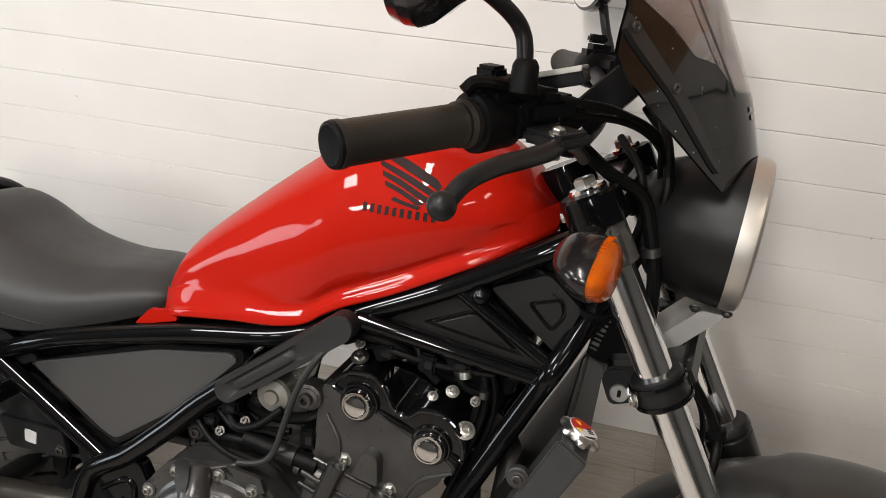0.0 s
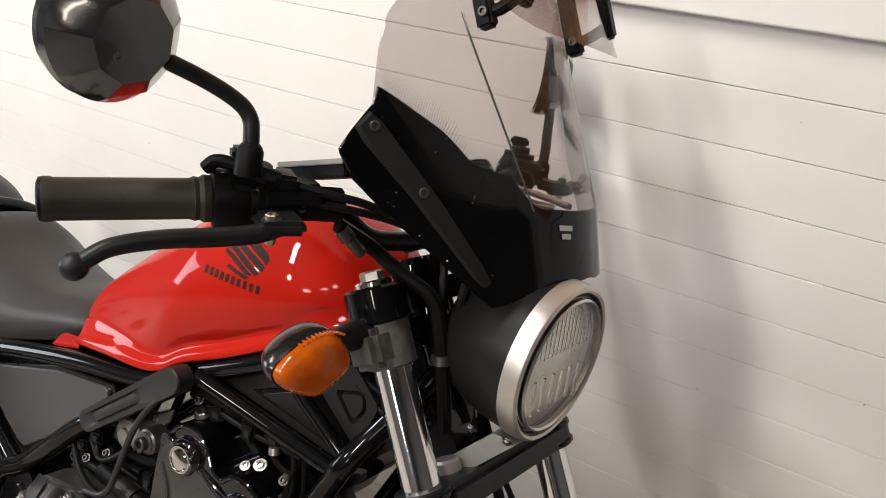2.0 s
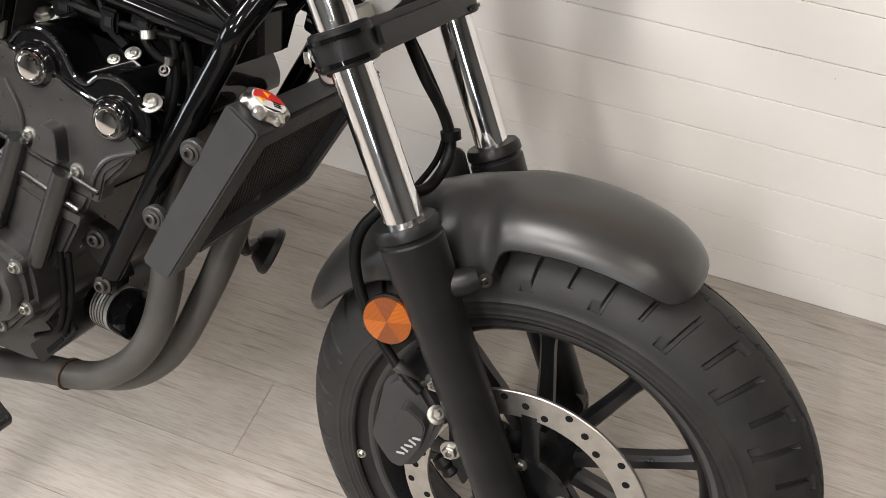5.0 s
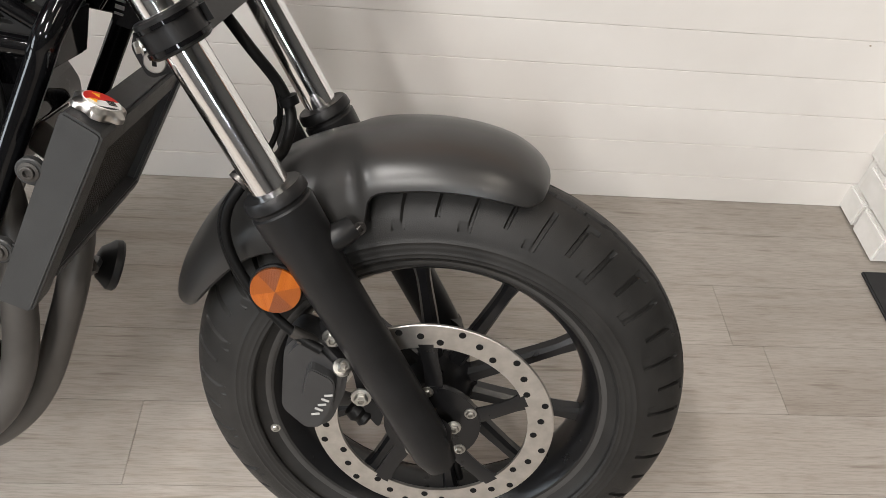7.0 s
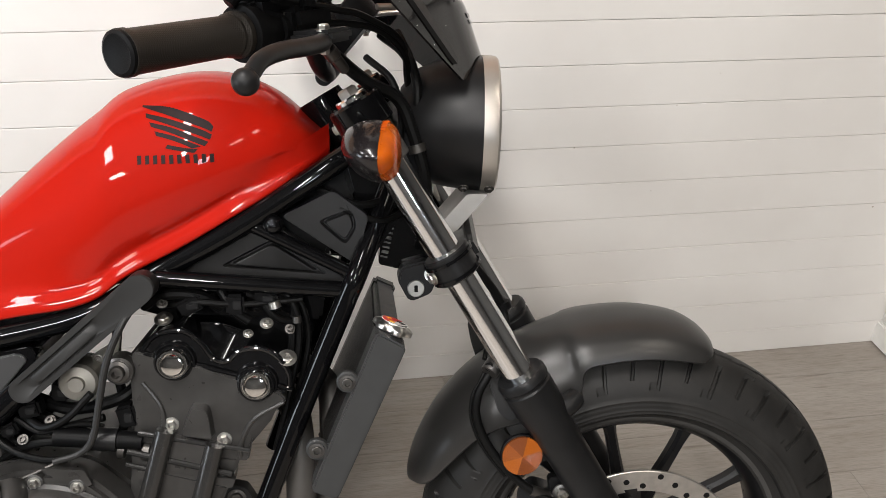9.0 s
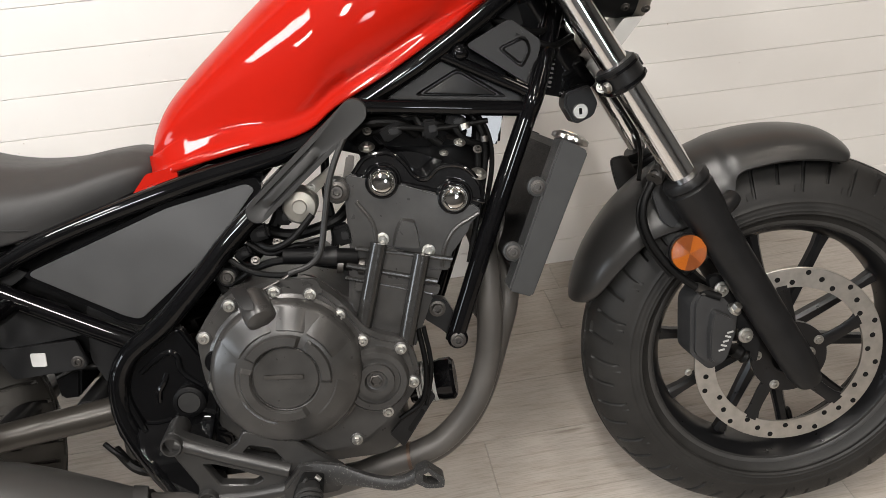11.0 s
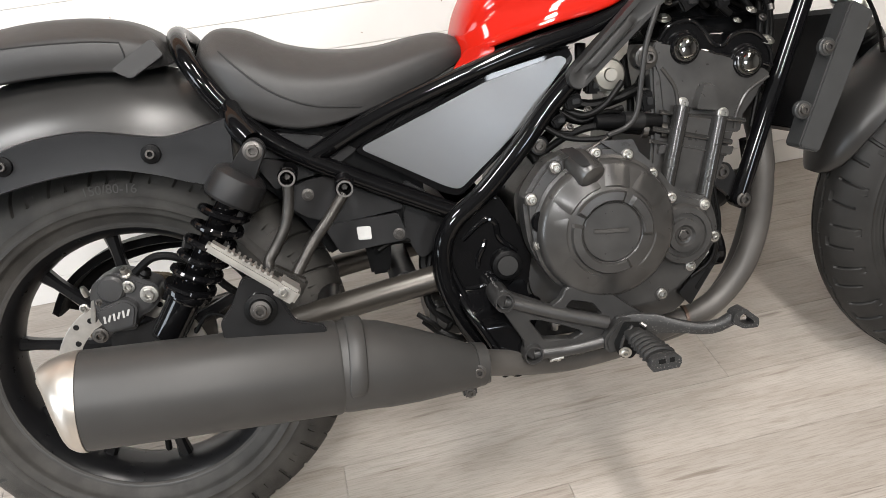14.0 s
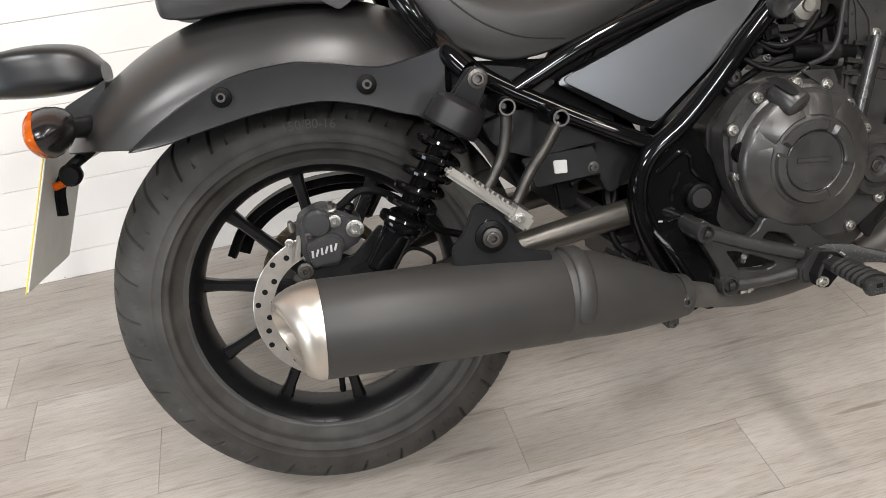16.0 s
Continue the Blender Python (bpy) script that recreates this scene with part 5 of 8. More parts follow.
bar("pressed_rib", [(0.505, -0.138, 0.372), (0.520, -0.139, 0.370), (0.540, -0.138, 0.372)], 0.0042, M_GLOSS, pivot, "", 3, 10)
bar("frame_edge", [(0.512, -0.141, 0.486), (0.494, -0.142, 0.460), (0.487, -0.142, 0.436), (0.488, -0.142, 0.404), (0.502, -0.144, 0.360)], 0.0052, M_GLOSS, pivot, "", 4, 10)
# the plate's lower end bends out to carry the peg bracket
bm = bmesh.new()
rows = []
for z, xl, xr, y in ((0.374, 0.486, 0.598, -0.1405), (0.362, 0.490, 0.597, -0.147), (0.348, 0.496, 0.596, -0.170), (0.338, 0.500, 0.595, -0.177), (0.310, 0.514, 0.590, -0.1795), (0.280, 0.529, 0.576, -0.1815), (0.260, 0.540, 0.574, -0.1830), (0.243, 0.548, 0.573, -0.1840), (0.235, 0.554, 0.568, -0.1835)):
    rows.append([V(xl, -0.128, z), V(xl - 0.002, y + 0.006, z), V(xl, y + 0.001, z), V(xl + 0.004, y - 0.002, z), V(xl + 0.009, y - 0.002, z), V(xl + 0.013, y + 0.002, z), V(xr - 0.004, y + 0.002, z), V(xr, y + 0.006, z), V(xr, -0.128, z)])
grid_mesh(bm, rows, close_v=True, cap=True)
part("plate_foot", bm, M_GLOSS, pivot, sharp=40)
disc("pivot_cap", (0.571, -0.138, 0.399), OUT, [(0, 0.0225), (0.014, 0.0225), (0.016, 0.0195), (0.0165, 0.0165), (0.0145, 0.0160), (0.0145, 0.001)], M_PLASTIC, pivot, "black plastic pivot cap")
disc("cap_face", (0.571, -0.1525, 0.399), OUT, [(0, 0.0155), (0.0012, 0.0152), (0.0014, 0.001)], M_GUARD, pivot, "dull grey pivot cap face")

plate("inner_frame_plate", [(0.330, 0.628), (0.385, 0.636), (0.470, 0.660), (0.480, 0.630), (0.420, 0.590), (0.360, 0.598)], -0.085, -0.095, M_PLASTIC, bike, 0.002, 0.006, "black inner frame plate")
# rider peg bracket, peg and brake pedal
M_CASTBLK = simple("satin_black_casting", (0.019, 0.0186, 0.0182), 0.34, grain=0.12, vary=0.2, Specular_IOR_Level=0.4)
M_WORN = Nodes("worn_black_paint")
wear = M_WORN.noise(420.0, 5.0)
M_WORN.set(Base_Color=M_WORN.ramp(wear, [(0.58, (0.020, 0.020, 0.020)), (0.70, (0.13, 0.125, 0.12))]), Roughness=0.42, Specular_IOR_Level=0.3)
M_WORN = M_WORN.m


def holed(bm, outer, hole, y0, y1, bevel=0.002):
    """A plate with an opening through it; both outlines are seen whole from the opening's middle."""
    cx, cz = sum(p[0] for p in hole) / len(hole), sum(p[1] for p in hole) / len(hole)
    turns = sorted(set([math.atan2(z - cz, x - cx) for x, z in outer + hole] + list(np.linspace(-3.1, 3.1, 24))))

    def reach(poly, q):
        dx, dz, best = math.cos(q), math.sin(q), 0.0
        for (ax, az), (bx, bz) in zip(poly, poly[1:] + poly[:1]):
            ex, ez = bx - ax, bz - az
            det = ex * dz - ez * dx
            if abs(det) > 1e-12:
                f = (ex * (az - cz) - ez * (ax - cx)) / det
                g = (dx * (az - cz) - dz * (ax - cx)) / det
                if f > best and -1e-6 <= g <= 1 + 1e-6:
                    best = f
        return best

    far, near = [reach(outer, q) for q in turns], [reach(hole, q) for q in turns]
    sg = 1 if y1 > y0 else -1
    rows = []
    for rs, d, y in ((far, 0, y0), (far, 0, y1 - sg * bevel), (far, -bevel, y1), (near, bevel, y1), (near, 0, y1 - sg * bevel), (near, 0, y0)):
        rows.append([V(cx + math.cos(q) * (f + d), y, cz + math.sin(q) * (f + d)) for q, f in zip(turns, rs)])
    grid_mesh(bm, rows, close_u=True, close_v=True)


pegb = bmesh.new()
holed(pegb, rounded([(0.536, 0.366), (0.553, 0.378), (0.566, 0.367), (0.620, 0.338), (0.718, 0.300), (0.722, 0.285), (0.700, 0.258), (0.659, 0.258), (0.598, 0.263), (0.583, 0.259), (0.571, 0.273), (0.574, 0.290), (0.546, 0.345)], 0.005),
      rounded([(0.585, 0.323), (0.602, 0.320), (0.658, 0.294), (0.662, 0.288), (0.647, 0.282), (0.604, 0.289)], 0.003), -0.176, -0.194)
holed(pegb, rounded([(0.614, 0.336), (0.634, 0.347), (0.645, 0.364), (0.683, 0.355), (0.710, 0.344), (0.740, 0.316), (0.775, 0.288), (0.772, 0.270), (0.718, 0.290), (0.660, 0.309)], 0.005),
      rounded([(0.642, 0.334), (0.652, 0.342), (0.681, 0.332), (0.693, 0.315), (0.688, 0.311), (0.648, 0.328)], 0.002), -0.182, -0.196)
tube(pegb, [(0.552, -0.188, 0.358), (0.620, -0.192, 0.329), (0.700, -0.198, 0.299)], 0.0105, 14, 5)
tube(pegb, [(0.586, -0.188, 0.268), (0.645, -0.192, 0.266), (0.705, -0.198, 0.272)], 0.0095, 14, 5)
peg_bracket = part("peg_bracket", pegb, M_CASTBLK, bike, "black cast footpeg bracket with two openings")
for x, z in ((0.550, 0.359), (0.584, 0.271)):
    bm = bmesh.new()
    ring(bm, (x, -0.138, z), OUT, [(0, 0.0110), (0, 0.0165), (0.050, 0.0152), (0.064, 0.0146), (0.066, 0.0136), (0.066, 0.0118), (0.061, 0.0110)], 32)
    part("mount_boss", bm, M_CASTBLK, peg_bracket)
    # near-black floor paints the shade down the bolt hole
    disc("boss_floor", (x, -0.150, z), OUT, [(0, 0.0112), (0.006, 0.0112), (0.006, 0.001)], M_HOLE_SHADE, peg_bracket, "", 20)
    socket(peg_bracket, (x, -0.157, z), OUT, 0.0072, 0.008, M_DARKSTEEL)
plate("peg_holder", rounded([(0.690, 0.280), (0.716, 0.308), (0.764, 0.297), (0.774, 0.279), (0.766, 0.264), (0.721, 0.262), (0.700, 0.254), (0.689, 0.262)], 0.006), -0.192, -0.214, M_CASTBLK, peg_bracket, 0.004)
# near-black block paints the shade inside the clevis
plate("peg_clevis", rounded([(0.702, 0.272), (0.720, 0.302), (0.748, 0.296), (0.744, 0.272), (0.722, 0.250), (0.706, 0.254)], 0.004), -0.212, -0.232, M_HOLE_SHADE, peg_bracket, 0.003)
bolt(peg_bracket, (0.712, -0.232, 0.262), (-0.3, -0.9, -0.2), 0.0065, 0.005, M_STEEL)
peg = bmesh.new()
PEG_A, PEG_B = V(0.727, -0.230, 0.290), V(0.731, -0.328, 0.284)
rows = []
for t in np.linspace(0, 1, 6):
    c, w, h = PEG_A.lerp(PEG_B, t), 0.014 + 0.007 * t, 0.0085
    rows.append([c + V(w * a, 0, h * b) for a, b in ((-1, -0.5), (-0.8, -1), (0.8, -1), (1, -0.5), (1, 0.3), (0.6, 0.8), (0, 1), (-0.6, 0.8), (-1, 0.3))])
grid_mesh(peg, rows, close_v=True, cap=True)
foot_peg = part("foot_peg", peg, M_GUARD, bike, "ribbed black rubber foot peg")
for k in range(6):
    c, w = PEG_A.lerp(PEG_B, 0.26 + 0.115 * k), 0.0145 + 0.007 * (0.26 + 0.115 * k)
    bar("rib", [c + V(-w, 0, -0.004), c + V(-w * 0.85, 0, 0.005), c + V(0, -0.001, 0.0105), c + V(w * 0.85, 0, 0.005), c + V(w, 0, -0.004)], 0.0033, M_GUARD, foot_peg, "", 4, 8)
bm = bmesh.new()
rows = []
for dy, f in ((0.008, 0.90), (0.004, 1.0), (-0.005, 1.0), (-0.0075, 0.93)):
    c = PEG_B + V(0, dy, -0.001)
    rows.append([c + V(0.0225 * a * f, 0, 0.0108 * b * f) for a, b in ((-1, -0.35), (-0.82, -1), (0.82, -1), (1, -0.4), (1, 0.25), (0.75, 0.8), (0.3, 1), (-0.3, 1), (-0.75, 0.8), (-1, 0.25))])
grid_mesh(bm, rows, close_v=True, cap=True)
peg_end = part("peg_end", bm, M_WORN, foot_peg, "scuffed rubber peg end", sharp=50)
# slots in the peg end: near-black bars painting their shade
for dx, w in ((-0.006, 0.010), (0.008, 0.007)):
    bm = bmesh.new()
    box(bm, PEG_B + V(dx, -0.0074, 0.002), (w, 0.0012, 0.0065), 0.0004)
    part("slot", bm, M_HOLE_SHADE, peg_end)
bar("peg_pin", [(0.738, -0.234, 0.304), (0.744, -0.236, 0.298)], 0.0032, M_STEEL, peg_bracket, "", 1, 8)
bar("clevis_lip", [(0.706, -0.232, 0.270), (0.712, -0.233, 0.286), (0.726, -0.233, 0.301)], 0.0024, M_CASTBLK, peg_bracket, "", 4, 8)
bm = bmesh.new()
coil = [V(0.634 + 0.034 * k / 96, -0.176 + 0.0042 * math.cos(k * 0.75), 0.2495 + 0.003 * k / 96 + 0.0042 * math.sin(k * 0.75)) for k in range(97)]
tube(bm, coil, 0.0009, 6, 1)
spring = part("return_spring", bm, M_DARKSTEEL, peg_bracket, "small steel return spring")
bar("spring_hook", [(0.612, -0.176, 0.2475), (0.620, -0.176, 0.2482), (0.634, -0.176, 0.2495)], 0.0036, M_STEEL, spring, "", 2, 10)
bar("hook_band", [(0.623, -0.176, 0.2482), (0.628, -0.176, 0.2487)], 0.0052, M_STEEL, spring, "", 1, 10)
rows = []
for x, y, z, h, w in ((0.712, -0.200, 0.290, 0.016, 0.006), (0.738, -0.206, 0.291, 0.018, 0.006), (0.771, -0.213, 0.2895, 0.0145, 0.0065), (0.790, -0.219, 0.285, 0.0110, 0.007), (0.807, -0.224, 0.281, 0.0090, 0.0075), (0.826, -0.229, 0.2765, 0.0084, 0.008), (0.843, -0.233, 0.2755, 0.0084, 0.008), (0.856, -0.236, 0.278, 0.0084, 0.008), (0.868, -0.238, 0.2835, 0.0090, 0.009), (0.878, -0.240, 0.289, 0.0100, 0.010)):
    rows.append([V(x, y + w * a, z + h * b) for a, b in ((-1, -0.55), (-0.6, -1), (0.6, -1), (1, -0.55), (1, 0.55), (0.6, 1), (-0.6, 1), (-1, 0.55))])
bm = bmesh.new()
grid_mesh(bm, rows, close_v=True, cap=True)
pedal = part("brake_pedal", bm, M_WORN, bike, "black brake pedal with worn paint", sharp=50)
bm = bmesh.new()
loop = rounded([(0.868, 0.284), (0.872, 0.299), (0.888, 0.304), (0.897, 0.295), (0.909, 0.284), (0.907, 0.271), (0.884, 0.273)], 0.004, 3)
hole = rounded([(0.879, 0.284), (0.880, 0.293), (0.888, 0.297), (0.892, 0.290), (0.901, 0.282), (0.900, 0.277), (0.886, 0.279)], 0.002, 3)
grid_mesh(bm, [[V(x, yy, z) for x, z in lp] for lp, yy in ((loop, -0.232), (loop, -0.254), (hole, -0.254), (hole, -0.232))], close_u=True, close_v=True)
part("toe_pad", bm, M_WORN, pedal, "open loop toe pad with worn paint")
bar("brake_rod", [(0.632, -0.150, 0.285), (0.634, -0.152, 0.300), (0.637, -0.153, 0.318)], 0.0055, M_STEEL, peg_bracket, "zinc brake rod", 2, 8)
disc("rod_nut", (0.633, -0.151, 0.292), (0.1, 0, 1), [(0, 0.001), (0, 0.0085), (0.006, 0.0085), (0.006, 0.001)], M_STEEL, peg_bracket, "", 6)
plate("gearbox_base", [(0.575, 0.262), (0.585, 0.375), (0.735, 0.385), (0.760, 0.310), (0.725, 0.258)], -0.085, -0.118, M_MATT, bike, 0.006, 0.012, "black gearbox base casting")

# pillion peg and its stays
stay = bmesh.new()
tube(stay, [(0.280, -0.196, 0.578), (0.275, -0.198, 0.550), (0.266, -0.201, 0.523), (0.250, -0.206, 0.499), (0.236, -0.212, 0.480), (0.240, -0.228, 0.462)], 0.0078, 14, 5)
tube(stay, [(0.350, -0.194, 0.552), (0.325, -0.206, 0.524), (0.299, -0.212, 0.497), (0.270, -0.226, 0.460)], 0.0078, 14, 5)
pstay = part("pillion_peg_stay", stay, M_STAY, bike, "worn satin black tubular pillion peg stay")
for x, y, z in ((0.280, -0.196, 0.587), (0.353, -0.191, 0.560)):
    bm = bmesh.new()
    ring(bm, (x, y, z), OUT, [(-0.060, 0.0085), (-0.060, 0.0135), (-0.004, 0.0135), (-0.002, 0.0118), (0.010, 0.0118), (0.011, 0.0112), (0.011, 0.0085)], 28)
    part("stay_eye", bm, M_GLOSS, pstay, "gloss black mounting eye")
    bm = bmesh.new()
    ring(bm, (x, y, z), OUT, [(0.0108, 0.0087), (0.0108, 0.0116), (0.0122, 0.0114), (0.0122, 0.0089)], 28)
    part("eye_rim", bm, M_SCUFF, pstay, "scuffed metal rim")
    # near-black disc paints the shade inside the eye
    disc("eye_core", (x, y + 0.02, z), OUT, [(0, 0.009), (0.004, 0.009), (0.004, 0.001)], M_HOLE_SHADE, pstay, "", 20)
    disc("eye_bolt", (x, y + 0.015, z), OUT, [(0, 0.0055), (0.006, 0.0055), (0.007, 0.004), (0.007, 0.001)], M_DARKSTEEL, pstay, "", 6)
bm = bmesh.new()
box(bm, (0.256, -0.238, 0.456), (0.052, 0.022, 0.030), 0.004, Matrix.Rotation(radians(35), 3, "Y"))
part("peg_clevis", bm, M_STAY, pstay)
PP0, PP1 = V(0.180, -0.286, 0.530), V(0.262, -0.284, 0.455)
pd = (PP1 - PP0).normalized()
rot = Matrix((pd, V(0, 1, 0), pd.cross(V(0, 1, 0)))).transposed()
bm = bmesh.new()
box(bm, (PP0 + PP1) / 2 - pd * 0.006, ((PP1 - PP0).length, 0.024, 0.013), 0.004, rot)
M_PEG = simple("dull_peg_aluminium", (0.27, 0.26, 0.24), 0.48, metal=0.7, vary=0.15, grain=0.3)
ppeg = part("pillion_peg", bm, M_PEG, bike, "bare aluminium folded pillion peg")
bm = bmesh.new()
box(bm, PP1 - pd * 0.004 + V(0, 0.004, 0), (0.032, 0.036, 0.022), 0.004, rot)
part("peg_root", bm, M_PEG, ppeg)
nrm2 = pd.cross(V(0, 1, 0))
if nrm2.z < 0:
    nrm2 = -nrm2
for k in range(9):
    bm = bmesh.new()
    box(bm, PP0 + pd * (0.018 + 0.0078 * k) + nrm2 * 0.0075, (0.0035, 0.022, 0.005), 0.0008, rot)
    part("serration", bm, M_PEG, ppeg)
bolt(ppeg, PP1 + V(-0.006, -0.013, 0.004), OUT, 0.006, 0.005)
bar("wire_loop", [(0.236, -0.262, 0.470), (0.222, -0.272, 0.465), (0.214, -0.276, 0.445), (0.222, -0.272, 0.430)], 0.0022, M_STEEL, ppeg, "", 4, 6)

# shocks
SH_A, SH_B = V(0.244, -0.195, 0.630), V(0.062, -0.185, 0.372)


def shock(sgn):
    a, b = V(SH_A.x, SH_A.y * sgn, SH_A.z), V(SH_B.x, SH_B.y * sgn, SH_B.z)
    d = (b - a).normalized()
    top = disc("shock_absorber", a + d * 0.030, d, [(0, 0.016), (0.002, 0.026), (0.009, 0.0355), (0.013, 0.037), (0.041, 0.0385), (0.045, 0.036), (0.045, 0.015)], M_PANEL, bike, "black shock absorber with coil spring", 36)
    disc("damper_body", a + d * 0.080, d, [(0, 0.0165), (0.118, 0.0165), (0.124, 0.0235), (0.146, 0.0235), (0.149, 0.0215), (0.205, 0.0215), (0.210, 0.016)], M_GLOSS, top, "", 28)
    bm = bmesh.new()
    side = d.orthogonal().normalized()
    up = d.cross(side)
    pts = []
    for k in range(6 * 14 + 1):
        ph = 2 * math.pi * k / 14
        pts.append(a + d * (0.074 + 0.138 * k / (6 * 14)) + (side * math.cos(ph) + up * math.sin(ph)) * 0.0305)
    tube(bm, pts, 0.0052, 8, 1)
    part("coil_spring", bm, M_GLOSS, top, "gloss black coil spring")
    disc("preload_ring", a + d * 0.210, d, [(0, 0.018), (0, 0.033), (0.004, 0.034), (0.010, 0.033), (0.012, 0.024)], M_GLOSS, top)
    for s in (-1, 1):
        bm = bmesh.new()
        arc = [(math.cos(q) * 0.0150, math.sin(q) * 0.0150) for q in np.linspace(-math.pi / 2, math.pi / 2, 13)]
        sd = V(-d.z, 0, d.x)
        edge = [a - V(d.x, 0, d.z) * u + sd * w for u, w in arc] + [a + d * 0.036 + sd * 0.0185, a + d * 0.036 - sd * 0.0185]
        y0 = a.y + s * 0.011
        grid_mesh(bm, [[V(p.x + (a.x - p.x) * f, y0 + dy, p.z + (a.z - p.z) * f) for p in edge] for dy, f in ((0.0045, 0.06), (0.0035, 0), (-0.0035, 0), (-0.0045, 0.06))], close_v=True, cap=True)
        part("clevis_ear", bm, M_PANEL, top)
    for p, r in ((a, 0.0135), (b, 0.016)):
        disc("mount_eye", p + V(0, 0.016 * sgn, 0), (0, -sgn, 0), [(0, r), (0.030, r), (0.032, r * 0.8)], M_MATT, top)
        socket(top, p + V(0, -0.016 * sgn, 0), (0, -sgn, 0), 0.0085, 0.009)
    tube_bm = bmesh.new()
    tube(tube_bm, [a, a + d * 0.035], 0.016, 14, 1)
    part("shock_neck", tube_bm, M_MATT, top)
    return top


shock(1)
shock(-1)
for sgn in (1, -1):
    bar("shock_hanger", [(0.215, -0.120 * sgn, 0.684), (0.222, -0.150 * sgn, 0.665), (0.240, -0.170 * sgn, 0.640)], 0.0150, M_GLOSS, bike, "", 4, 14)

# panels behind the shock
M_ALUM0 = simple("pale_grey_tab", (0.42, 0.42, 0.41), 0.4)
inner = plate("inner_panel", [(0.262, 0.556), (0.300, 0.567), (0.362, 0.572), (0.420, 0.545), (0.434, 0.503), (0.332, 0.496), (0.290, 0.514), (0.272, 0.530)], -0.100, -0.112, M_PANEL, bike, 0.003, 0.006, "black plastic inner panel")
plate("upper_panel", [(0.225, 0.612), (0.300, 0.594), (0.345, 0.577), (0.300, 0.5705), (0.255, 0.560)], -0.098, -0.106, M_PANEL, inner, 0.002, 0.004)
plate("hanger_panel", [(0.228, 0.650), (0.330, 0.628), (0.380, 0.600), (0.345, 0.580), (0.300, 0.597), (0.228, 0.612)], -0.100, -0.110, M_PANEL, inner, 0.002, 0.004)
plate("backing", [(0.225, 0.650), (0.40, 0.63), (0.47, 0.58), (0.47, 0.47), (0.34, 0.47), (0.275, 0.515), (0.245, 0.57)], -0.070, -0.090, M_PLASTIC, inner, 0.002)
lowp = plate("lower_panel", [(0.312, 0.498), (0.424, 0.499), (0.434, 0.462), (0.428, 0.456), (0.331, 0.452)], -0.108, -0.117, M_PANEL, inner, 0.0025, 0.006)
plate("white_tab", [(0.360, 0.488), (0.381, 0.486), (0.380, 0.466), (0.360, 0.468)], -0.1165, -0.1185, M_ALUM0, inner, 0.0006, 0.003, "small white square tab")
socket(inner, (0.421, -0.116, 0.467), OUT, 0.006, 0.005)
socket(inner, (0.299, -0.112, 0.546), OUT, 0.006, 0.005)
plate("battery_box", [(0.44, 0.545), (0.51, 0.490), (0.52, 0.455), (0.45, 0.415), (0.43, 0.46)], -0.095, 0.095, M_PANEL, bike, 0.006, 0.012)
plate("inner_fender", [(0.28, 0.62), (0.36, 0.60), (0.42, 0.50), (0.40, 0.40), (0.372, 0.40), (0.365, 0.48), (0.32, 0.56), (0.25, 0.60)], -0.08, 0.08, M_PLASTIC, bike, 0.004)
for pts, r in (([(0.470, -0.07, 0.42), (0.450, -0.09, 0.35), (0.480, -0.10, 0.31), (0.52, -0.10, 0.30)], 0.006), ([(0.47, -0.05, 0.44), (0.455, -0.07, 0.40), (0.465, -0.08, 0.37)], 0.009),
               ([(0.44, -0.09, 0.448), (0.41, -0.10, 0.452), (0.385, -0.11, 0.445)], 0.0045), ([(0.50, -0.09, 0.33), (0.47, -0.11, 0.30), (0.45, -0.12, 0.32), (0.43, -0.11, 0.335)], 0.004),
               ([(0.53, -0.10, 0.31), (0.50, -0.115, 0.285), (0.47, -0.12, 0.295), (0.44, -0.10, 0.32)], 0.007), ([(0.56, -0.11, 0.30), (0.53, -0.12, 0.27), (0.50, -0.13, 0.275)], 0.0035)):
    bar("hose", pts, r, M_RUBBER, bike, "black rubber hose", 5, 8)
bm = bmesh.new()
box(bm, (0.500, -0.02, 0.315), (0.10, 0.16, 0.06), 0.01)
part("lower_linkage", bm, M_ENGINE, bike)

# bolts and a union on the cylinder head, seen under the frame
for x, z, rr in ((0.986, 0.714, 0.0058), (1.008, 0.668, 0.0085), (0.963, 0.702, 0.0045)):
    bolt(engine, (x, -0.128, z), (0.15, -0.6, 0.79), rr, rr * 0.5, M_STEEL)
bar("hose_union", [(0.995, -0.118, 0.738), (0.997, -0.119, 0.730)], 0.0075, M_STEEL, engine, "zinc hose union", 1, 12)
bar("hose_union", [(1.022, -0.118, 0.718), (1.022, -0.119, 0.710)], 0.0055, M_DARKSTEEL, engine, "zinc hose union", 1, 12)

# guard over the front of the rear tyre
arc = [math.radians(q) for q in np.linspace(21, 52, 10)]
plate("tyre_guard", [(REAR[0] + 0.336 * math.cos(q), REAR[2] + 0.336 * math.sin(q)) for q in arc] + [(REAR[0] + 0.372 * math.cos(q), REAR[2] + 0.372 * math.sin(q)) for q in reversed(arc)], -0.075, 0.075, M_PLASTIC, bike, 0.003, 0, "black plastic tyre guard")
plate("tank_flange", rounded([(0.536, 0.691), (0.558, 0.716), (0.600, 0.722), (0.600, 0.708), (0.553, 0.694)], 0.003), -0.100, -0.108, M_RED, bike, 0.002, 0, "red painted tank seam")
bm = bmesh.new()
bmesh.ops.create_icosphere(bm, subdivisions=2, radius=0.0125, matrix=Matrix.Translation((0.322, -0.121, 0.601)))
part("weld", bm, M_GLOSS, bike)

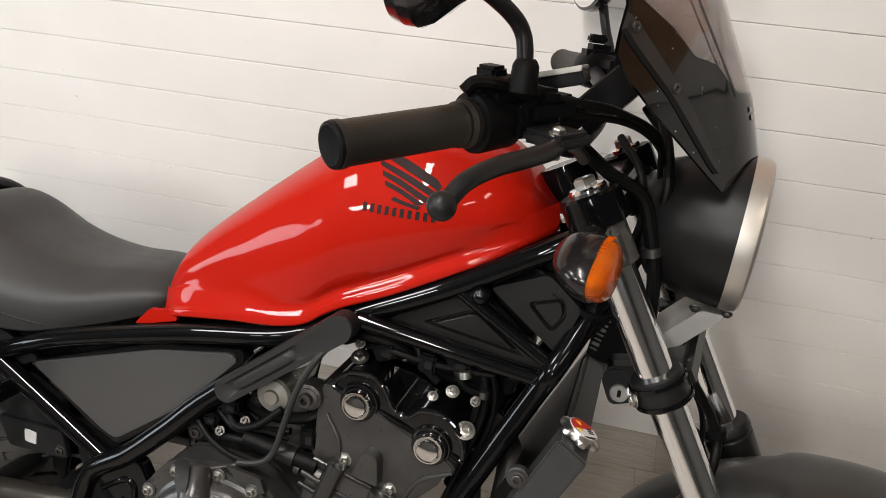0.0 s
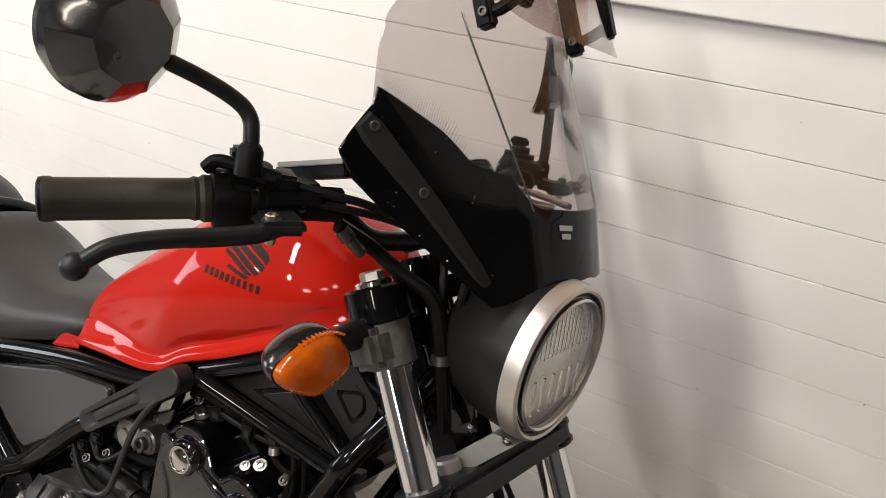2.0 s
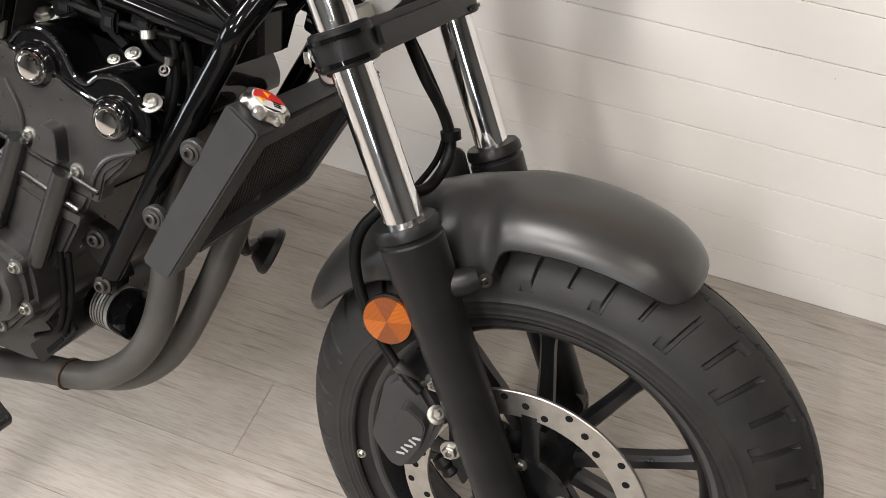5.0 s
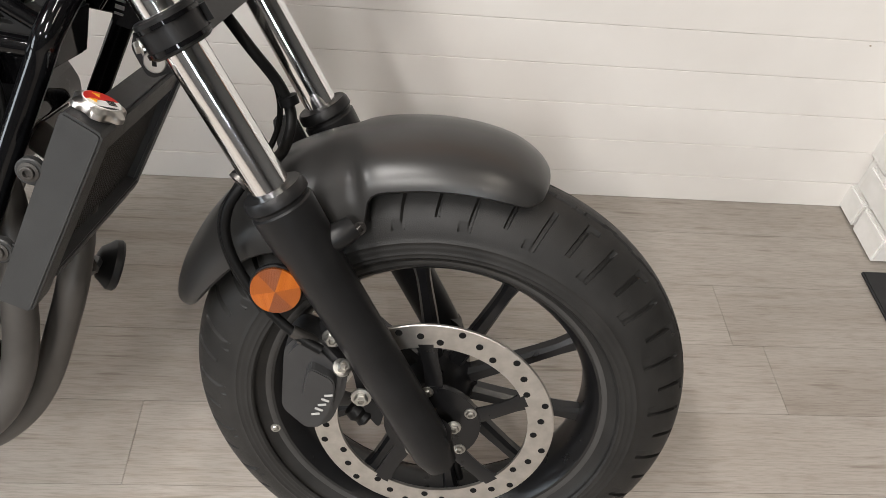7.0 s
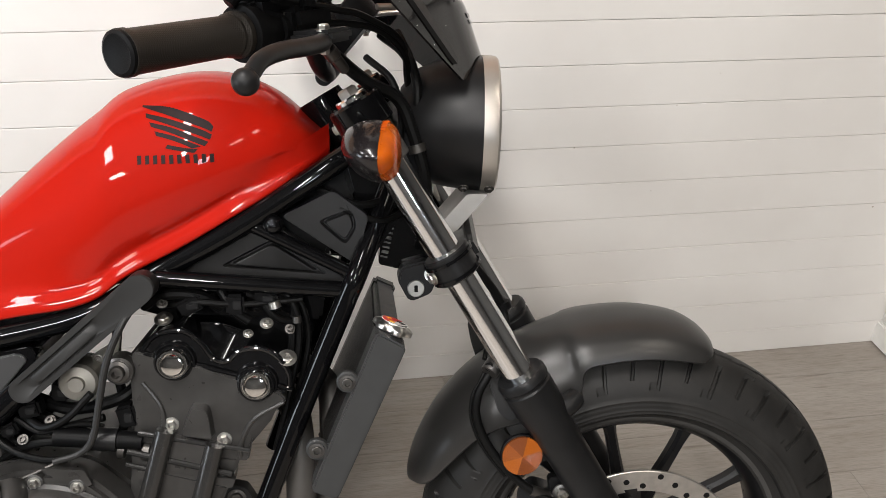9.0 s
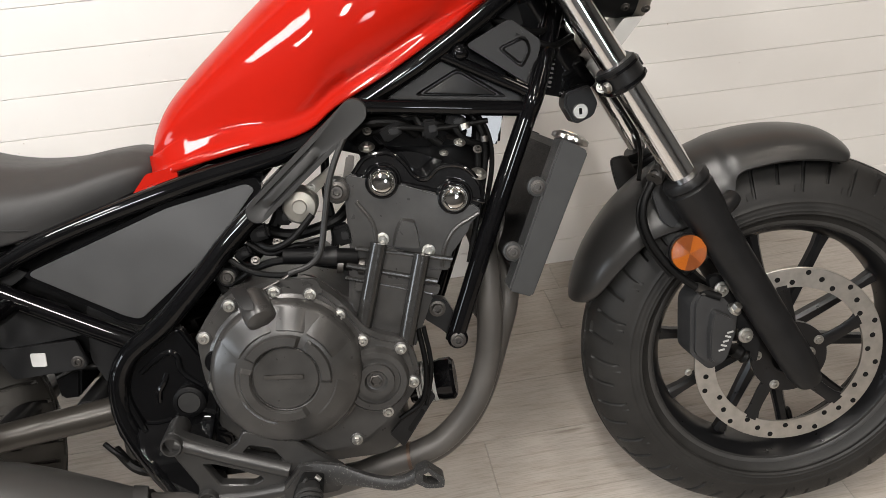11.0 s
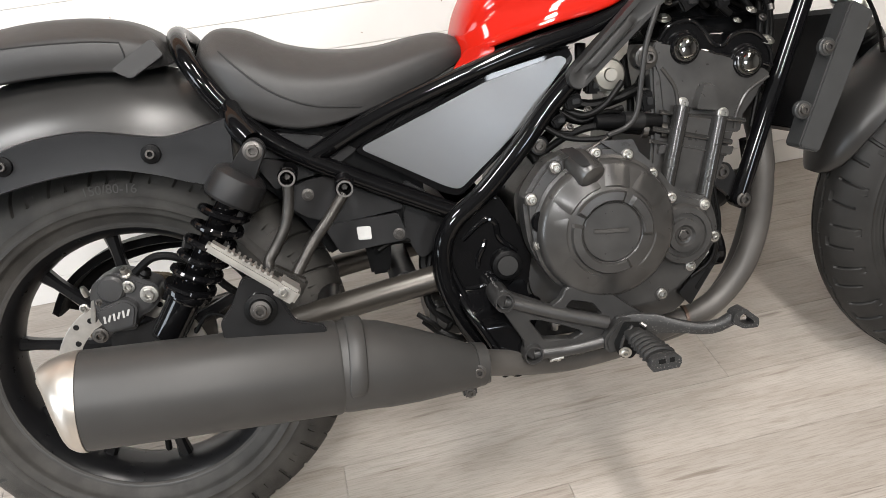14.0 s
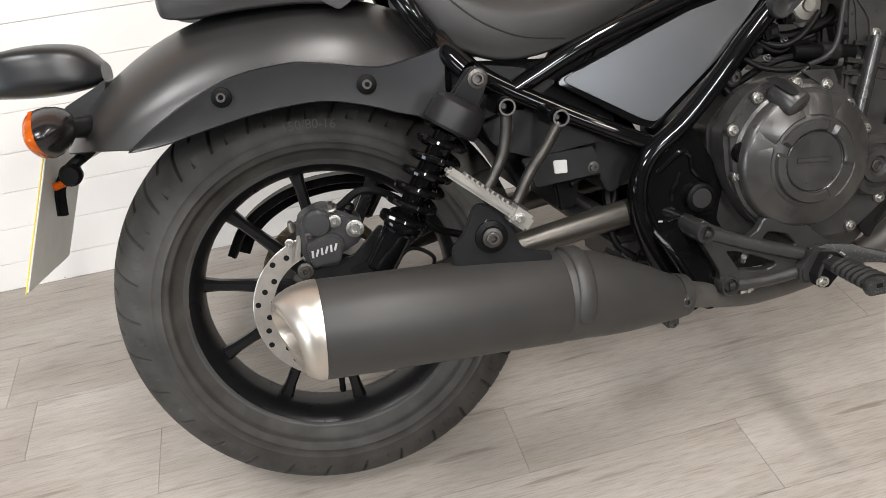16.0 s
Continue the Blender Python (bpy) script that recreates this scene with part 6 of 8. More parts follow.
# ribs across the cylinder and tubes on the back of the radiator core
for a, b, rr in (((0.812, -0.148, 0.566), (0.934, -0.148, 0.527), 0.0042), ((0.826, -0.146, 0.588), (0.958, -0.146, 0.556), 0.0036), ((0.808, -0.146, 0.548), (0.926, -0.146, 0.510), 0.0032)):
    bar("cross_rib", [a, b], rr, M_COLUMN, engine, "", 1, 10)

# -- front: clamps, signals, handlebar --
lower = bmesh.new()
LX, LZ = leg_point(0.230, 0).x, leg_point(0.230, 0).z
ax2 = -LEG
fwd = V(0.8695, 0, 0.494)
rotc = Matrix((fwd, V(0, 1, 0), ax2)).transposed()
box(lower, V(LX, 0, LZ) + fwd * 0.010, (0.050, 0.230, 0.032), 0.008, rotc)
for y in (-0.118, 0.118):
    lathe(lower, V(LX, y, LZ) - ax2 * 0.018, ax2, [(0, 0.0275), (0.002, 0.030), (0.034, 0.030), (0.036, 0.0275)], 28)
low_clamp = steered(part("lower_fork_clamp", lower, M_MATT, bike, "black lower triple clamp"))
for y in (-0.118, 0.118):
    bm = bmesh.new()
    ring(bm, V(LX, y, LZ) - ax2 * 0.014, ax2, [(0, 0.0295), (0, 0.0325), (0.004, 0.0325), (0.004, 0.0295)], 28)
    ring(bm, V(LX, y, LZ) + ax2 * 0.008, ax2, [(0, 0.0295), (0, 0.0325), (0.004, 0.0325), (0.004, 0.0295)], 28)
    part("clamp_band", bm, M_GLOSS, low_clamp)
    bolt(low_clamp, V(LX, y * 1.16, LZ) - fwd * 0.026, (-0.8, -0.5, -0.2), 0.006, 0.006)
upper = bmesh.new()
UX, UZ = leg_point(0.022, 0).x, leg_point(0.022, 0).z
box(upper, V(UX, 0, UZ) - fwd * 0.012, (0.060, 0.210, 0.026), 0.008, rotc)
for y in (-0.118, 0.118):
    lathe(upper, V(UX, y, UZ) - ax2 * 0.017, ax2, [(0, 0.030), (0.002, 0.033), (0.034, 0.033), (0.037, 0.030), (0.037, 0.021)], 32)
up_clamp = steered(part("upper_fork_clamp", upper, M_GLOSS, bike, "black upper triple clamp"))
for y in (-0.118, 0.118):
    disc("fork_cap", V(UX, y, UZ) + ax2 * 0.018, ax2, [(0, 0.0205), (0.006, 0.0205), (0.008, 0.0185), (0.008, 0.0125)], M_CHROME, up_clamp, "chromed fork cap", 32)
    disc("fork_cap_nut", V(UX, y, UZ) + ax2 * 0.024, ax2, [(0, 0.0125), (0.010, 0.0125), (0.012, 0.010), (0.012, 0.006), (0.009, 0.005)], M_STEEL, up_clamp, "", 6)
    bolt(up_clamp, V(UX, y, UZ) - fwd * 0.033 - V(0, 0.006 * (1 if y > 0 else -1), 0), -fwd, 0.006, 0.006)
head = bmesh.new()
lathe(head, STEER_AT + V(0.005, 0, 0.0), LEG, [(-0.02, 0.030), (0.0, 0.033), (0.16, 0.033), (0.18, 0.030)], 28)
part("steering_head", head, M_GLOSS, bike, "gloss black steering head")
for y in (-1, 1):
    plate("gusset", [(1.060, 0.905), (1.125, 0.905), (1.165, 0.840), (1.120, 0.775), (1.10, 0.80), (1.075, 0.86)], 0.048 * y, 0.056 * y, M_GLOSS, bike, 0.002)
plate("head_gusset", rounded([(1.140, 0.860), (1.126, 0.762), (1.154, 0.754), (1.196, 0.762), (1.208, 0.772), (1.170, 0.832)], 0.005), -0.042, 0.042, M_GLOSS, bike, 0.003, 0, "gloss black steering head gusset")
# stamped identification bars on the gusset
for k in range(11):
    bm = bmesh.new()
    p = V(1.150, -0.0425, 0.836).lerp(V(1.134, -0.0425, 0.772), k / 10)
    box(bm, p, (0.009, 0.0012, 0.0022 if k % 3 else 0.004), 0, Matrix.Rotation(radians(14), 3, "Y"))
    part("stamp_bar", bm, M_SCUFF, frame_parts[1])

# triangular covers between the tubes
M_COVER = simple("satin_black_cover", (0.0095, 0.0093, 0.0092), 0.36, grain=0.15, vary=0.10, Specular_IOR_Level=0.28)
recessed("frame_cover", [(0.880, 0.775), (0.996, 0.836), (1.100, 0.754)], [(0.930, 0.782), (0.996, 0.814), (1.064, 0.766)], -0.086, -0.104, 0.0075, 0.74, M_COVER, bike, "satin black triangular frame cover with a pressed groove", 0.008, 0.010)
recessed("frame_cover", [(1.008, 0.842), (1.073, 0.872), (1.116, 0.838), (1.096, 0.778)], [(1.052, 0.834), (1.094, 0.849), (1.101, 0.826), (1.086, 0.802)], -0.086, -0.104, 0.0075, 0.70, M_COVER, bike, "satin black triangular frame cover with a pressed groove", 0.008, 0.009)
for k, (x, z) in enumerate(((1.096, 0.763), (1.000, 0.833), (0.870, 0.775))):
    bm = bmesh.new()
    bmesh.ops.create_icosphere(bm, subdivisions=2, radius=0.0125, matrix=Matrix.Translation((x, -0.112, z)))
    part("weld", bm, M_GLOSS, bike)

# turn signals
LEMON = [(-0.043, -0.002), (-0.030, 0.021), (-0.011, 0.031), (0.011, 0.026), (0.031, 0.014), (0.041, 0.000), (0.034, -0.013), (0.012, -0.025), (-0.010, -0.030), (-0.029, -0.019)]


def lemon_outline(n=5):
    """The signal's closed outline: pointed inboard, rounded outboard."""
    k = len(LEMON)
    return [tuple(p) for p in spline(LEMON[-2:] + LEMON + LEMON[:2], n)[2 * n:(2 + k) * n]]


def signal(at, stalk, front, parent_label, lens_axis, name="turn_signal", size=1.0):
    at, stalk = Vector(at), Vector(stalk)
    ax = Vector(lens_axis).normalized()
    s = -1 if at.y < 0 else 1
    up = (V(0, 0, 1) - ax * ax.z).normalized()
    out = (V(0, s, 0) - ax * ax.y * s)
    out = (out - up * out.dot(up)).normalized()
    outline = lemon_outline()

    def station(h, k, du=0.0, dw=0.0):
        return [at + ax * h + (out * (u * k + du) + up * (w * k + dw)) * size for u, w in outline]

    body = bmesh.new()
    grid_mesh(body, [station(0.001, 0.94), station(0.001, 1.03), station(-0.004, 1.06), station(-0.014, 1.02, 0, 0.001), station(-0.026, 0.86, -0.001, 0.003), station(-0.036, 0.60, -0.004, 0.005), station(-0.041, 0.30, -0.006, 0.006), station(-0.042, 0.05, -0.006, 0.006)], close_v=True, cap=True)
    sg = part(name, body, M_SMOKE_BODY, bike, parent_label, sharp=50)
    lens = bmesh.new()
    grid_mesh(lens, [station(0.0, 0.99), station(0.005, 0.985), station(0.010, 0.93), station(0.0145, 0.80), station(0.0175, 0.58), station(0.0190, 0.30), station(0.0195, 0.04)], close_v=True, cap=True)
    part("lens", lens, M_AMBER, sg, "amber faceted lens", sharp=50)
    dish = bmesh.new()
    grid_mesh(dish, [station(0.0015, 0.97), station(-0.004, 0.80), station(-0.010, 0.55), station(-0.013, 0.25), station(-0.0135, 0.04)], close_v=True, cap=True)
    part("reflector", dish, M_ALU, sg, "bright reflector dish")
    for k in range(13):
        b = bmesh.new()
        u = -0.030 + 0.0052 * k
        h = 0.026 * math.sqrt(max(0.02, 1 - (u / 0.040) ** 2)) * 0.8
        tube(b, [at + ax * 0.0035 + (out * u + up * w) * size for w in (-h, 0, h)], 0.0013, 6, 1)
        part("lens_rib", b, M_AMBER, sg)
    bmr = bmesh.new()
    bmesh.ops.create_uvsphere(bmr, u_segments=14, v_segments=8, radius=0.0085, matrix=Matrix.Translation(at - ax * 0.002))
    part("bulb", bmr, M_BULB, sg, "amber bulb")
    # hatched rim along the lens top
    for k in range(12):
        b = bmesh.new()
        u = -0.028 + 0.0042 * k
        w = 0.0315 - 0.0095 * ((u + 0.010) / 0.030) ** 2
        box(b, at + ax * 0.003 + (out * u + up * w) * size, (0.006, 0.0015, 0.0015))
        part("rim_tooth", b, M_AMBER, sg)
    b = bmesh.new()
    tube(b, [stalk, at.lerp(stalk, 0.5) - ax * 0.010, at - out * 0.026 - ax * 0.014], 0.0165, 14, 4, 0.0105)
    part("stalk", b, M_MATT, sg)
    return sg


M_BULB = simple("amber_bulb_glass", (0.70, 0.16, 0.01), 0.1)
M_SMOKE_BODY = simple("smoked_plastic", (0.009, 0.0075, 0.0078), 0.20, coat=0.15, Specular_IOR_Level=0.35)
signal((1.130, -0.258, 0.930), (1.118, -0.150, 0.940), True, "amber front turn signal in a black housing", (0.96, -0.16, -0.04))
signal((1.145, 0.252, 0.930), (1.130, 0.150, 0.940), True, "amber front turn signal in a black housing", (0.96, 0.16, -0.04))
for y in (-0.118, 0.118):
    bm = bmesh.new()
    c = leg_point(0.062, y)
    lathe(bm, c - ax2 * 0.024, ax2, [(0, 0.0225), (0.002, 0.0265), (0.046, 0.0265), (0.048, 0.0225)], 24)
    box(bm, c + V(0.0, 0.018 * (1 if y > 0 else -1), 0), (0.042, 0.045, 0.040), 0.007, rotc)
    steered(part("signal_clamp", bm, M_SCUFF, bike, "scuffed black signal bracket on the fork"))

# headlight details
M_ALUM2 = simple("dull_cast_aluminium", (0.38, 0.37, 0.35), 0.5, metal=0.8, vary=0.1, grain=0.2)
bm = bmesh.new()
lathe(bm, V(1.279, 0, 0.9382), (1, 0, -0.03), [(0.0, 0.0755), (0.006, 0.0755), (0.011, 0.066), (0.015, 0.045), (0.017, 0.020), (0.0175, 0.001), (0.0145, 0.001), (0.012, 0.045), (0.006, 0.068), (0.003, 0.070)], 64)
part("headlight_lens", bm, M_GLASS, headlight, "clear fluted headlight glass")
bm = bmesh.new()
lathe(bm, V(1.213, 0, 0.9385), (1, 0, -0.03), [(0.0, 0.012), (0.012, 0.034), (0.030, 0.054), (0.050, 0.068), (0.062, 0.074)], 64)
part("reflector", bm, simple("bright_reflector", (0.90, 0.89, 0.87), 0.30, metal=0.8, vary=0.02), headlight, "bright headlight reflector")
for k in range(15):
    y = -0.056 + 0.008 * k
    h = math.sqrt(max(0.066**2 - y * y, 0)) * 0.9
    bm = bmesh.new()
    tube(bm, [(1.2865, y, 0.942 + 0.012), (1.2840, y, 0.942 + h)], 0.0017, 6, 1)
    part("flute", bm, M_FLUTE, headlight)
for k in range(6):
    y = -0.045 + 0.018 * k
    bm = bmesh.new()
    tube(bm, [(1.2865, y, 0.930), (1.2860, y + 0.004, 0.892)], 0.0020, 6, 1)
    part("flute", bm, M_FLUTE, headlight)
bm = bmesh.new()
lathe(bm, V(1.225, 0, 0.9385), (1, 0, -0.03), [(0, 0.010), (0.018, 0.012), (0.030, 0.012), (0.034, 0.008)], 20)
part("bulb_shield", bm, M_CHROME, headlight)
for x, y, z in ((1.245, -0.079, 0.872), (1.278, -0.060, 0.866)):
    bolt(headlight, (x, y, z), (0, -0.75, -0.66), 0.0045, 0.004, M_DARKSTEEL)
bm = bmesh.new()
prism(bm, rounded([(1.196, 0.800), (1.206, 0.812), (1.246, 0.856), (1.274, 0.856), (1.262, 0.842), (1.222, 0.796)], 0.005), -0.046, 0.046, 0.003)
lathe(bm, V(1.206, -0.058, 0.797), fwd.cross(V(0, 1, 0)).normalized() * (-1 if fwd.cross(V(0, 1, 0)).z < 0 else 1), [(-0.012, 0.016), (0.008, 0.016), (0.011, 0.013)], 24)
part("headlight_bracket", bm, M_ALUM2, bike, "bare aluminium headlight bracket").matrix_local = TURN @ Matrix.Translation((-0.010, -0.006, 0))
lock = plate("steering_lock", rounded([(1.150, 0.744), (1.163, 0.718), (1.170, 0.715), (1.194, 0.724), (1.202, 0.742), (1.190, 0.770), (1.155, 0.762)], 0.006), -0.030, -0.066, M_MATT, bike, 0.003, 0, "black steering lock housing")
disc("lock_barrel", (1.174, -0.066, 0.733), OUT, [(0, 0.0115), (0.002, 0.0115), (0.003, 0.0105), (0.003, 0.001)], M_STEEL, lock, "round steel lock barrel")
bolt(bike, (1.188, -0.134, 0.768), (-0.5, -0.8, 0.2), 0.006, 0.005, M_STEEL)
# keyway shade painted by a near-black bar on the barrel
bm = bmesh.new()
box(bm, (1.174, -0.0692, 0.733), (0.0045, 0.001, 0.009), 0.0003)
part("keyway", bm, M_HOLE_SHADE, lock)
bolt(bike, (1.197, -0.112, 0.766), OUT, 0.0065, 0.007)

M_MIRRORBACK = simple("gloss_black_plastic", (0.008, 0.008, 0.009), 0.16, coat=0.5)
M_MIRROR = simple("mirror_silver", (0.9, 0.9, 0.9), 0.03, metal=1.0, vary=0.0)

# handlebar
GRIP_A, GRIP_B = V(0.920, -0.390, 1.028), V(0.993, -0.288, 1.046)
GRIP_L = (GRIP_A - GRIP_B).length
gd = (GRIP_A - GRIP_B).normalized()


def mirrored(p):
    q = TURN.inverted() @ Vector(p)
    return TURN @ V(q.x, -q.y, q.z)


def grip_side(f, sgn):
    a, b = f(GRIP_A), f(GRIP_B)
    d = (a - b).normalized()
    g = disc("grip", b, d, [(-0.010, 0.016), (-0.010, 0.0215), (-0.004, 0.0220), (0.000, 0.0195), (0.004, 0.0205), (0.008, 0.0188), (GRIP_L - 0.008, 0.0188), (GRIP_L - 0.006, 0.0198), (GRIP_L, 0.0198), (GRIP_L + 0.001, 0.016)], M_GRIP, bike, "black rubber handlebar grip", 36)
    disc("bar_end", b + d * (GRIP_L - 0.001), d, [(0, 0.0195), (0.004, 0.0190), (0.0055, 0.016), (0.0045, 0.013), (0.0045, 0.001)], M_PLASTIC, g, "", 32)
    return g


def grip_rubber():
    n = Nodes("knurled_rubber")
    v = n.add("TexVoronoi", Scale=620.0, Randomness=0.0)
    n.link(n.coords(), v.inputs["Vector"])
    n.set(Base_Color=(0.015, 0.0125, 0.0100), Roughness=0.5, Specular_IOR_Level=0.3)
    n.bump(v.outputs["Distance"], 0.5, 0.0005)
    return n.m


M_GRIP = grip_rubber()
for f, s in ((lambda p: Vector(p), -1), (mirrored, 1)):
    grip_side(f, s)
    sw = bmesh.new()
    c = f(GRIP_B - gd * 0.034)
    d = (f(GRIP_A) - f(GRIP_B)).normalized()
    side = d.cross(V(0, 0, 1)).normalized()
    r3 = Matrix((d, side, d.cross(side))).transposed()
    lathe(sw, f(GRIP_B - gd * 0.010), -d, [(0, 0.020), (0.002, 0.027), (0.006, 0.028), (0.040, 0.027), (0.046, 0.023), (0.048, 0.015)], 28)
    box(sw, c + V(0, 0, 0.018), (0.040, 0.042, 0.034), 0.008, r3)
    swb = part("switch_housing", sw, M_PLASTIC, bike, "black switch housing")
    bm = bmesh.new()
    box(bm, c + V(-0.004, 0, 0.042), (0.018, 0.026, 0.012), 0.003, r3)
    part("switch", bm, M_PLASTIC, swb)
    bm = bmesh.new()
    box(bm, c + V(-0.018, 0.0, -0.006), (0.030, 0.020, 0.014), 0.003, r3)
    part("switch", bm, M_PLASTIC, swb)
    bm = bmesh.new()
    pts = [f(GRIP_B - gd * 0.02), f((1.030, -0.215, 1.050)), f((1.055, -0.165, 1.046)), f((1.066, -0.120, 1.020)), f((1.070, -0.060, 1.012)), f((1.070, 0.0, 1.010))]
    tube(bm, pts, 0.0110, 14, 5)
    part("handlebar", bm, M_MATT, bike, "matt black handlebar tube")
    # master cylinder, lever
    mc = bmesh.new()
    tube(mc, [f((1.030, -0.262, 1.052)), f((1.058, -0.222, 1.058)), f((1.076, -0.190, 1.060))], 0.0170, 14, 3)
    box(mc, f((1.052, -0.235, 1.066)), (0.060, 0.044, 0.024), 0.006, r3)
    mcb = part("master_cylinder", mc, M_PLASTIC, bike, "black brake master cylinder")
    lp = bmesh.new()
    box(lp, f((1.075, -0.268, 1.046)), (0.040, 0.050, 0.013), 0.004, r3)
    part("lever_pivot", lp, M_MATT, mcb)
    bolt(mcb, f((1.078, -0.281, 1.050)), (0, -0.2, 1), 0.006, 0.006)
    bolt(mcb, f((1.078, -0.281, 1.040)), (0, 0.2, -1), 0.005, 0.012)
    lv = bmesh.new()
    lpts = [f(p) for p in ((1.076, -0.262, 1.044), (1.076, -0.295, 1.038), (1.062, -0.330, 1.033), (1.046, -0.368, 1.029), (1.032, -0.402, 1.021), (1.024, -0.420, 1.008))]
    tube(lv, lpts, 0.0092, 12, 5, 0.0072)
    bmesh.ops.create_uvsphere(lv, u_segments=18, v_segments=12, radius=0.0112, matrix=Matrix.Translation(f((1.021, -0.424, 1.004))))
    part("brake_lever" if s < 0 else "clutch_lever", lv, M_MATT, bike, "black lever with ball end")
    # the far mirror is turned in and stands higher
    near = s < 0
    st = bmesh.new()
    if near:
        mp = [V(*p) for p in ((1.042, -0.282, 1.085), (1.039, -0.282, 1.116), (1.034, -0.283, 1.131), (1.026, -0.292, 1.142), (1.013, -0.316, 1.154), (0.997, -0.352, 1.166))]
        mc_at, facing = V(0.973, -0.386, 1.181), V(0.61, -0.37, 1.229)
    else:
        mp = [V(*p) for p in ((1.075, 0.255, 1.085), (1.068, 0.270, 1.115), (1.055, 0.290, 1.145), (1.045, 0.303, 1.175), (1.040, 0.302, 1.200), (1.038, 0.300, 1.220))]
        mc_at, facing = V(1.019, 0.300, 1.226), V(0.691, 0.072, 1.21)
    tube(st, mp, 0.0072, 12, 5)
    stem = part("mirror", st, M_MATT, bike, "round black mirror on a bent stem")
    disc("stem_base", mp[0] - V(0, 0, 0.004), (0, -0.05, 1), [(0, 0.0125), (0.022, 0.0115), (0.026, 0.0095), (0.028, 0.0075)], M_PLASTIC, stem)
    look_dir = (facing - mc_at).normalized()
    mside = look_dir.orthogonal().normalized()
    mup = look_dir.cross(mside)

    def shell_ring(h, r, poly=0):
        row = []
        for k in range(45):
            a = 2 * math.pi * k / 45
            q = r * math.cos(math.pi / 9) / math.cos((a % (2 * math.pi / 9)) - math.pi / 9) if poly else r
            row.append(mc_at - look_dir * h + (mside * math.cos(a) + mup * math.sin(a)) * q)
        return row

    ms = grid_mesh(bmesh.new(), [shell_ring(-0.006, 0.050), shell_ring(-0.005, 0.056), shell_ring(0.004, 0.0575), shell_ring(0.013, 0.0565), shell_ring(0.024, 0.0505, 1), shell_ring(0.038, 0.034, 1), shell_ring(0.040, 0.002)], close_v=True, cap=True)
    part("shell", ms, M_MIRRORBACK, stem, "faceted gloss black mirror shell", sharp=14)
    bolt(stem, mc_at - look_dir * 0.036 + mside * 0.018, -look_dir, 0.004, 0.004, M_DARKSTEEL)
    mg = bmesh.new()
    lathe(mg, mc_at + look_dir * 0.0055, look_dir, [(0, 0.052), (0.002, 0.0515), (0.002, 0.001)], 40)
    part("mirror_glass", mg, M_MIRROR, stem, "silvered mirror glass")


# -- windscreen --
SCREEN_XC = ((0.98, 1.29), (1.02, 1.275), (1.09, 1.252), (1.196, 1.198), (1.30, 1.145), (1.42, 1.085))
LOW = ((0, 1.030), (0.078, 1.024), (0.109, 1.007), (0.130, 1.000), (0.173, 1.036), (0.225, 1.079), (0.245, 1.100), (0.251, 1.120))
HIGH = ((0, 1.305), (0.12, 1.296), (0.155, 1.280), (0.176, 1.258), (0.190, 1.240), (0.204, 1.205), (0.214, 1.165), (0.239, 1.137), (0.251, 1.1215))
PAINT = ((0, 1.096), (0.076, 1.096), (0.084, 1.100), (0.102, 1.122), (0.135, 1.126), (0.156, 1.150), (0.192, 1.171), (0.26, 1.205))


def along(table, v):
    return float(np.interp(v, [a for a, _ in table], [b for _, b in table]))


def screen_point(y, z, off=0.0):
    a = abs(y)
    c = 3.2 * a * a if a < 0.105 else 0.0353 + 0.60 * (a - 0.105)
    return V(along(SCREEN_XC, z) - c + off, y, z)


def screen_sheet(lo, hi, y_max, off=0.0, thick=0.0028, ny=72, nz=14, y_min=None):
    bm = bmesh.new()
    front, back = [], []
    for y in np.linspace(-y_max if y_min is None else y_min, y_max, ny):
        z0, z1 = lo(abs(y)), hi(abs(y))
        z1 = max(z1, z0 + 0.0004)
        zs = np.linspace(z0, z1, nz)
        front.append([screen_point(y, z, off) for z in zs])
        back.append([screen_point(y, z, off - thick) for z in zs])
    grid_mesh(bm, [f + b[::-1] for f, b in zip(front, back)], close_v=True, cap=True)
    return bm


windscreen = part("windscreen", screen_sheet(lambda y: min(along(PAINT, y), along(HIGH, y) - 0.0003), lambda y: along(HIGH, y), 0.2505), M_ACRYLIC, bike, "smoked acrylic windscreen with black painted base", sharp=60)
part("painted_base", screen_sheet(lambda y: along(LOW, y), lambda y: min(along(PAINT, y), along(HIGH, y)), 0.2505), M_SCREENBLACK := simple("gloss_black_screen_print", (0.002, 0.002, 0.0022), 0.12, coat=0.3, Specular_IOR_Level=0.05), windscreen, "gloss black lower part of the screen", sharp=60)
# halftone edge of the paint
rng = random.Random(7)
bm = bmesh.new()
for row in range(10):
    for k in range(116):
        y = -0.205 + 0.0018 * k + (0.0009 if row % 2 else 0)
        a = abs(y)
        z = along(PAINT, a) + 0.0010 + 0.0024 * row
        if z > along(HIGH, a) - 0.004 or y > -0.085:
            continue
        r = 0.00074 - 0.00005 * row
        c = screen_point(y, z, 0.0008)
        u, w = (screen_point(y + 0.001, z) - screen_point(y - 0.001, z)).normalized(), (screen_point(y, z + 0.001) - screen_point(y, z - 0.001)).normalized()
        bm.faces.new([bm.verts.new(c + u * r * math.cos(q) + w * r * math.sin(q)) for q in (0, 1.047, 2.094, 3.142, 4.189, 5.236)])
dots = part("halftone_dots", bm, M_SCREENBLACK, windscreen, "fine halftone dots above the painted base")
dots["kind"] = "stuff"
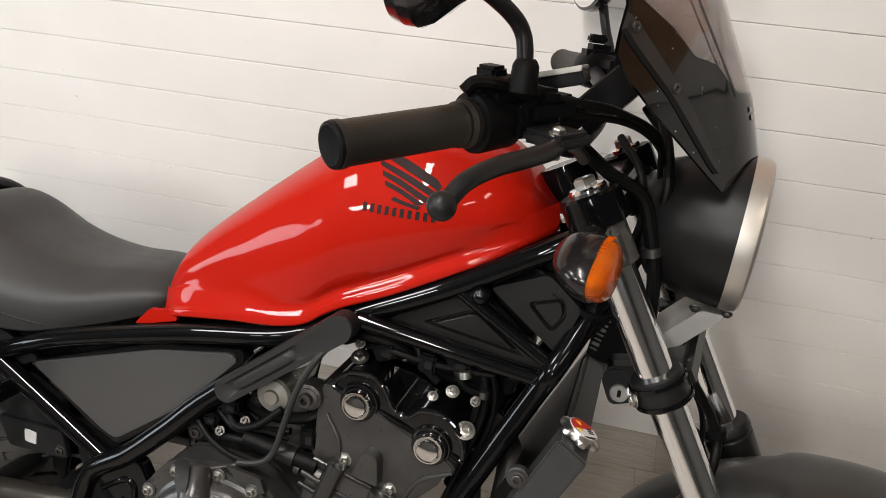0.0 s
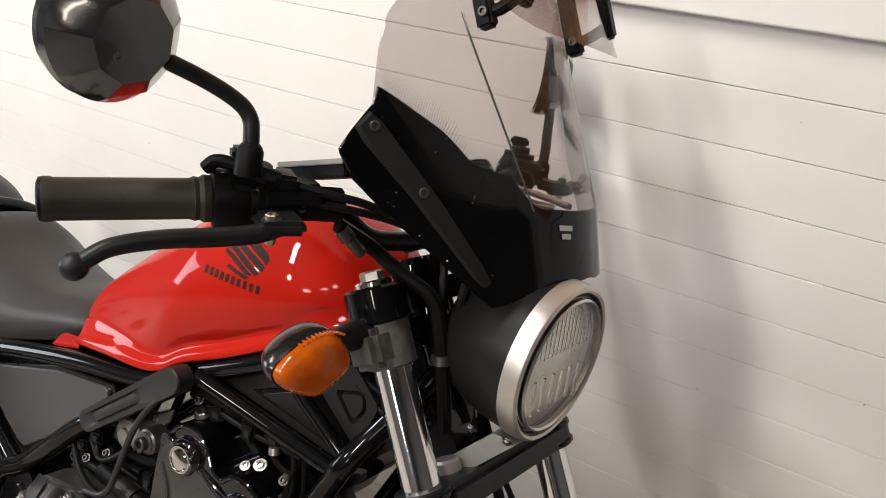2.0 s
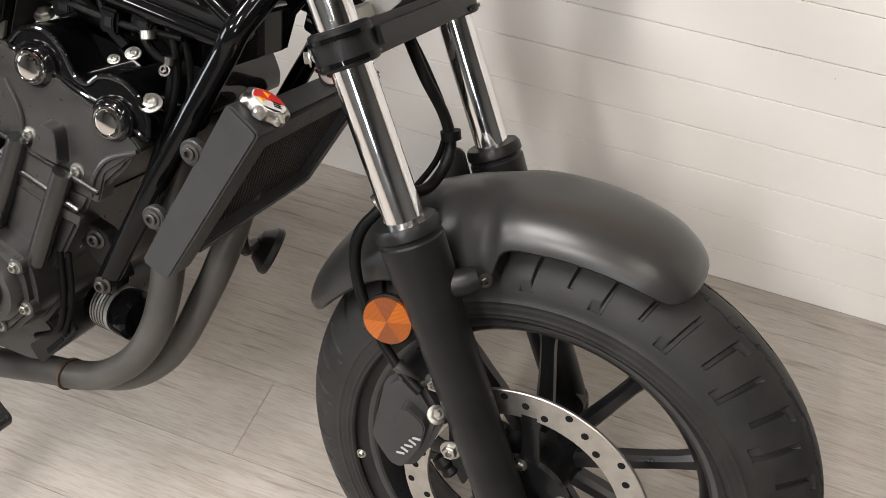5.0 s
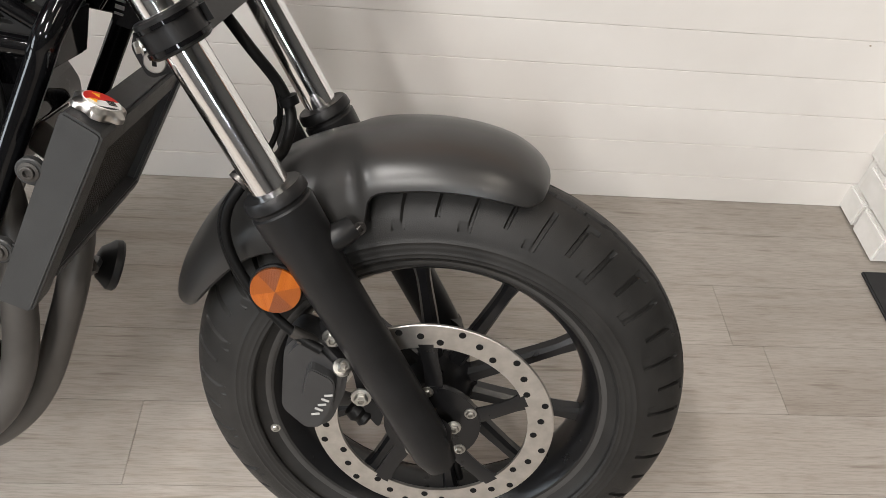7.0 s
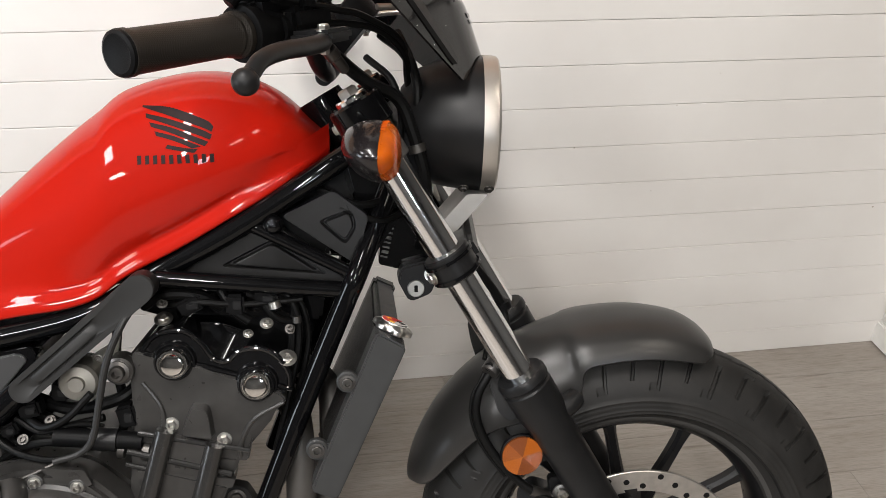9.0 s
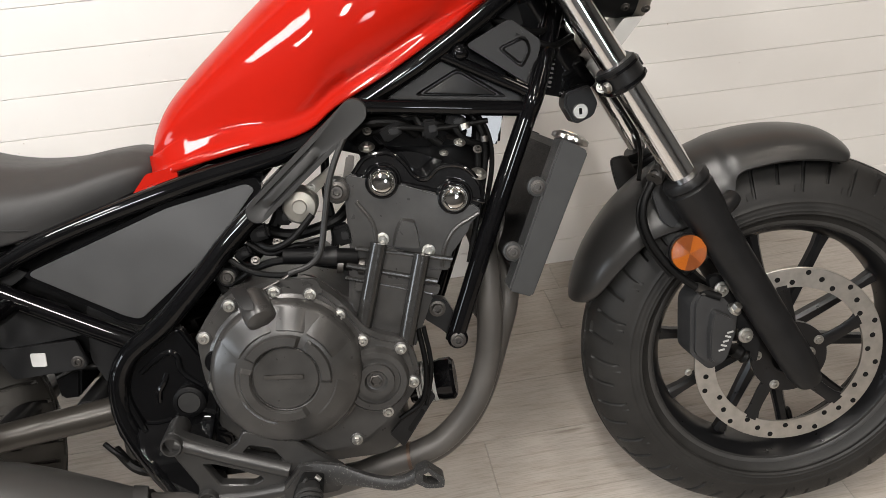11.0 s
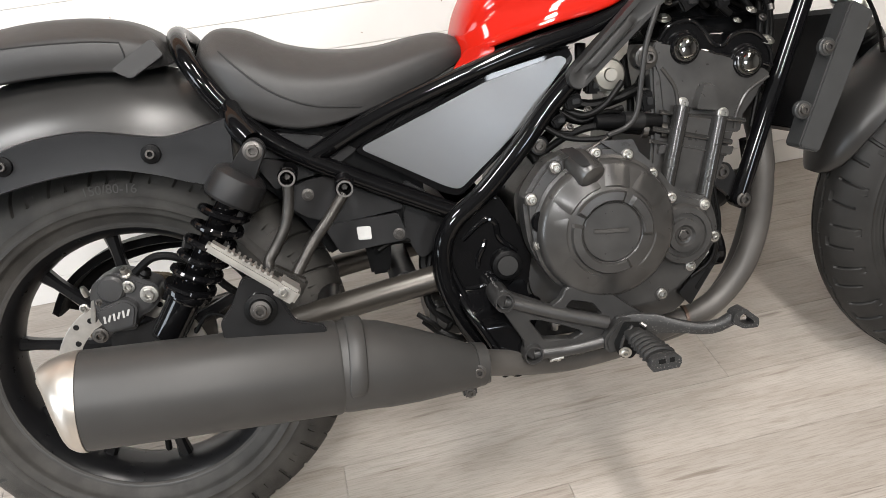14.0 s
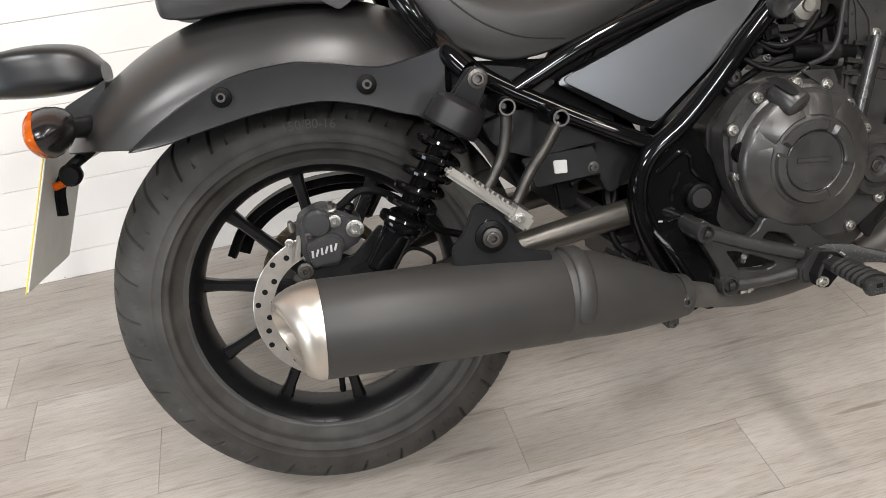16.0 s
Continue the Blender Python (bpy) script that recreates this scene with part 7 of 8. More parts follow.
for s in (-1, 1):
    bm = bmesh.new()
    rows = []
    for t in np.linspace(0, 1, 14):
        y0, z0 = -0.228 + 0.092 * t, 1.150 - 0.128 * t
        w = 0.0135 * (1 - 0.55 * t) * min(1, 0.45 + 5 * min(t, 1 - t) + 0.3)
        row = [screen_point(s * (y0 + k * w * 0.75), z0 + k * w * 0.75, o) for k, o in ((-1, 0.0), (-0.8, 0.0045), (0.8, 0.0045), (1, 0.0))]
        rows.append([V(p.x, p.y * (1 if s < 0 else 1), p.z) for p in row])
    rows = [[V(p.x, (-abs(p.y) if s < 0 else abs(p.y)), p.z) for p in r] for r in rows]
    grid_mesh(bm, rows, close_v=True, cap=True)
    strip = part("mount_strip", bm, M_MATT, windscreen, "matt black mounting strip")
    for y, z in ((-0.222, 1.146), (-0.190, 1.097)):
        p = screen_point(y, z, 0.004)
        bolt(strip, (p.x, -s * y if s > 0 else y, p.z), (0.75, 0.6 * s, 0.1), 0.0048, 0.003, M_DARKSTEEL, flange=False)
# small maker's mark: plain pale bars on the centre panel
for w, dz in ((0.020, 0.0), (0.014, -0.008)):
    bm = bmesh.new()
    rows = [[screen_point(y, 1.080 + dz + z, 0.0012) for z in (-0.0026, 0.0026)] for y in np.linspace(-0.045 - w / 2, -0.045 + w / 2, 5)]
    grid_mesh(bm, rows)
    part("mark_bar", bm, M_LABELGREY, windscreen, "plain pale printed bar")
# bend lines of the screen
for sgn in (-1, 1):
    bm = bmesh.new()
    line = [(0.119, 1.262), (0.115, 1.237), (0.105, 1.192), (0.094, 1.140), (0.084, 1.093)]
    tube(bm, [screen_point(y * sgn, z, 0.0004) for y, z in line], 0.0011, 6, 4)
    part("bend_line", bm, M_SMOKE, windscreen, "dark bend line")
# white dots that paint glints of ceiling spots on the painted base
rng = random.Random(21)
for k in range(22):
    y, z = -rng.uniform(0.10, 0.22), rng.uniform(1.03, 1.17)
    if along(LOW, -y) + 0.006 < z < along(HIGH, -y) - 0.006:
        bm = bmesh.new()
        p = screen_point(y, z, 0.0004)
        bmesh.ops.create_icosphere(bm, subdivisions=1, radius=rng.uniform(0.0003, 0.0007), matrix=Matrix.Translation(p))
        part("painted_glint", bm, M_WHITE, windscreen)
# clip-on deflector with two clamp arms
bm = bmesh.new()
rows_f, rows_b = [], []
for y in np.linspace(-0.150, 0.150, 40):
    k = abs(y) / 0.150
    lo = 1.258 + 0.022 * k**6 + 0.0
    zs = np.linspace(lo, 1.375 - 0.03 * k**4, 8)
    rows_f.append([V(along(SCREEN_XC, z) - 1.6 * y * y + 0.052 - 0.10 * (z - 1.26), y, z) for z in zs])
    rows_b.append([V(along(SCREEN_XC, z) - 1.6 * y * y + 0.0495 - 0.10 * (z - 1.26), y, z) for z in zs])
grid_mesh(bm, [f + b[::-1] for f, b in zip(rows_f, rows_b)], close_v=True, cap=True)
deflector = part("wind_deflector", bm, M_ACRYLIC, bike, "smoked clip-on deflector on clamp arms", sharp=60)
for y in (-0.105, 0.075):
    p = screen_point(y, 1.262)
    bm = bmesh.new()
    box(bm, p + V(0.0, 0, 0.022), (0.018, 0.016, 0.072), 0.003, Matrix.Rotation(radians(-27), 3, "Y"))
    cl = part("clamp", bm, M_PLASTIC, deflector, "black plastic screen clamp")
    bar("arm", [p + V(0.004, 0, 0.002), p + V(0.022, 0.004, 0.010), p + V(0.040, 0.004, 0.026)], 0.0065, M_PLASTIC, cl, "", 3, 10)
    bolt(cl, p + V(0.012, -0.008, 0.004), OUT, 0.005, 0.004, M_DARKSTEEL, flange=False)
    bm = bmesh.new()
    box(bm, p + V(0.036, 0, 0.045), (0.012, 0.018, 0.066), 0.003, Matrix.Rotation(radians(-27), 3, "Y"))
    part("arm_head", bm, M_PLASTIC, cl)
# stays behind the screen
bar("screen_stay", [(1.135, -0.06, 1.090), (1.190, -0.035, 1.092), (1.222, -0.02, 1.092)], 0.0038, M_ALU, bike, "bare metal screen stay", 2, 10)
bar("screen_stay", [(1.135, 0.06, 1.090), (1.190, 0.035, 1.092), (1.222, 0.02, 1.092)], 0.0038, M_ALU, bike, "bare metal screen stay", 2, 10)
meter = disc("meter", (1.090, 0.0, 1.075), (-0.75, 0, 0.66), [(-0.03, 0.020), (-0.028, 0.045), (0.0, 0.050), (0.010, 0.050), (0.012, 0.047), (0.010, 0.044)], M_PLASTIC, bike, "round black instrument", 36)
bm = bmesh.new()
prism(bm, rounded([(1.000, 1.080), (1.080, 1.104), (1.086, 1.090), (1.006, 1.066)], 0.005), -0.200, -0.140, 0.003)
res = part("fluid_reservoir", bm, M_PLASTIC, bike, "black brake fluid reservoir")
bm = bmesh.new()
prism(bm, rounded([(1.000, 1.083), (1.080, 1.107), (1.081, 1.102), (1.002, 1.078)], 0.002), -0.203, -0.137, 0.001)
part("reservoir_cap", bm, M_CAST, res, "metal reservoir lid with plain warning bars")

# cables from the handlebar round to the headstock
for pts, r, m, lab in (
    ([(1.062, -0.245, 1.077), (1.090, -0.220, 1.074), (1.118, -0.190, 1.069), (1.160, -0.130, 1.045), (1.170, -0.06, 1.00)], 0.0040, M_RUBBER, "black throttle cable"),
    ([(1.050, -0.250, 1.063), (1.066, -0.230, 1.062), (1.129, -0.170, 1.058), (1.165, -0.110, 1.030), (1.172, -0.05, 0.985)], 0.0040, M_RUBBER, "black throttle cable"),
    ([(0.992, -0.285, 1.074), (1.000, -0.281, 1.083), (1.014, -0.275, 1.084), (1.028, -0.267, 1.082)], 0.0064, M_PLASTIC, "black cable elbow"),
    ([(1.026, -0.268, 1.082), (1.044, -0.257, 1.0795), (1.063, -0.244, 1.077)], 0.0085, M_RUBBER, "black rubber cable sleeve"),
    ([(1.000, -0.286, 1.054), (1.008, -0.283, 1.064), (1.024, -0.274, 1.065), (1.036, -0.263, 1.064)], 0.0060, M_PLASTIC, "black cable elbow"),
    ([(1.034, -0.264, 1.064), (1.052, -0.248, 1.063)], 0.0055, M_DARKSTEEL, "dark cable ferrule"),
    ([(1.075, -0.185, 1.040), (1.095, -0.150, 1.020), (1.120, -0.130, 1.000), (1.155, -0.112, 0.980), (1.172, -0.106, 0.940), (1.185, -0.100, 0.890), (1.190, -0.085, 0.840)], 0.0078, M_RUBBER, "black brake hose"),
    ([(1.16, -0.04, 1.06), (1.175, -0.08, 1.02), (1.180, -0.095, 0.98), (1.172, -0.08, 0.93), (1.160, -0.05, 0.88)], 0.0060, M_RUBBER, "black wiring sheath"),
    ([(1.14, 0.02, 1.06), (1.170, -0.03, 1.03), (1.182, -0.06, 0.98), (1.165, -0.06, 0.90), (1.150, -0.04, 0.83)], 0.0050, M_RUBBER, "black wiring sheath"),
    ([(1.12, -0.05, 1.03), (1.15, -0.09, 1.00), (1.16, -0.09, 0.95), (1.15, -0.07, 0.90)], 0.0045, M_RUBBER, "black wiring sheath"),
    ([(1.16, -0.055, 0.86), (1.11, -0.09, 0.85), (1.07, -0.095, 0.865), (1.04, -0.08, 0.88)], 0.0050, M_RUBBER, "black wiring sheath"),
    ([(1.17, -0.06, 0.84), (1.13, -0.095, 0.83), (1.08, -0.10, 0.85)], 0.0045, M_RUBBER, "black wiring sheath"),
):
    bar("cable", pts, r, m, bike, lab, 6, 10)
disc("cable_ferrule", (1.010, -0.268, 1.088), (0.75, 0.6, -0.15), [(0, 0.0075), (0.030, 0.0075), (0.034, 0.0055)], M_DARKSTEEL, bike, "", 6)
disc("cable_ferrule", (1.055, -0.240, 1.0585), (0.8, 0.6, -0.1), [(0, 0.007), (0.016, 0.007), (0.018, 0.005)], M_DARKSTEEL, bike, "", 6)
bm = bmesh.new()
box(bm, (1.048, -0.240, 1.078), (0.046, 0.022, 0.015), 0.004, Matrix.Rotation(radians(-38), 3, "Z"))
part("cable_adjuster", bm, M_PLASTIC, bike)
disc("hose_fitting", (1.078, -0.182, 1.036), (0.5, 0.55, -0.65), [(0, 0.0085), (0.012, 0.0085), (0.014, 0.0065), (0.030, 0.0065), (0.034, 0.0055)], M_DARKSTEEL, bike, "", 12)
disc("hose_clip", (1.176, -0.104, 0.925), (0.25, 0, -0.95), [(0, 0.0078), (0, 0.0115), (0.010, 0.0115), (0.010, 0.0078)], M_DARKSTEEL, bike)

# -- front brake, reflector, hose --
fork_out = -0.118
CALF = [(1.309, 0.438), (1.326, 0.457), (1.352, 0.447), (1.382, 0.414), (1.378, 0.380), (1.363, 0.338), (1.336, 0.326), (1.306, 0.356)]
M_CAL = simple("grey_black_caliper_paint", (0.022, 0.022, 0.0225), 0.36, grain=0.15, vary=0.15)
calf = plate("front_caliper", CALF, -0.068, -0.128, M_CAL, bike, 0.006, 0.010, "dark grey brake caliper")
plate("caliper_face", [(1.338, 0.430), (1.370, 0.412), (1.368, 0.375), (1.352, 0.338), (1.330, 0.343), (1.330, 0.390)], -0.125, -0.140, M_CAL, calf, 0.005, 0.010, "", 0.92)
M_MARK = simple("pale_print", (0.30, 0.30, 0.29), 0.5)
for k in range(5):
    bm = bmesh.new()
    box(bm, V(1.3475, -0.1412, 0.364) + V(0.0035, 0, 0.0066) * k, (0.0095, 0.0012, 0.0028), 0.0003, Matrix.Rotation(radians(20 if k % 2 else -8), 3, "Y"))
    part("mark_bar", bm, M_MARK, calf)
plate("caliper_bracket", [(1.345, 0.468), (1.372, 0.470), (1.405, 0.430), (1.428, 0.360), (1.420, 0.318), (1.398, 0.345), (1.385, 0.400), (1.350, 0.440)], -0.092, -0.106, M_MATT, calf, 0.002, 0.008)
bolt(calf, (1.362, -0.112, 0.449), OUT, 0.0085, 0.009)
bolt(calf, (1.374, -0.128, 0.420), (0.3, -0.6, 0.7), 0.0075, 0.012)
bolt(calf, (1.397, -0.116, 0.372), OUT, 0.0085, 0.009)
disc("slide_pin", (1.385, -0.100, 0.345), (0.75, -0.1, -0.6), [(0, 0.011), (0.010, 0.013), (0.016, 0.010), (0.022, 0.012), (0.026, 0.008)], M_RUBBER, calf)
disc("bleed_nipple", (1.330, -0.120, 0.446), (-0.2, -0.7, 0.7), [(0, 0.005), (0.010, 0.005), (0.012, 0.003)], M_DARKSTEEL, calf, "", 10)
bolt(calf, (1.300, -0.128, 0.330), OUT, 0.004, 0.004)
refl = disc("side_reflector", (1.303, -0.126, 0.519), (0.02, -1, 0.02), [(0, 0.027), (0.004, 0.0285), (0.008, 0.0285), (0.009, 0.027)], M_PLASTIC, bike, "round amber side reflector", 40)


def cube_corner_amber(name, turn, tone):
    """Moulded amber with a fine slanted lattice pressed behind it."""
    n = Nodes(name)
    w = n.add("TexWave", Scale=330.0, Distortion=0.0)
    m = n.add("Mapping")
    m.inputs["Rotation"].default_value = (0, turn, 0)
    n.link(n.t.nodes.new("ShaderNodeTexCoord").outputs["Object"], m.inputs["Vector"])
    n.link(m.outputs["Vector"], w.inputs["Vector"])
    n.set(Base_Color=n.ramp(w.outputs["Fac"], [(0.2, (0.42 * tone, 0.095 * tone, 0.005)), (0.8, (0.62 * tone, 0.17 * tone, 0.009))]), Roughness=0.16)
    n.bump(w.outputs["Fac"], 0.3, 0.0006)
    return n.m


REFR = [cube_corner_amber("amber_reflector", radians(60 * k), (0.55, 0.26, 0.40)[k]) for k in range(3)]
for k in range(6):
    a0 = 2 * math.pi * k / 6 + 0.25
    bm = bmesh.new()
    c = V(1.303, -0.1385, 0.519)
    pts = [c + V(0, -0.0015, 0)] + [c + V(0.0265 * math.cos(a), 0.0005, 0.0265 * math.sin(a)) for a in np.linspace(a0, a0 + 2 * math.pi / 6, 7)]
    low = [p + V(0, 0.005, 0) for p in pts]
    grid_mesh(bm, [pts, low], close_v=True, cap=True)
    part("facet", bm, REFR[k % 3], refl)
plate("reflector_bracket", [(1.300, 0.540), (1.330, 0.545), (1.345, 0.505), (1.315, 0.498)], -0.118, -0.124, M_MATT, bike, 0.001, 0.006)
bar("brake_hose", [(1.235, -0.02, 0.775), (1.262, -0.03, 0.745), (1.290, -0.02, 0.705), (1.302, -0.02, 0.670), (1.296, -0.05, 0.640), (1.280, -0.090, 0.640), (1.262, -0.120, 0.638)], 0.0062, M_RUBBER, bike, "black front brake hose", 6, 12)
bar("wheel_sensor_wire", [(1.225, 0.01, 0.775), (1.255, 0.015, 0.735), (1.280, 0.015, 0.695), (1.285, 0.00, 0.655), (1.270, -0.03, 0.615)], 0.0036, M_RUBBER, bike, "thin black sensor wire", 6, 8)
bar("brake_hose", [(1.274, -0.098, 0.640), (1.264, -0.105, 0.622), (1.250, -0.108, 0.597), (1.247, -0.109, 0.566), (1.260, -0.112, 0.528), (1.291, -0.118, 0.485), (1.325, -0.124, 0.456), (1.352, -0.130, 0.443)], 0.0058, M_RUBBER, bike, "black front brake hose", 6, 12)
bar("wheel_sensor_wire", [(1.266, -0.094, 0.636), (1.256, -0.101, 0.616), (1.243, -0.104, 0.592), (1.241, -0.105, 0.562), (1.255, -0.108, 0.522), (1.284, -0.114, 0.480)], 0.0030, M_RUBBER, bike, "thin black sensor wire", 6, 8)
disc("hose_crimp", (1.318, -0.1235, 0.462), (0.75, 0.1, -0.45), [(0, 0.0075), (0.026, 0.0078), (0.030, 0.006)], M_DARKSTEEL, bike, "", 14)
disc("hose_clip", (1.268, -0.112, 0.634), (0.5, 0.4, 0.5), [(-0.008, 0.009), (-0.008, 0.012), (0.008, 0.012), (0.008, 0.009)], M_DARKSTEEL, bike)
disc("hose_clip", (1.299, -0.02, 0.690), (0.3, 0, -0.9), [(-0.005, 0.006), (-0.005, 0.011), (0.005, 0.011), (0.005, 0.006)], M_PLASTIC, bike)
for y in (-1, 1):
    bm = bmesh.new()
    tube(bm, [(1.345, 0.112 * y, 0.575), (1.366, 0.108 * y, 0.585), (1.378, 0.100 * y, 0.592)], 0.0165, 14, 4, 0.0125)
    steered(part("fender_mount", bm, M_MATT, bike, "black fork lug for the mudguard"))
    bolt(bike, (1.386, 0.104 * y, 0.582), (0.5, y, 0.1), 0.0055, 0.005, M_DARKSTEEL)
    plate("fender_stay", [(1.262, 0.636), (1.290, 0.640), (1.318, 0.585), (1.300, 0.545), (1.280, 0.560), (1.268, 0.600)], 0.086 * y, 0.094 * y, M_CAL, bike, 0.002, 0.010)
    bm = bmesh.new()
    c = leg_point(0.375 + 0.385, 0.118 * y)
    lathe(bm, V(1.480, 0.100 * y, 0.318), (0, y, 0), [(0, 0.026), (0.026, 0.026), (0.032, 0.021)], 28)
    steered(part("axle_lug", bm, M_MATT, bike))
disc("axle_bolt", (1.478, -0.131, 0.318), OUT, [(0, 0.0175), (0.003, 0.0175), (0.0035, 0.0135), (0.012, 0.013), (0.0135, 0.011), (0.0135, 0.006), (0.006, 0.005)], M_STEEL, bike, "bright front axle bolt", 6)
bolt(bike, (1.510, -0.100, 0.322), OUT, 0.0065, 0.007)
bm = bmesh.new()
ring(bm, V(FRONT[0], -0.070, FRONT[2]), (0, 1, 0), [(-0.0015, 0.030), (-0.0015, 0.0415), (0.0015, 0.0415), (0.0015, 0.030)], 48)
tone = part("sensor_ring", bm, M_DARKSTEEL, front_wheel, "slotted wheel speed ring")
# ring slots are near-black bars that paint the shade of openings
for k in range(24):
    a = 2 * math.pi * k / 24
    bm = bmesh.new()
    box(bm, (FRONT[0] + 0.0365 * math.cos(a), -0.0722, FRONT[2] + 0.0365 * math.sin(a)), (0.006, 0.0012, 0.0035), 0, Matrix.Rotation(-a, 3, "Y"))
    part("slot", bm, M_HOLE_SHADE, tone)
for k in range(5):
    a = 0.5 + 2 * math.pi * k / 5
    bolt(front_wheel, (FRONT[0] + 0.052 * math.cos(a), -0.082, FRONT[2] + 0.052 * math.sin(a)), OUT, 0.0055, 0.005)
for k in range(2):
    bm = bmesh.new()
    a = radians(-75) if k == 0 else radians(-93)
    c = V(*(FRONT if k == 0 else REAR)) + V(math.cos(a), 0, math.sin(a)) * 0.182
    lathe(bm, c, (-math.cos(a), 0, -math.sin(a)), [(0, 0.0045), (0.004, 0.0055), (0.016, 0.0050), (0.026, 0.0055), (0.034, 0.004)], 12)
    part("valve", bm, M_RUBBER, front_wheel if k == 0 else rear_wheel, "black tyre valve")
horn = disc("horn", (1.016, 0.108, 0.405), (0.85, 0.35, -0.35), [(0, 0.012), (0.004, 0.022), (0.012, 0.028), (0.020, 0.035), (0.028, 0.036), (0.031, 0.034), (0.029, 0.026), (0.027, 0.010)], M_MATT, bike, "round black horn")
bar("horn_bracket", [(1.018, 0.105, 0.406), (1.034, 0.062, 0.428), (1.046, 0.020, 0.446), (1.040, 0.010, 0.500)], 0.009, M_MATT, horn, "", 3, 8)

# -- rear: fender panel, tail, plate, caliper, chain --
FP_TOP = [(-0.214, 0.606), (-0.172, 0.633), (-0.120, 0.660), (-0.060, 0.680), (0.010, 0.685), (0.056, 0.678), (0.100, 0.667), (0.133, 0.662), (0.180, 0.669), (0.216, 0.677)]
FP_BOT = [(-0.210, 0.602), (-0.166, 0.605), (-0.117, 0.614), (-0.050, 0.625), (0.010, 0.629), (0.056, 0.626), (0.110, 0.610), (0.138, 0.598), (0.175, 0.584), (0.205, 0.560)]


def strip_panel(top, bot, y_of, thick, n=6):
    t, b = spline(top, n), spline(bot, n)
    bm = bmesh.new()
    rows = []
    for (x0, z0), (x1, z1) in zip(t, b):
        y = y_of(x0)
        rows.append([V(x0, y + thick, z0), V(x0, y, z0 - 0.002), V((x0 + x1) / 2, y - 0.0015 * np.sign(-y) * -1, (z0 + z1) / 2), V(x1, y, z1 + 0.002), V(x1, y + thick, z1)])
    grid_mesh(bm, rows, close_v=True, cap=True)
    return bm


for s in (-1, 1):
    fp = part("fender_side_panel", strip_panel(FP_TOP, FP_BOT, lambda x: 0.156 * s, -0.010 * s), M_PANEL := simple("satin_black_panel", (0.011, 0.0114, 0.0125), 0.34, metal=0.2, grain=0.04), bike, "satin black mudguard side panel", sharp=50)
    for x, z in ((-0.083, 0.655), (0.106, 0.642)):
        disc("washer", (x, 0.154 * s, z), (0, s, 0), [(0, 0.0135), (0.005, 0.0130), (0.006, 0.011)], M_PLASTIC, fp)
        socket(fp, (x, 0.158 * s, z), (0, s, 0), 0.0065, 0.006, M_DARKSTEEL)
TAIL = [(-0.40, [(0.0, 0.752), (0.020, 0.752), (0.044, 0.746), (0.050, 0.722), (0.046, 0.700), (0.0, 0.692)]), (-0.36, [(0.0, 0.757), (0.024, 0.757), (0.052, 0.750), (0.058, 0.722), (0.052, 0.694), (0.0, 0.687)]),
        (-0.315, [(0.0, 0.757), (0.024, 0.756), (0.052, 0.748), (0.058, 0.722), (0.052, 0.692), (0.0, 0.685)]), (-0.275, [(0.0, 0.747), (0.020, 0.746), (0.042, 0.738), (0.048, 0.716), (0.044, 0.694), (0.0, 0.689)]), (-0.250, [(0.0, 0.722), (0.014, 0.721), (0.028, 0.716), (0.032, 0.708), (0.028, 0.698), (0.0, 0.694)])]
tail = part("tail_light", half_loft(TAIL, 5, 4), M_PANEL, bike, "black tail light housing with red lens")
bm = half_loft([(x - 0.032, [(y * 0.98, 0.722 + (z - 0.722) * 0.96) for y, z in prof]) for x, prof in TAIL[:1]] + [(-0.402, [(y, z) for y, z in TAIL[0][1]])], 3, 4)
part("red_lens", bm, M_REDLENS, tail)
plate("tail_arm", [(-0.246, 0.700), (-0.262, 0.690), (-0.312, 0.668), (-0.318, 0.630), (-0.300, 0.590), (-0.270, 0.610)], -0.038, 0.038, M_PANEL, bike, 0.004, 0.008, "black tail bracket")
signal((-0.312, -0.150, 0.643), (-0.270, -0.060, 0.640), False, "amber rear turn signal in a black housing", (-0.98, -0.1, -0.12))
signal((-0.312, 0.150, 0.643), (-0.270, 0.060, 0.640), False, "amber rear turn signal in a black housing", (-0.98, 0.1, -0.12))
bm = bmesh.new()
box(bm, (-0.3695, 0.0, 0.521), (0.0025, 0.200, 0.194), 0.0008, Matrix.Rotation(radians(22), 3, "Y"))
npl = part("number_plate", bm, M_PLATEBACK := simple("pale_plate_back", (0.62, 0.62, 0.58), 0.4, vary=0.05), bike, "pale number plate seen from behind")
bm = bmesh.new()
box(bm, (-0.3720, 0.0, 0.520), (0.0016, 0.201, 0.195), 0.0004, Matrix.Rotation(radians(22), 3, "Y"))
part("yellow_face", bm, simple("yellow_reflective_sheet", (0.70, 0.55, 0.04), 0.35), npl, "yellow reflective plate face")
bar("plate_bracket", [(-0.300, -0.03, 0.600), (-0.325, -0.035, 0.585), (-0.345, -0.036, 0.560), (-0.352, -0.036, 0.520)], 0.008, M_PLASTIC, npl, "", 3, 10)
disc("plate_rubber", (-0.318, -0.055, 0.578), OUT, [(0, 0.015), (0.010, 0.016), (0.016, 0.012)], M_RUBBER, npl)
disc("plate_screw", (-0.345, -0.060, 0.565), (1, 0, 0.2), [(0, 0.006), (0.014, 0.005), (0.016, 0.003)], M_AMBER, npl)
bolt(bike, (-0.128, -0.07, 0.768), (-0.5, -0.4, 0.75), 0.007, 0.012, M_DARKSTEEL)

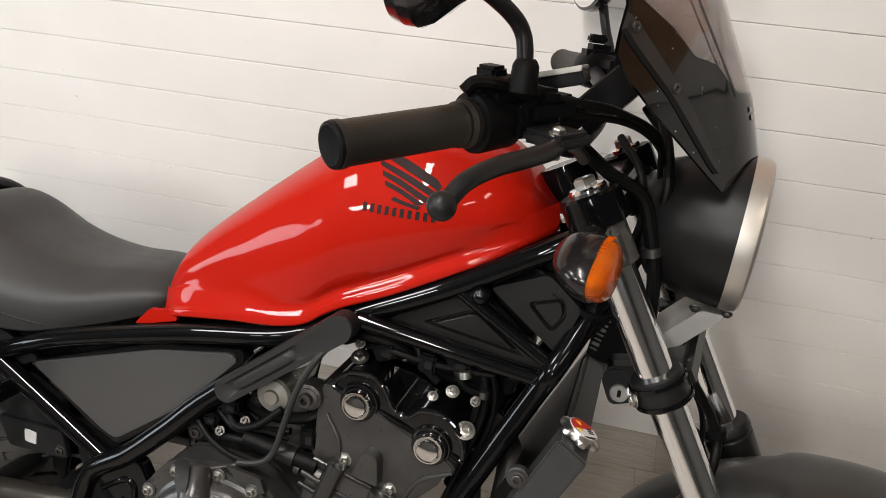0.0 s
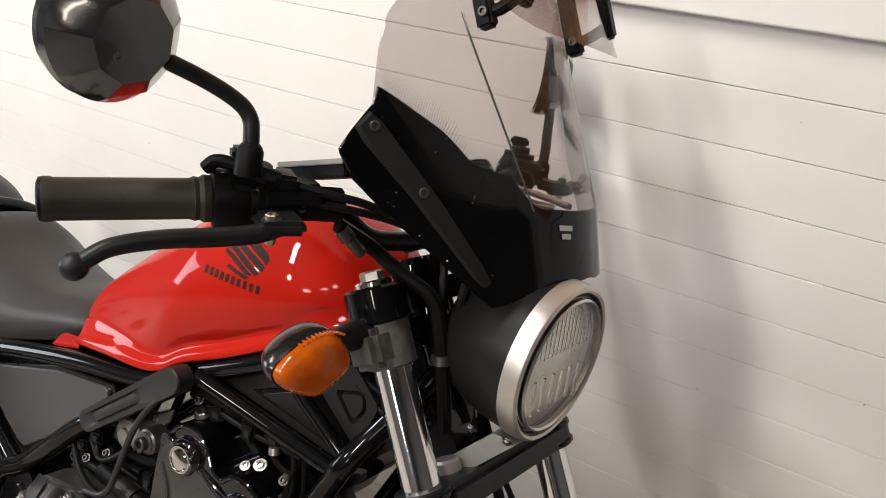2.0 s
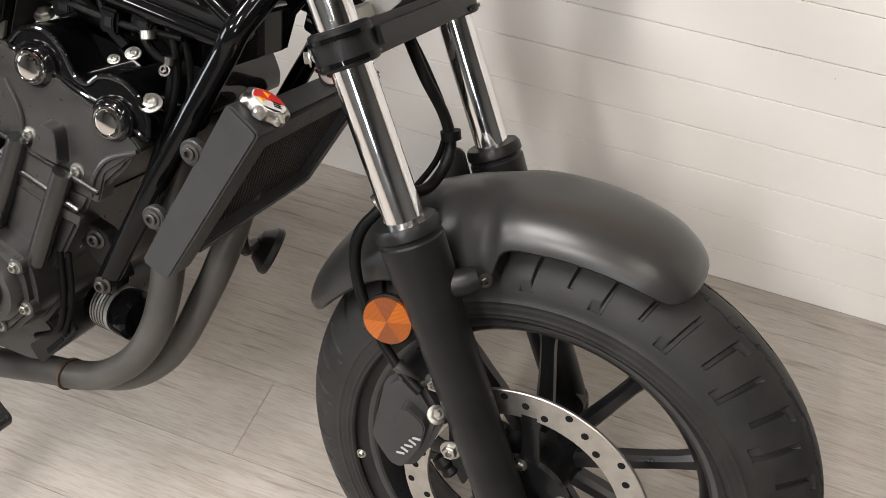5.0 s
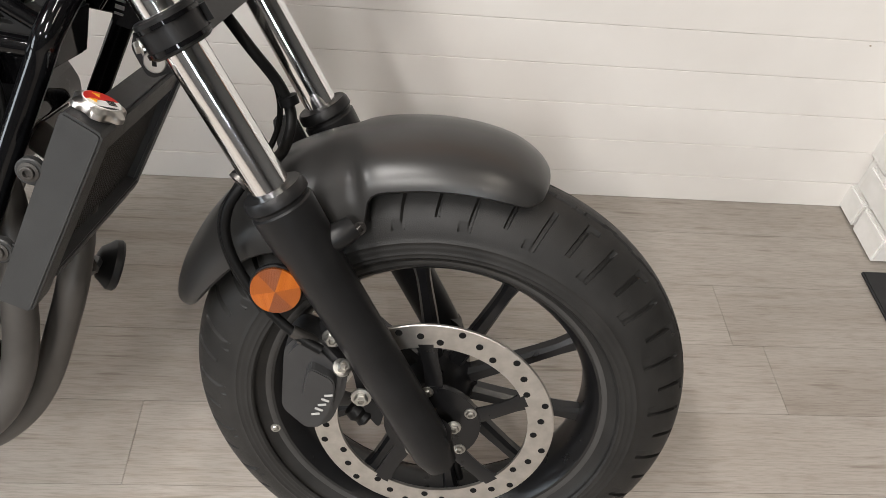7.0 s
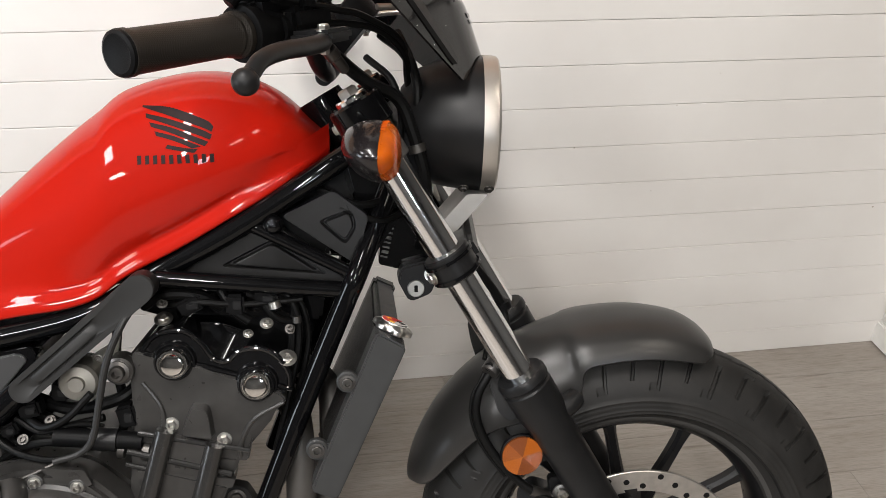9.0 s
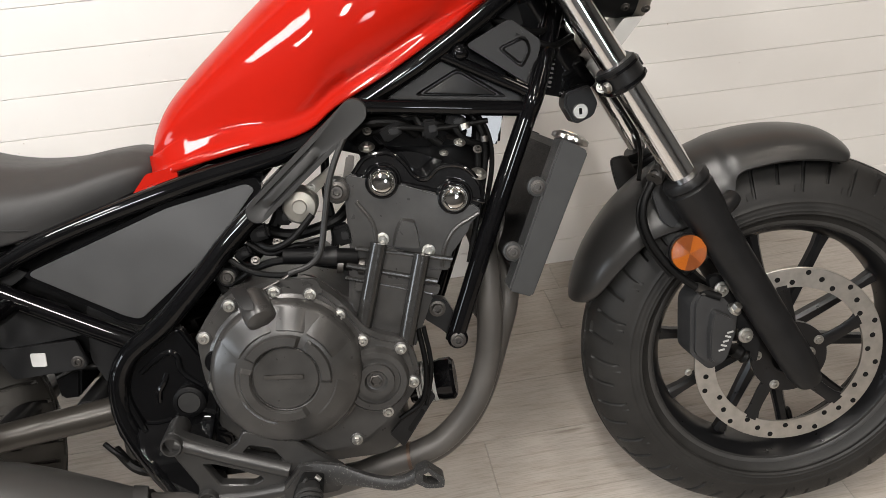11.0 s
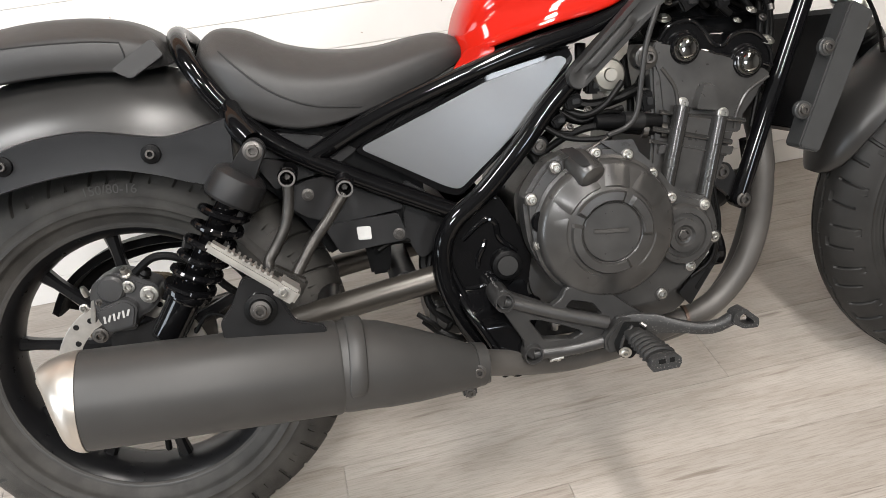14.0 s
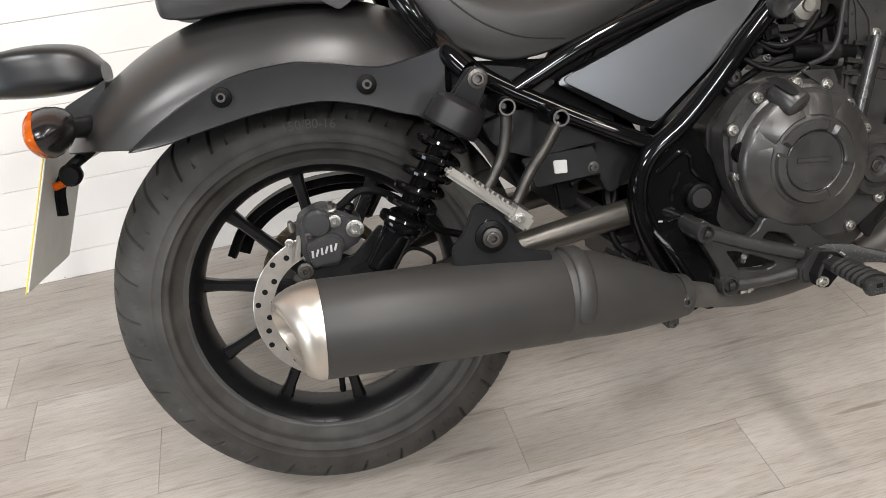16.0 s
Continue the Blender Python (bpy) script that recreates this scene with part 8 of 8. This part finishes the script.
CALR = [(-0.028, 0.452), (-0.020, 0.474), (0.014, 0.485), (0.040, 0.474), (0.070, 0.455), (0.062, 0.425), (0.030, 0.412), (0.026, 0.396), (-0.016, 0.398), (-0.026, 0.430)]
calr = plate("rear_caliper", CALR, -0.078, -0.136, M_CAL, bike, 0.006, 0.010, "dark grey rear brake caliper")
plate("caliper_face", [(-0.018, 0.440), (0.024, 0.450), (0.040, 0.436), (0.030, 0.404), (-0.012, 0.402)], -0.132, -0.150, M_CAL, calr, 0.004, 0.008, "", 0.93)
for k in range(6):
    bm = bmesh.new()
    box(bm, V(-0.008, -0.1512, 0.4235) + V(0.0066, 0, 0.0010) * k, (0.0030, 0.0012, 0.0105), 0.0003, Matrix.Rotation(radians(24 if k % 2 else 4), 3, "Y"))
    part("mark_bar", bm, M_MARK, calr)
disc("piston_boss", (0.006, -0.128, 0.462), OUT, [(0, 0.021), (0.010, 0.020), (0.014, 0.016), (0.0145, 0.008)], M_CAL, calr, "", 28)
disc("pin_boot", (0.044, -0.118, 0.464), (0.55, -0.2, 0.75), [(0, 0.009), (0.006, 0.011), (0.010, 0.008), (0.014, 0.010), (0.020, 0.007)], M_RUBBER, calr, "", 16)
plate("pad_spring", rounded([(-0.034, 0.418), (-0.026, 0.450), (-0.020, 0.449), (-0.027, 0.416)], 0.003), -0.120, -0.134, M_STEEL, calr, 0.001, 0, "zinc pad spring edge")
bolt(calr, (0.030, -0.138, 0.462), OUT, 0.0065, 0.007, M_STEEL)
bolt(calr, (-0.010, -0.150, 0.450), OUT, 0.0035, 0.004, M_DARKSTEEL)
bolt(calr, (0.056, -0.140, 0.447), OUT, 0.009, 0.009)
bolt(calr, (-0.023, -0.138, 0.399), OUT, 0.008, 0.009, M_DARKSTEEL)
bolt(calr, (-0.038, -0.130, 0.440), OUT, 0.0048, 0.007)
bolt(calr, (0.028, -0.128, 0.478), (0, -0.5, 0.85), 0.006, 0.012)
disc("bleed_nipple", (-0.030, -0.130, 0.458), (-0.1, -0.4, 0.9), [(0, 0.005), (0.010, 0.005), (0.016, 0.003)], M_STEEL, calr, "", 10)
plate("caliper_bracket", [(-0.02, 0.39), (0.05, 0.40), (0.095, 0.440), (0.110, 0.400), (0.085, 0.365), (0.02, 0.335), (-0.02, 0.345)], -0.100, -0.112, M_MATT, calr, 0.003, 0.008)
# bracket opening not cut: its shade is a near-black plate
plate("bracket_slot", capsule((0.045, 0.378), (0.085, 0.388), 0.006, 0.006), -0.111, -0.1135, M_HOLE_SHADE, calr, 0.0005)
bar("brake_hose", [(0.040, -0.125, 0.478), (0.070, -0.130, 0.496), (0.100, -0.125, 0.490), (0.135, -0.115, 0.462), (0.17, -0.11, 0.42), (0.22, -0.10, 0.395)], 0.0058, M_RUBBER, bike, "black rear brake hose", 6, 10)
bar("sensor_wire", [(0.10, -0.11, 0.37), (0.13, -0.13, 0.40), (0.16, -0.14, 0.385), (0.155, -0.135, 0.36)], 0.003, M_RUBBER, bike, "thin black sensor wire", 6, 8)
guard_pts = [(-0.140, 0.390), (-0.118, 0.425), (-0.080, 0.455), (-0.020, 0.478), (0.060, 0.482), (0.140, 0.462), (0.200, 0.430)]
bm = bmesh.new()
rows = []
for x, z in spline(guard_pts, 5):
    d = V(x, 0, z - 0.323).normalized()
    p = V(x, 0, z)
    rows.append([p + V(0, 0.040, 0), p + d * 0.012 + V(0, 0.048, 0), p + d * 0.012 + V(0, 0.085, 0), p + V(0, 0.095, 0), p - d * 0.022 + V(0, 0.095, 0), p - d * 0.022 + V(0, 0.090, 0), p - d * 0.004 + V(0, 0.088, 0), p - d * 0.003 + V(0, 0.048, 0)])
grid_mesh(bm, rows, close_v=True, cap=True)
part("chain_guard", bm, M_PLASTIC, bike, "black plastic chain guard")
bm = bmesh.new()
ring(bm, V(0, 0.070, 0.323), (0, 1, 0), [(-0.003, 0.055), (-0.003, 0.098), (0.003, 0.098), (0.003, 0.055)], 60)
spr = part("sprocket", bm, M_DARKSTEEL, rear_wheel, "dark steel rear sprocket")
link = None
for k in range(40):
    a = 2 * math.pi * k / 40
    if 0.6 < (a % (2 * math.pi)) < 5.6:
        if link is None:
            bm = bmesh.new()
            prism(bm, capsule((-0.0055, 0), (0.0055, 0), 0.0062, 0.0062, 6), -0.008, -0.0045, 0.0006)
            prism(bm, capsule((-0.0055, 0), (0.0055, 0), 0.0062, 0.0062, 6), 0.0045, 0.008, 0.0006)
            lathe(bm, (0, -0.009, 0), (0, 1, 0), [(0, 0.0042), (0.018, 0.0042)], 8)
            link = part("chain_link", bm, M_CHAIN := simple("oily_chain_steel", (0.16, 0.13, 0.09), 0.4, metal=0.9, vary=0.3, scale=200), spr)
            ob = link
        else:
            ob = new("chain_link", link.data)
            ob.parent = spr
        ob.matrix_local = Matrix.Translation((0.1015 * math.cos(a), 0.070, 0.323 + 0.1015 * math.sin(a))) @ Matrix.Rotation(-(a + math.pi / 2), 4, "Y")

# -- seams and marks that lie on curved parts --
from mathutils.bvhtree import BVHTree


def tree_of(ob):
    return BVHTree.FromPolygons([v.co.copy() for v in ob.data.vertices], [p.vertices[:] for p in ob.data.polygons])


def drop_on(tree, x, z, lift=0.0):
    """The point of a part's right side at x and z, lifted off it."""
    hit, normal, _, _ = tree.ray_cast(V(x, -0.5, z), V(0, 1, 0))
    if hit is None:
        return None
    if normal.y > 0:
        normal = -normal
    return hit + normal * lift


def seam(name, ob, pts, r, material, label=""):
    tree = tree_of(ob)
    line = [p for p in (drop_on(tree, x, z, r * 0.2) for x, z in spline(pts, 6)) if p]
    bm = bmesh.new()
    tube(bm, line, r, 6, 1)
    return part(name, bm, material, ob, label)


M_SEAM = simple("dark_thread", (0.006, 0.006, 0.006), 0.7)
seam("piping", seat, [(0.214, 0.762), (0.231, 0.742), (0.262, 0.710), (0.293, 0.688), (0.335, 0.670), (0.396, 0.660)], 0.0014, M_SEAM, "stitched seam")
seam("piping", pillion, [(-0.122, 0.795), (-0.081, 0.803), (-0.024, 0.803), (0.049, 0.798), (0.085, 0.792)], 0.0013, M_SEAM, "stitched seam")
seam("piping", pillion, [(0.085, 0.792), (0.088, 0.775), (0.085, 0.760)], 0.0012, M_SEAM)
plate("strap", [(0.066, 0.758), (0.090, 0.742), (0.140, 0.768), (0.128, 0.792)], -0.100, -0.086, M_VINYL, pillion, 0.004, 0.006, "black vinyl strap end")

tank_tree = tree_of(tank)


def decal(name, lower, upper, material, label="", n=10, lift=0.0007):
    a, b = spline(lower, n), spline(upper, n)
    bm = bmesh.new()
    rows = []
    for p, q in zip(a, b):
        row = [drop_on(tank_tree, *(p + (q - p) * t), lift) for t in np.linspace(0, 1, 5)]
        if all(row):
            rows.append(row)
    grid_mesh(bm, rows)
    return part(name, bm, material, tank, label)


# wing-like mark of plain tapered feathers above a plain bar
decal("mark_feather", [(0.858, 0.976), (0.890, 0.966), (0.925, 0.953), (0.938, 0.947)], [(0.858, 0.978), (0.892, 0.975), (0.930, 0.961), (0.940, 0.953)], M_GREY_PRINT, "dark grey plain wing mark")
decal("mark_feather", [(0.864, 0.964), (0.890, 0.956), (0.922, 0.944), (0.936, 0.938)], [(0.863, 0.969), (0.892, 0.962), (0.926, 0.950), (0.938, 0.944)], M_GREY_PRINT)
decal("mark_feather", [(0.870, 0.954), (0.892, 0.947), (0.916, 0.937), (0.930, 0.931)], [(0.868, 0.959), (0.893, 0.953), (0.920, 0.942), (0.934, 0.936)], M_GREY_PRINT)
decal("mark_feather", [(0.876, 0.944), (0.893, 0.939), (0.908, 0.933), (0.916, 0.929)], [(0.874, 0.949), (0.894, 0.944), (0.912, 0.937), (0.926, 0.931)], M_GREY_PRINT)
decal("mark_feather", [(0.886, 0.930), (0.900, 0.927), (0.912, 0.925), (0.918, 0.924)], [(0.889, 0.934), (0.902, 0.931), (0.914, 0.929), (0.922, 0.928)], M_GREY_PRINT)
for k in range(10):
    x0 = 0.8545 + 0.0089 * k
    decal("mark_bar", [(x0, 0.9125), (x0 + 0.002, 0.9126), (x0 + 0.0046, 0.9128)], [(x0, 0.9222), (x0 + 0.002, 0.9224), (x0 + 0.0046, 0.9226)], M_GREY_PRINT, "plain dark grey bar", 2)

# tyre size moulded on the rear side wall
try_font = bpy.data.curves.new("tyre_size", "FONT")
try_font.body, try_font.size, try_font.align_x, try_font.align_y, try_font.extrude = "150/80-16", 0.019, "CENTER", "CENTER", 0.0
tmp = new("tyre_size_tmp", try_font)
bpy.context.view_layer.update()
me = bpy.data.meshes.new_from_object(tmp.evaluated_get(bpy.context.evaluated_depsgraph_get()))
bpy.data.objects.remove(tmp)
tyre_r = 0.2720
flat_bm = bmesh.new()
flat_bm.from_mesh(me)
bpy.data.meshes.remove(me)
for v in flat_bm.verts:
    a = radians(86) - v.co.x / tyre_r
    r = tyre_r + v.co.y
    yy = -0.0757 + 0.9 * abs(r - 0.250) * 0.02
    v.co = V(r * math.cos(a), yy, 0.323 + r * math.sin(a))
part("size_lettering", flat_bm, simple("moulded_lettering", (0.030, 0.029, 0.027), 0.6), rear_wheel, "moulded tyre size 150/80-16")

# side stand on the far side
bar("side_stand", [(0.66, 0.13, 0.27), (0.665, 0.20, 0.19), (0.67, 0.275, 0.1035)], 0.0125, M_MATT, bike, "black side stand", 3, 12)

# ---- the room's lesser pieces ----


def brick_material(name, a, b, bump=0.5):
    n = Nodes(name)
    rnd = n.t.nodes.new("ShaderNodeObjectInfo").outputs["Random"]
    v = n.noise(18.0, 6.0)
    c = n.ramp(v, [(0.3, a), (0.7, b)])
    tint = n.ramp(rnd, [(0.0, (0.92, 0.92, 0.92)), (1.0, (1.04, 1.04, 1.04))])
    n.set(Base_Color=n.mix(1.0, c, tint, "MULTIPLY"), Roughness=0.6)
    n.bump(n.noise(70.0, 6.0), bump, 0.004)
    return n.m


M_WHITEBRICK = brick_material("white_painted_brick", (0.72, 0.71, 0.68), (0.82, 0.81, 0.79))
M_BROWNBRICK = brick_material("orange_brown_brick", (0.36, 0.17, 0.08), (0.55, 0.32, 0.18))
pillar = plain_box("wall_pillar", (2.487, 0.595, -0.05), (2.93, WALL_Y + 0.012, ROOM_Z), M_WHITEBRICK, "white painted brick pillar against the wall", "pillar")


def shared_brick(size, bevel):
    bm = bmesh.new()
    box(bm, (0, 0, 0), size, bevel)
    me = bpy.data.meshes.new("brick")
    bm.to_mesh(me)
    bm.free()
    me.materials.append(M_WHITEBRICK)
    return me


rng = random.Random(11)
half_me, full_me = shared_brick((0.105, 0.102, 0.066), 0.004), shared_brick((0.215, 0.102, 0.066), 0.004)
end_me = shared_brick((0.102, 0.158, 0.066), 0.004)
for c in range(20):
    z = 0.036 + 0.0755 * c
    wob = rng.uniform(-0.002, 0.002)
    if c % 2:
        items = [(end_me, (2.531, 0.666, z)), (full_me, (2.70, 0.640, z)), (half_me, (2.872, 0.640, z))]
    else:
        items = [(half_me, (2.5325, 0.640, z)), (half_me, (2.5325, 0.752 - 0.002, z)), (full_me, (2.704, 0.640, z)), (half_me, (2.875, 0.640, z))]
    for me, at in items:
        b = new("brick", me)
        b.parent = pillar
        b.location = (at[0] + wob - 0.006, at[1] - 0.006, at[2])
upper_wall = plain_box("wall_upper", (ROOM_X0, WALL_Y + 0.0, 1.190), (ROOM_X1, WALL_Y + 0.011, 1.9), M_BROWNBRICK, "orange-brown brick wall above the ledge", "wall")

mat_bm = bmesh.new()
box(mat_bm, (2.79, 0.12, 0.005), (0.70, 0.86, 0.010), 0.003)
floor_mat = tagged(part("floor_mat", mat_bm, simple("black_mat", (0.015, 0.015, 0.016), 0.8, grain=0.6, grain_scale=500)), "black textured floor mat on the plank floor", "mat")

# ceiling lights: housings round the lamps
for x, y in LAMPS:
    bm = bmesh.new()
    box(bm, (x, y, ROOM_Z - 0.04), (0.66, 0.66, 0.08) if x < 0 else (0.18, 1.26, 0.08), 0.006)
    tagged(part("ceiling_light", bm, M_WHITE), "white strip ceiling light housing", "light", group="ceiling lights")


def plank_rows():
    """Vinyl planks, each its own piece, with a hair joint."""
    wide, gap, long_ = 0.152, 0.0005, 1.377
    rng = random.Random(3)
    meshes = {}
    k0, k1 = int((ROOM_Y0 - 0.045) / wide) - 1, int((WALL_Y - 0.045) / wide) + 1
    for k in range(k0, k1 + 1):
        y0, y1 = 0.045 + k * wide, 0.045 + (k + 1) * wide
        y0, y1 = max(y0, ROOM_Y0), min(y1, WALL_Y + 0.011)
        if y1 - y0 < 0.01:
            continue
        start = -0.350 - 3 * long_ + (0 if k == 0 else rng.uniform(0.15, 1.2))
        x = start
        while x < ROOM_X1:
            a, b = max(x, ROOM_X0), min(x + long_, ROOM_X1)
            x += long_
            if b - a < 0.05:
                continue
            key = (round(b - a, 3), round(y1 - y0, 3))
            if key not in meshes:
                bm = bmesh.new()
                box(bm, (0, 0, -0.002), (b - a - gap, y1 - y0 - gap, 0.004), 0.0003)
                me = bpy.data.meshes.new("plank")
                bm.to_mesh(me)
                bm.free()
                me.materials.append(M_PLANK)
                meshes[key] = me
            p = new("plank", meshes[key])
            p.parent = floor
            p.location = ((a + b) / 2, (y0 + y1) / 2, 0.0)


plank_rows()
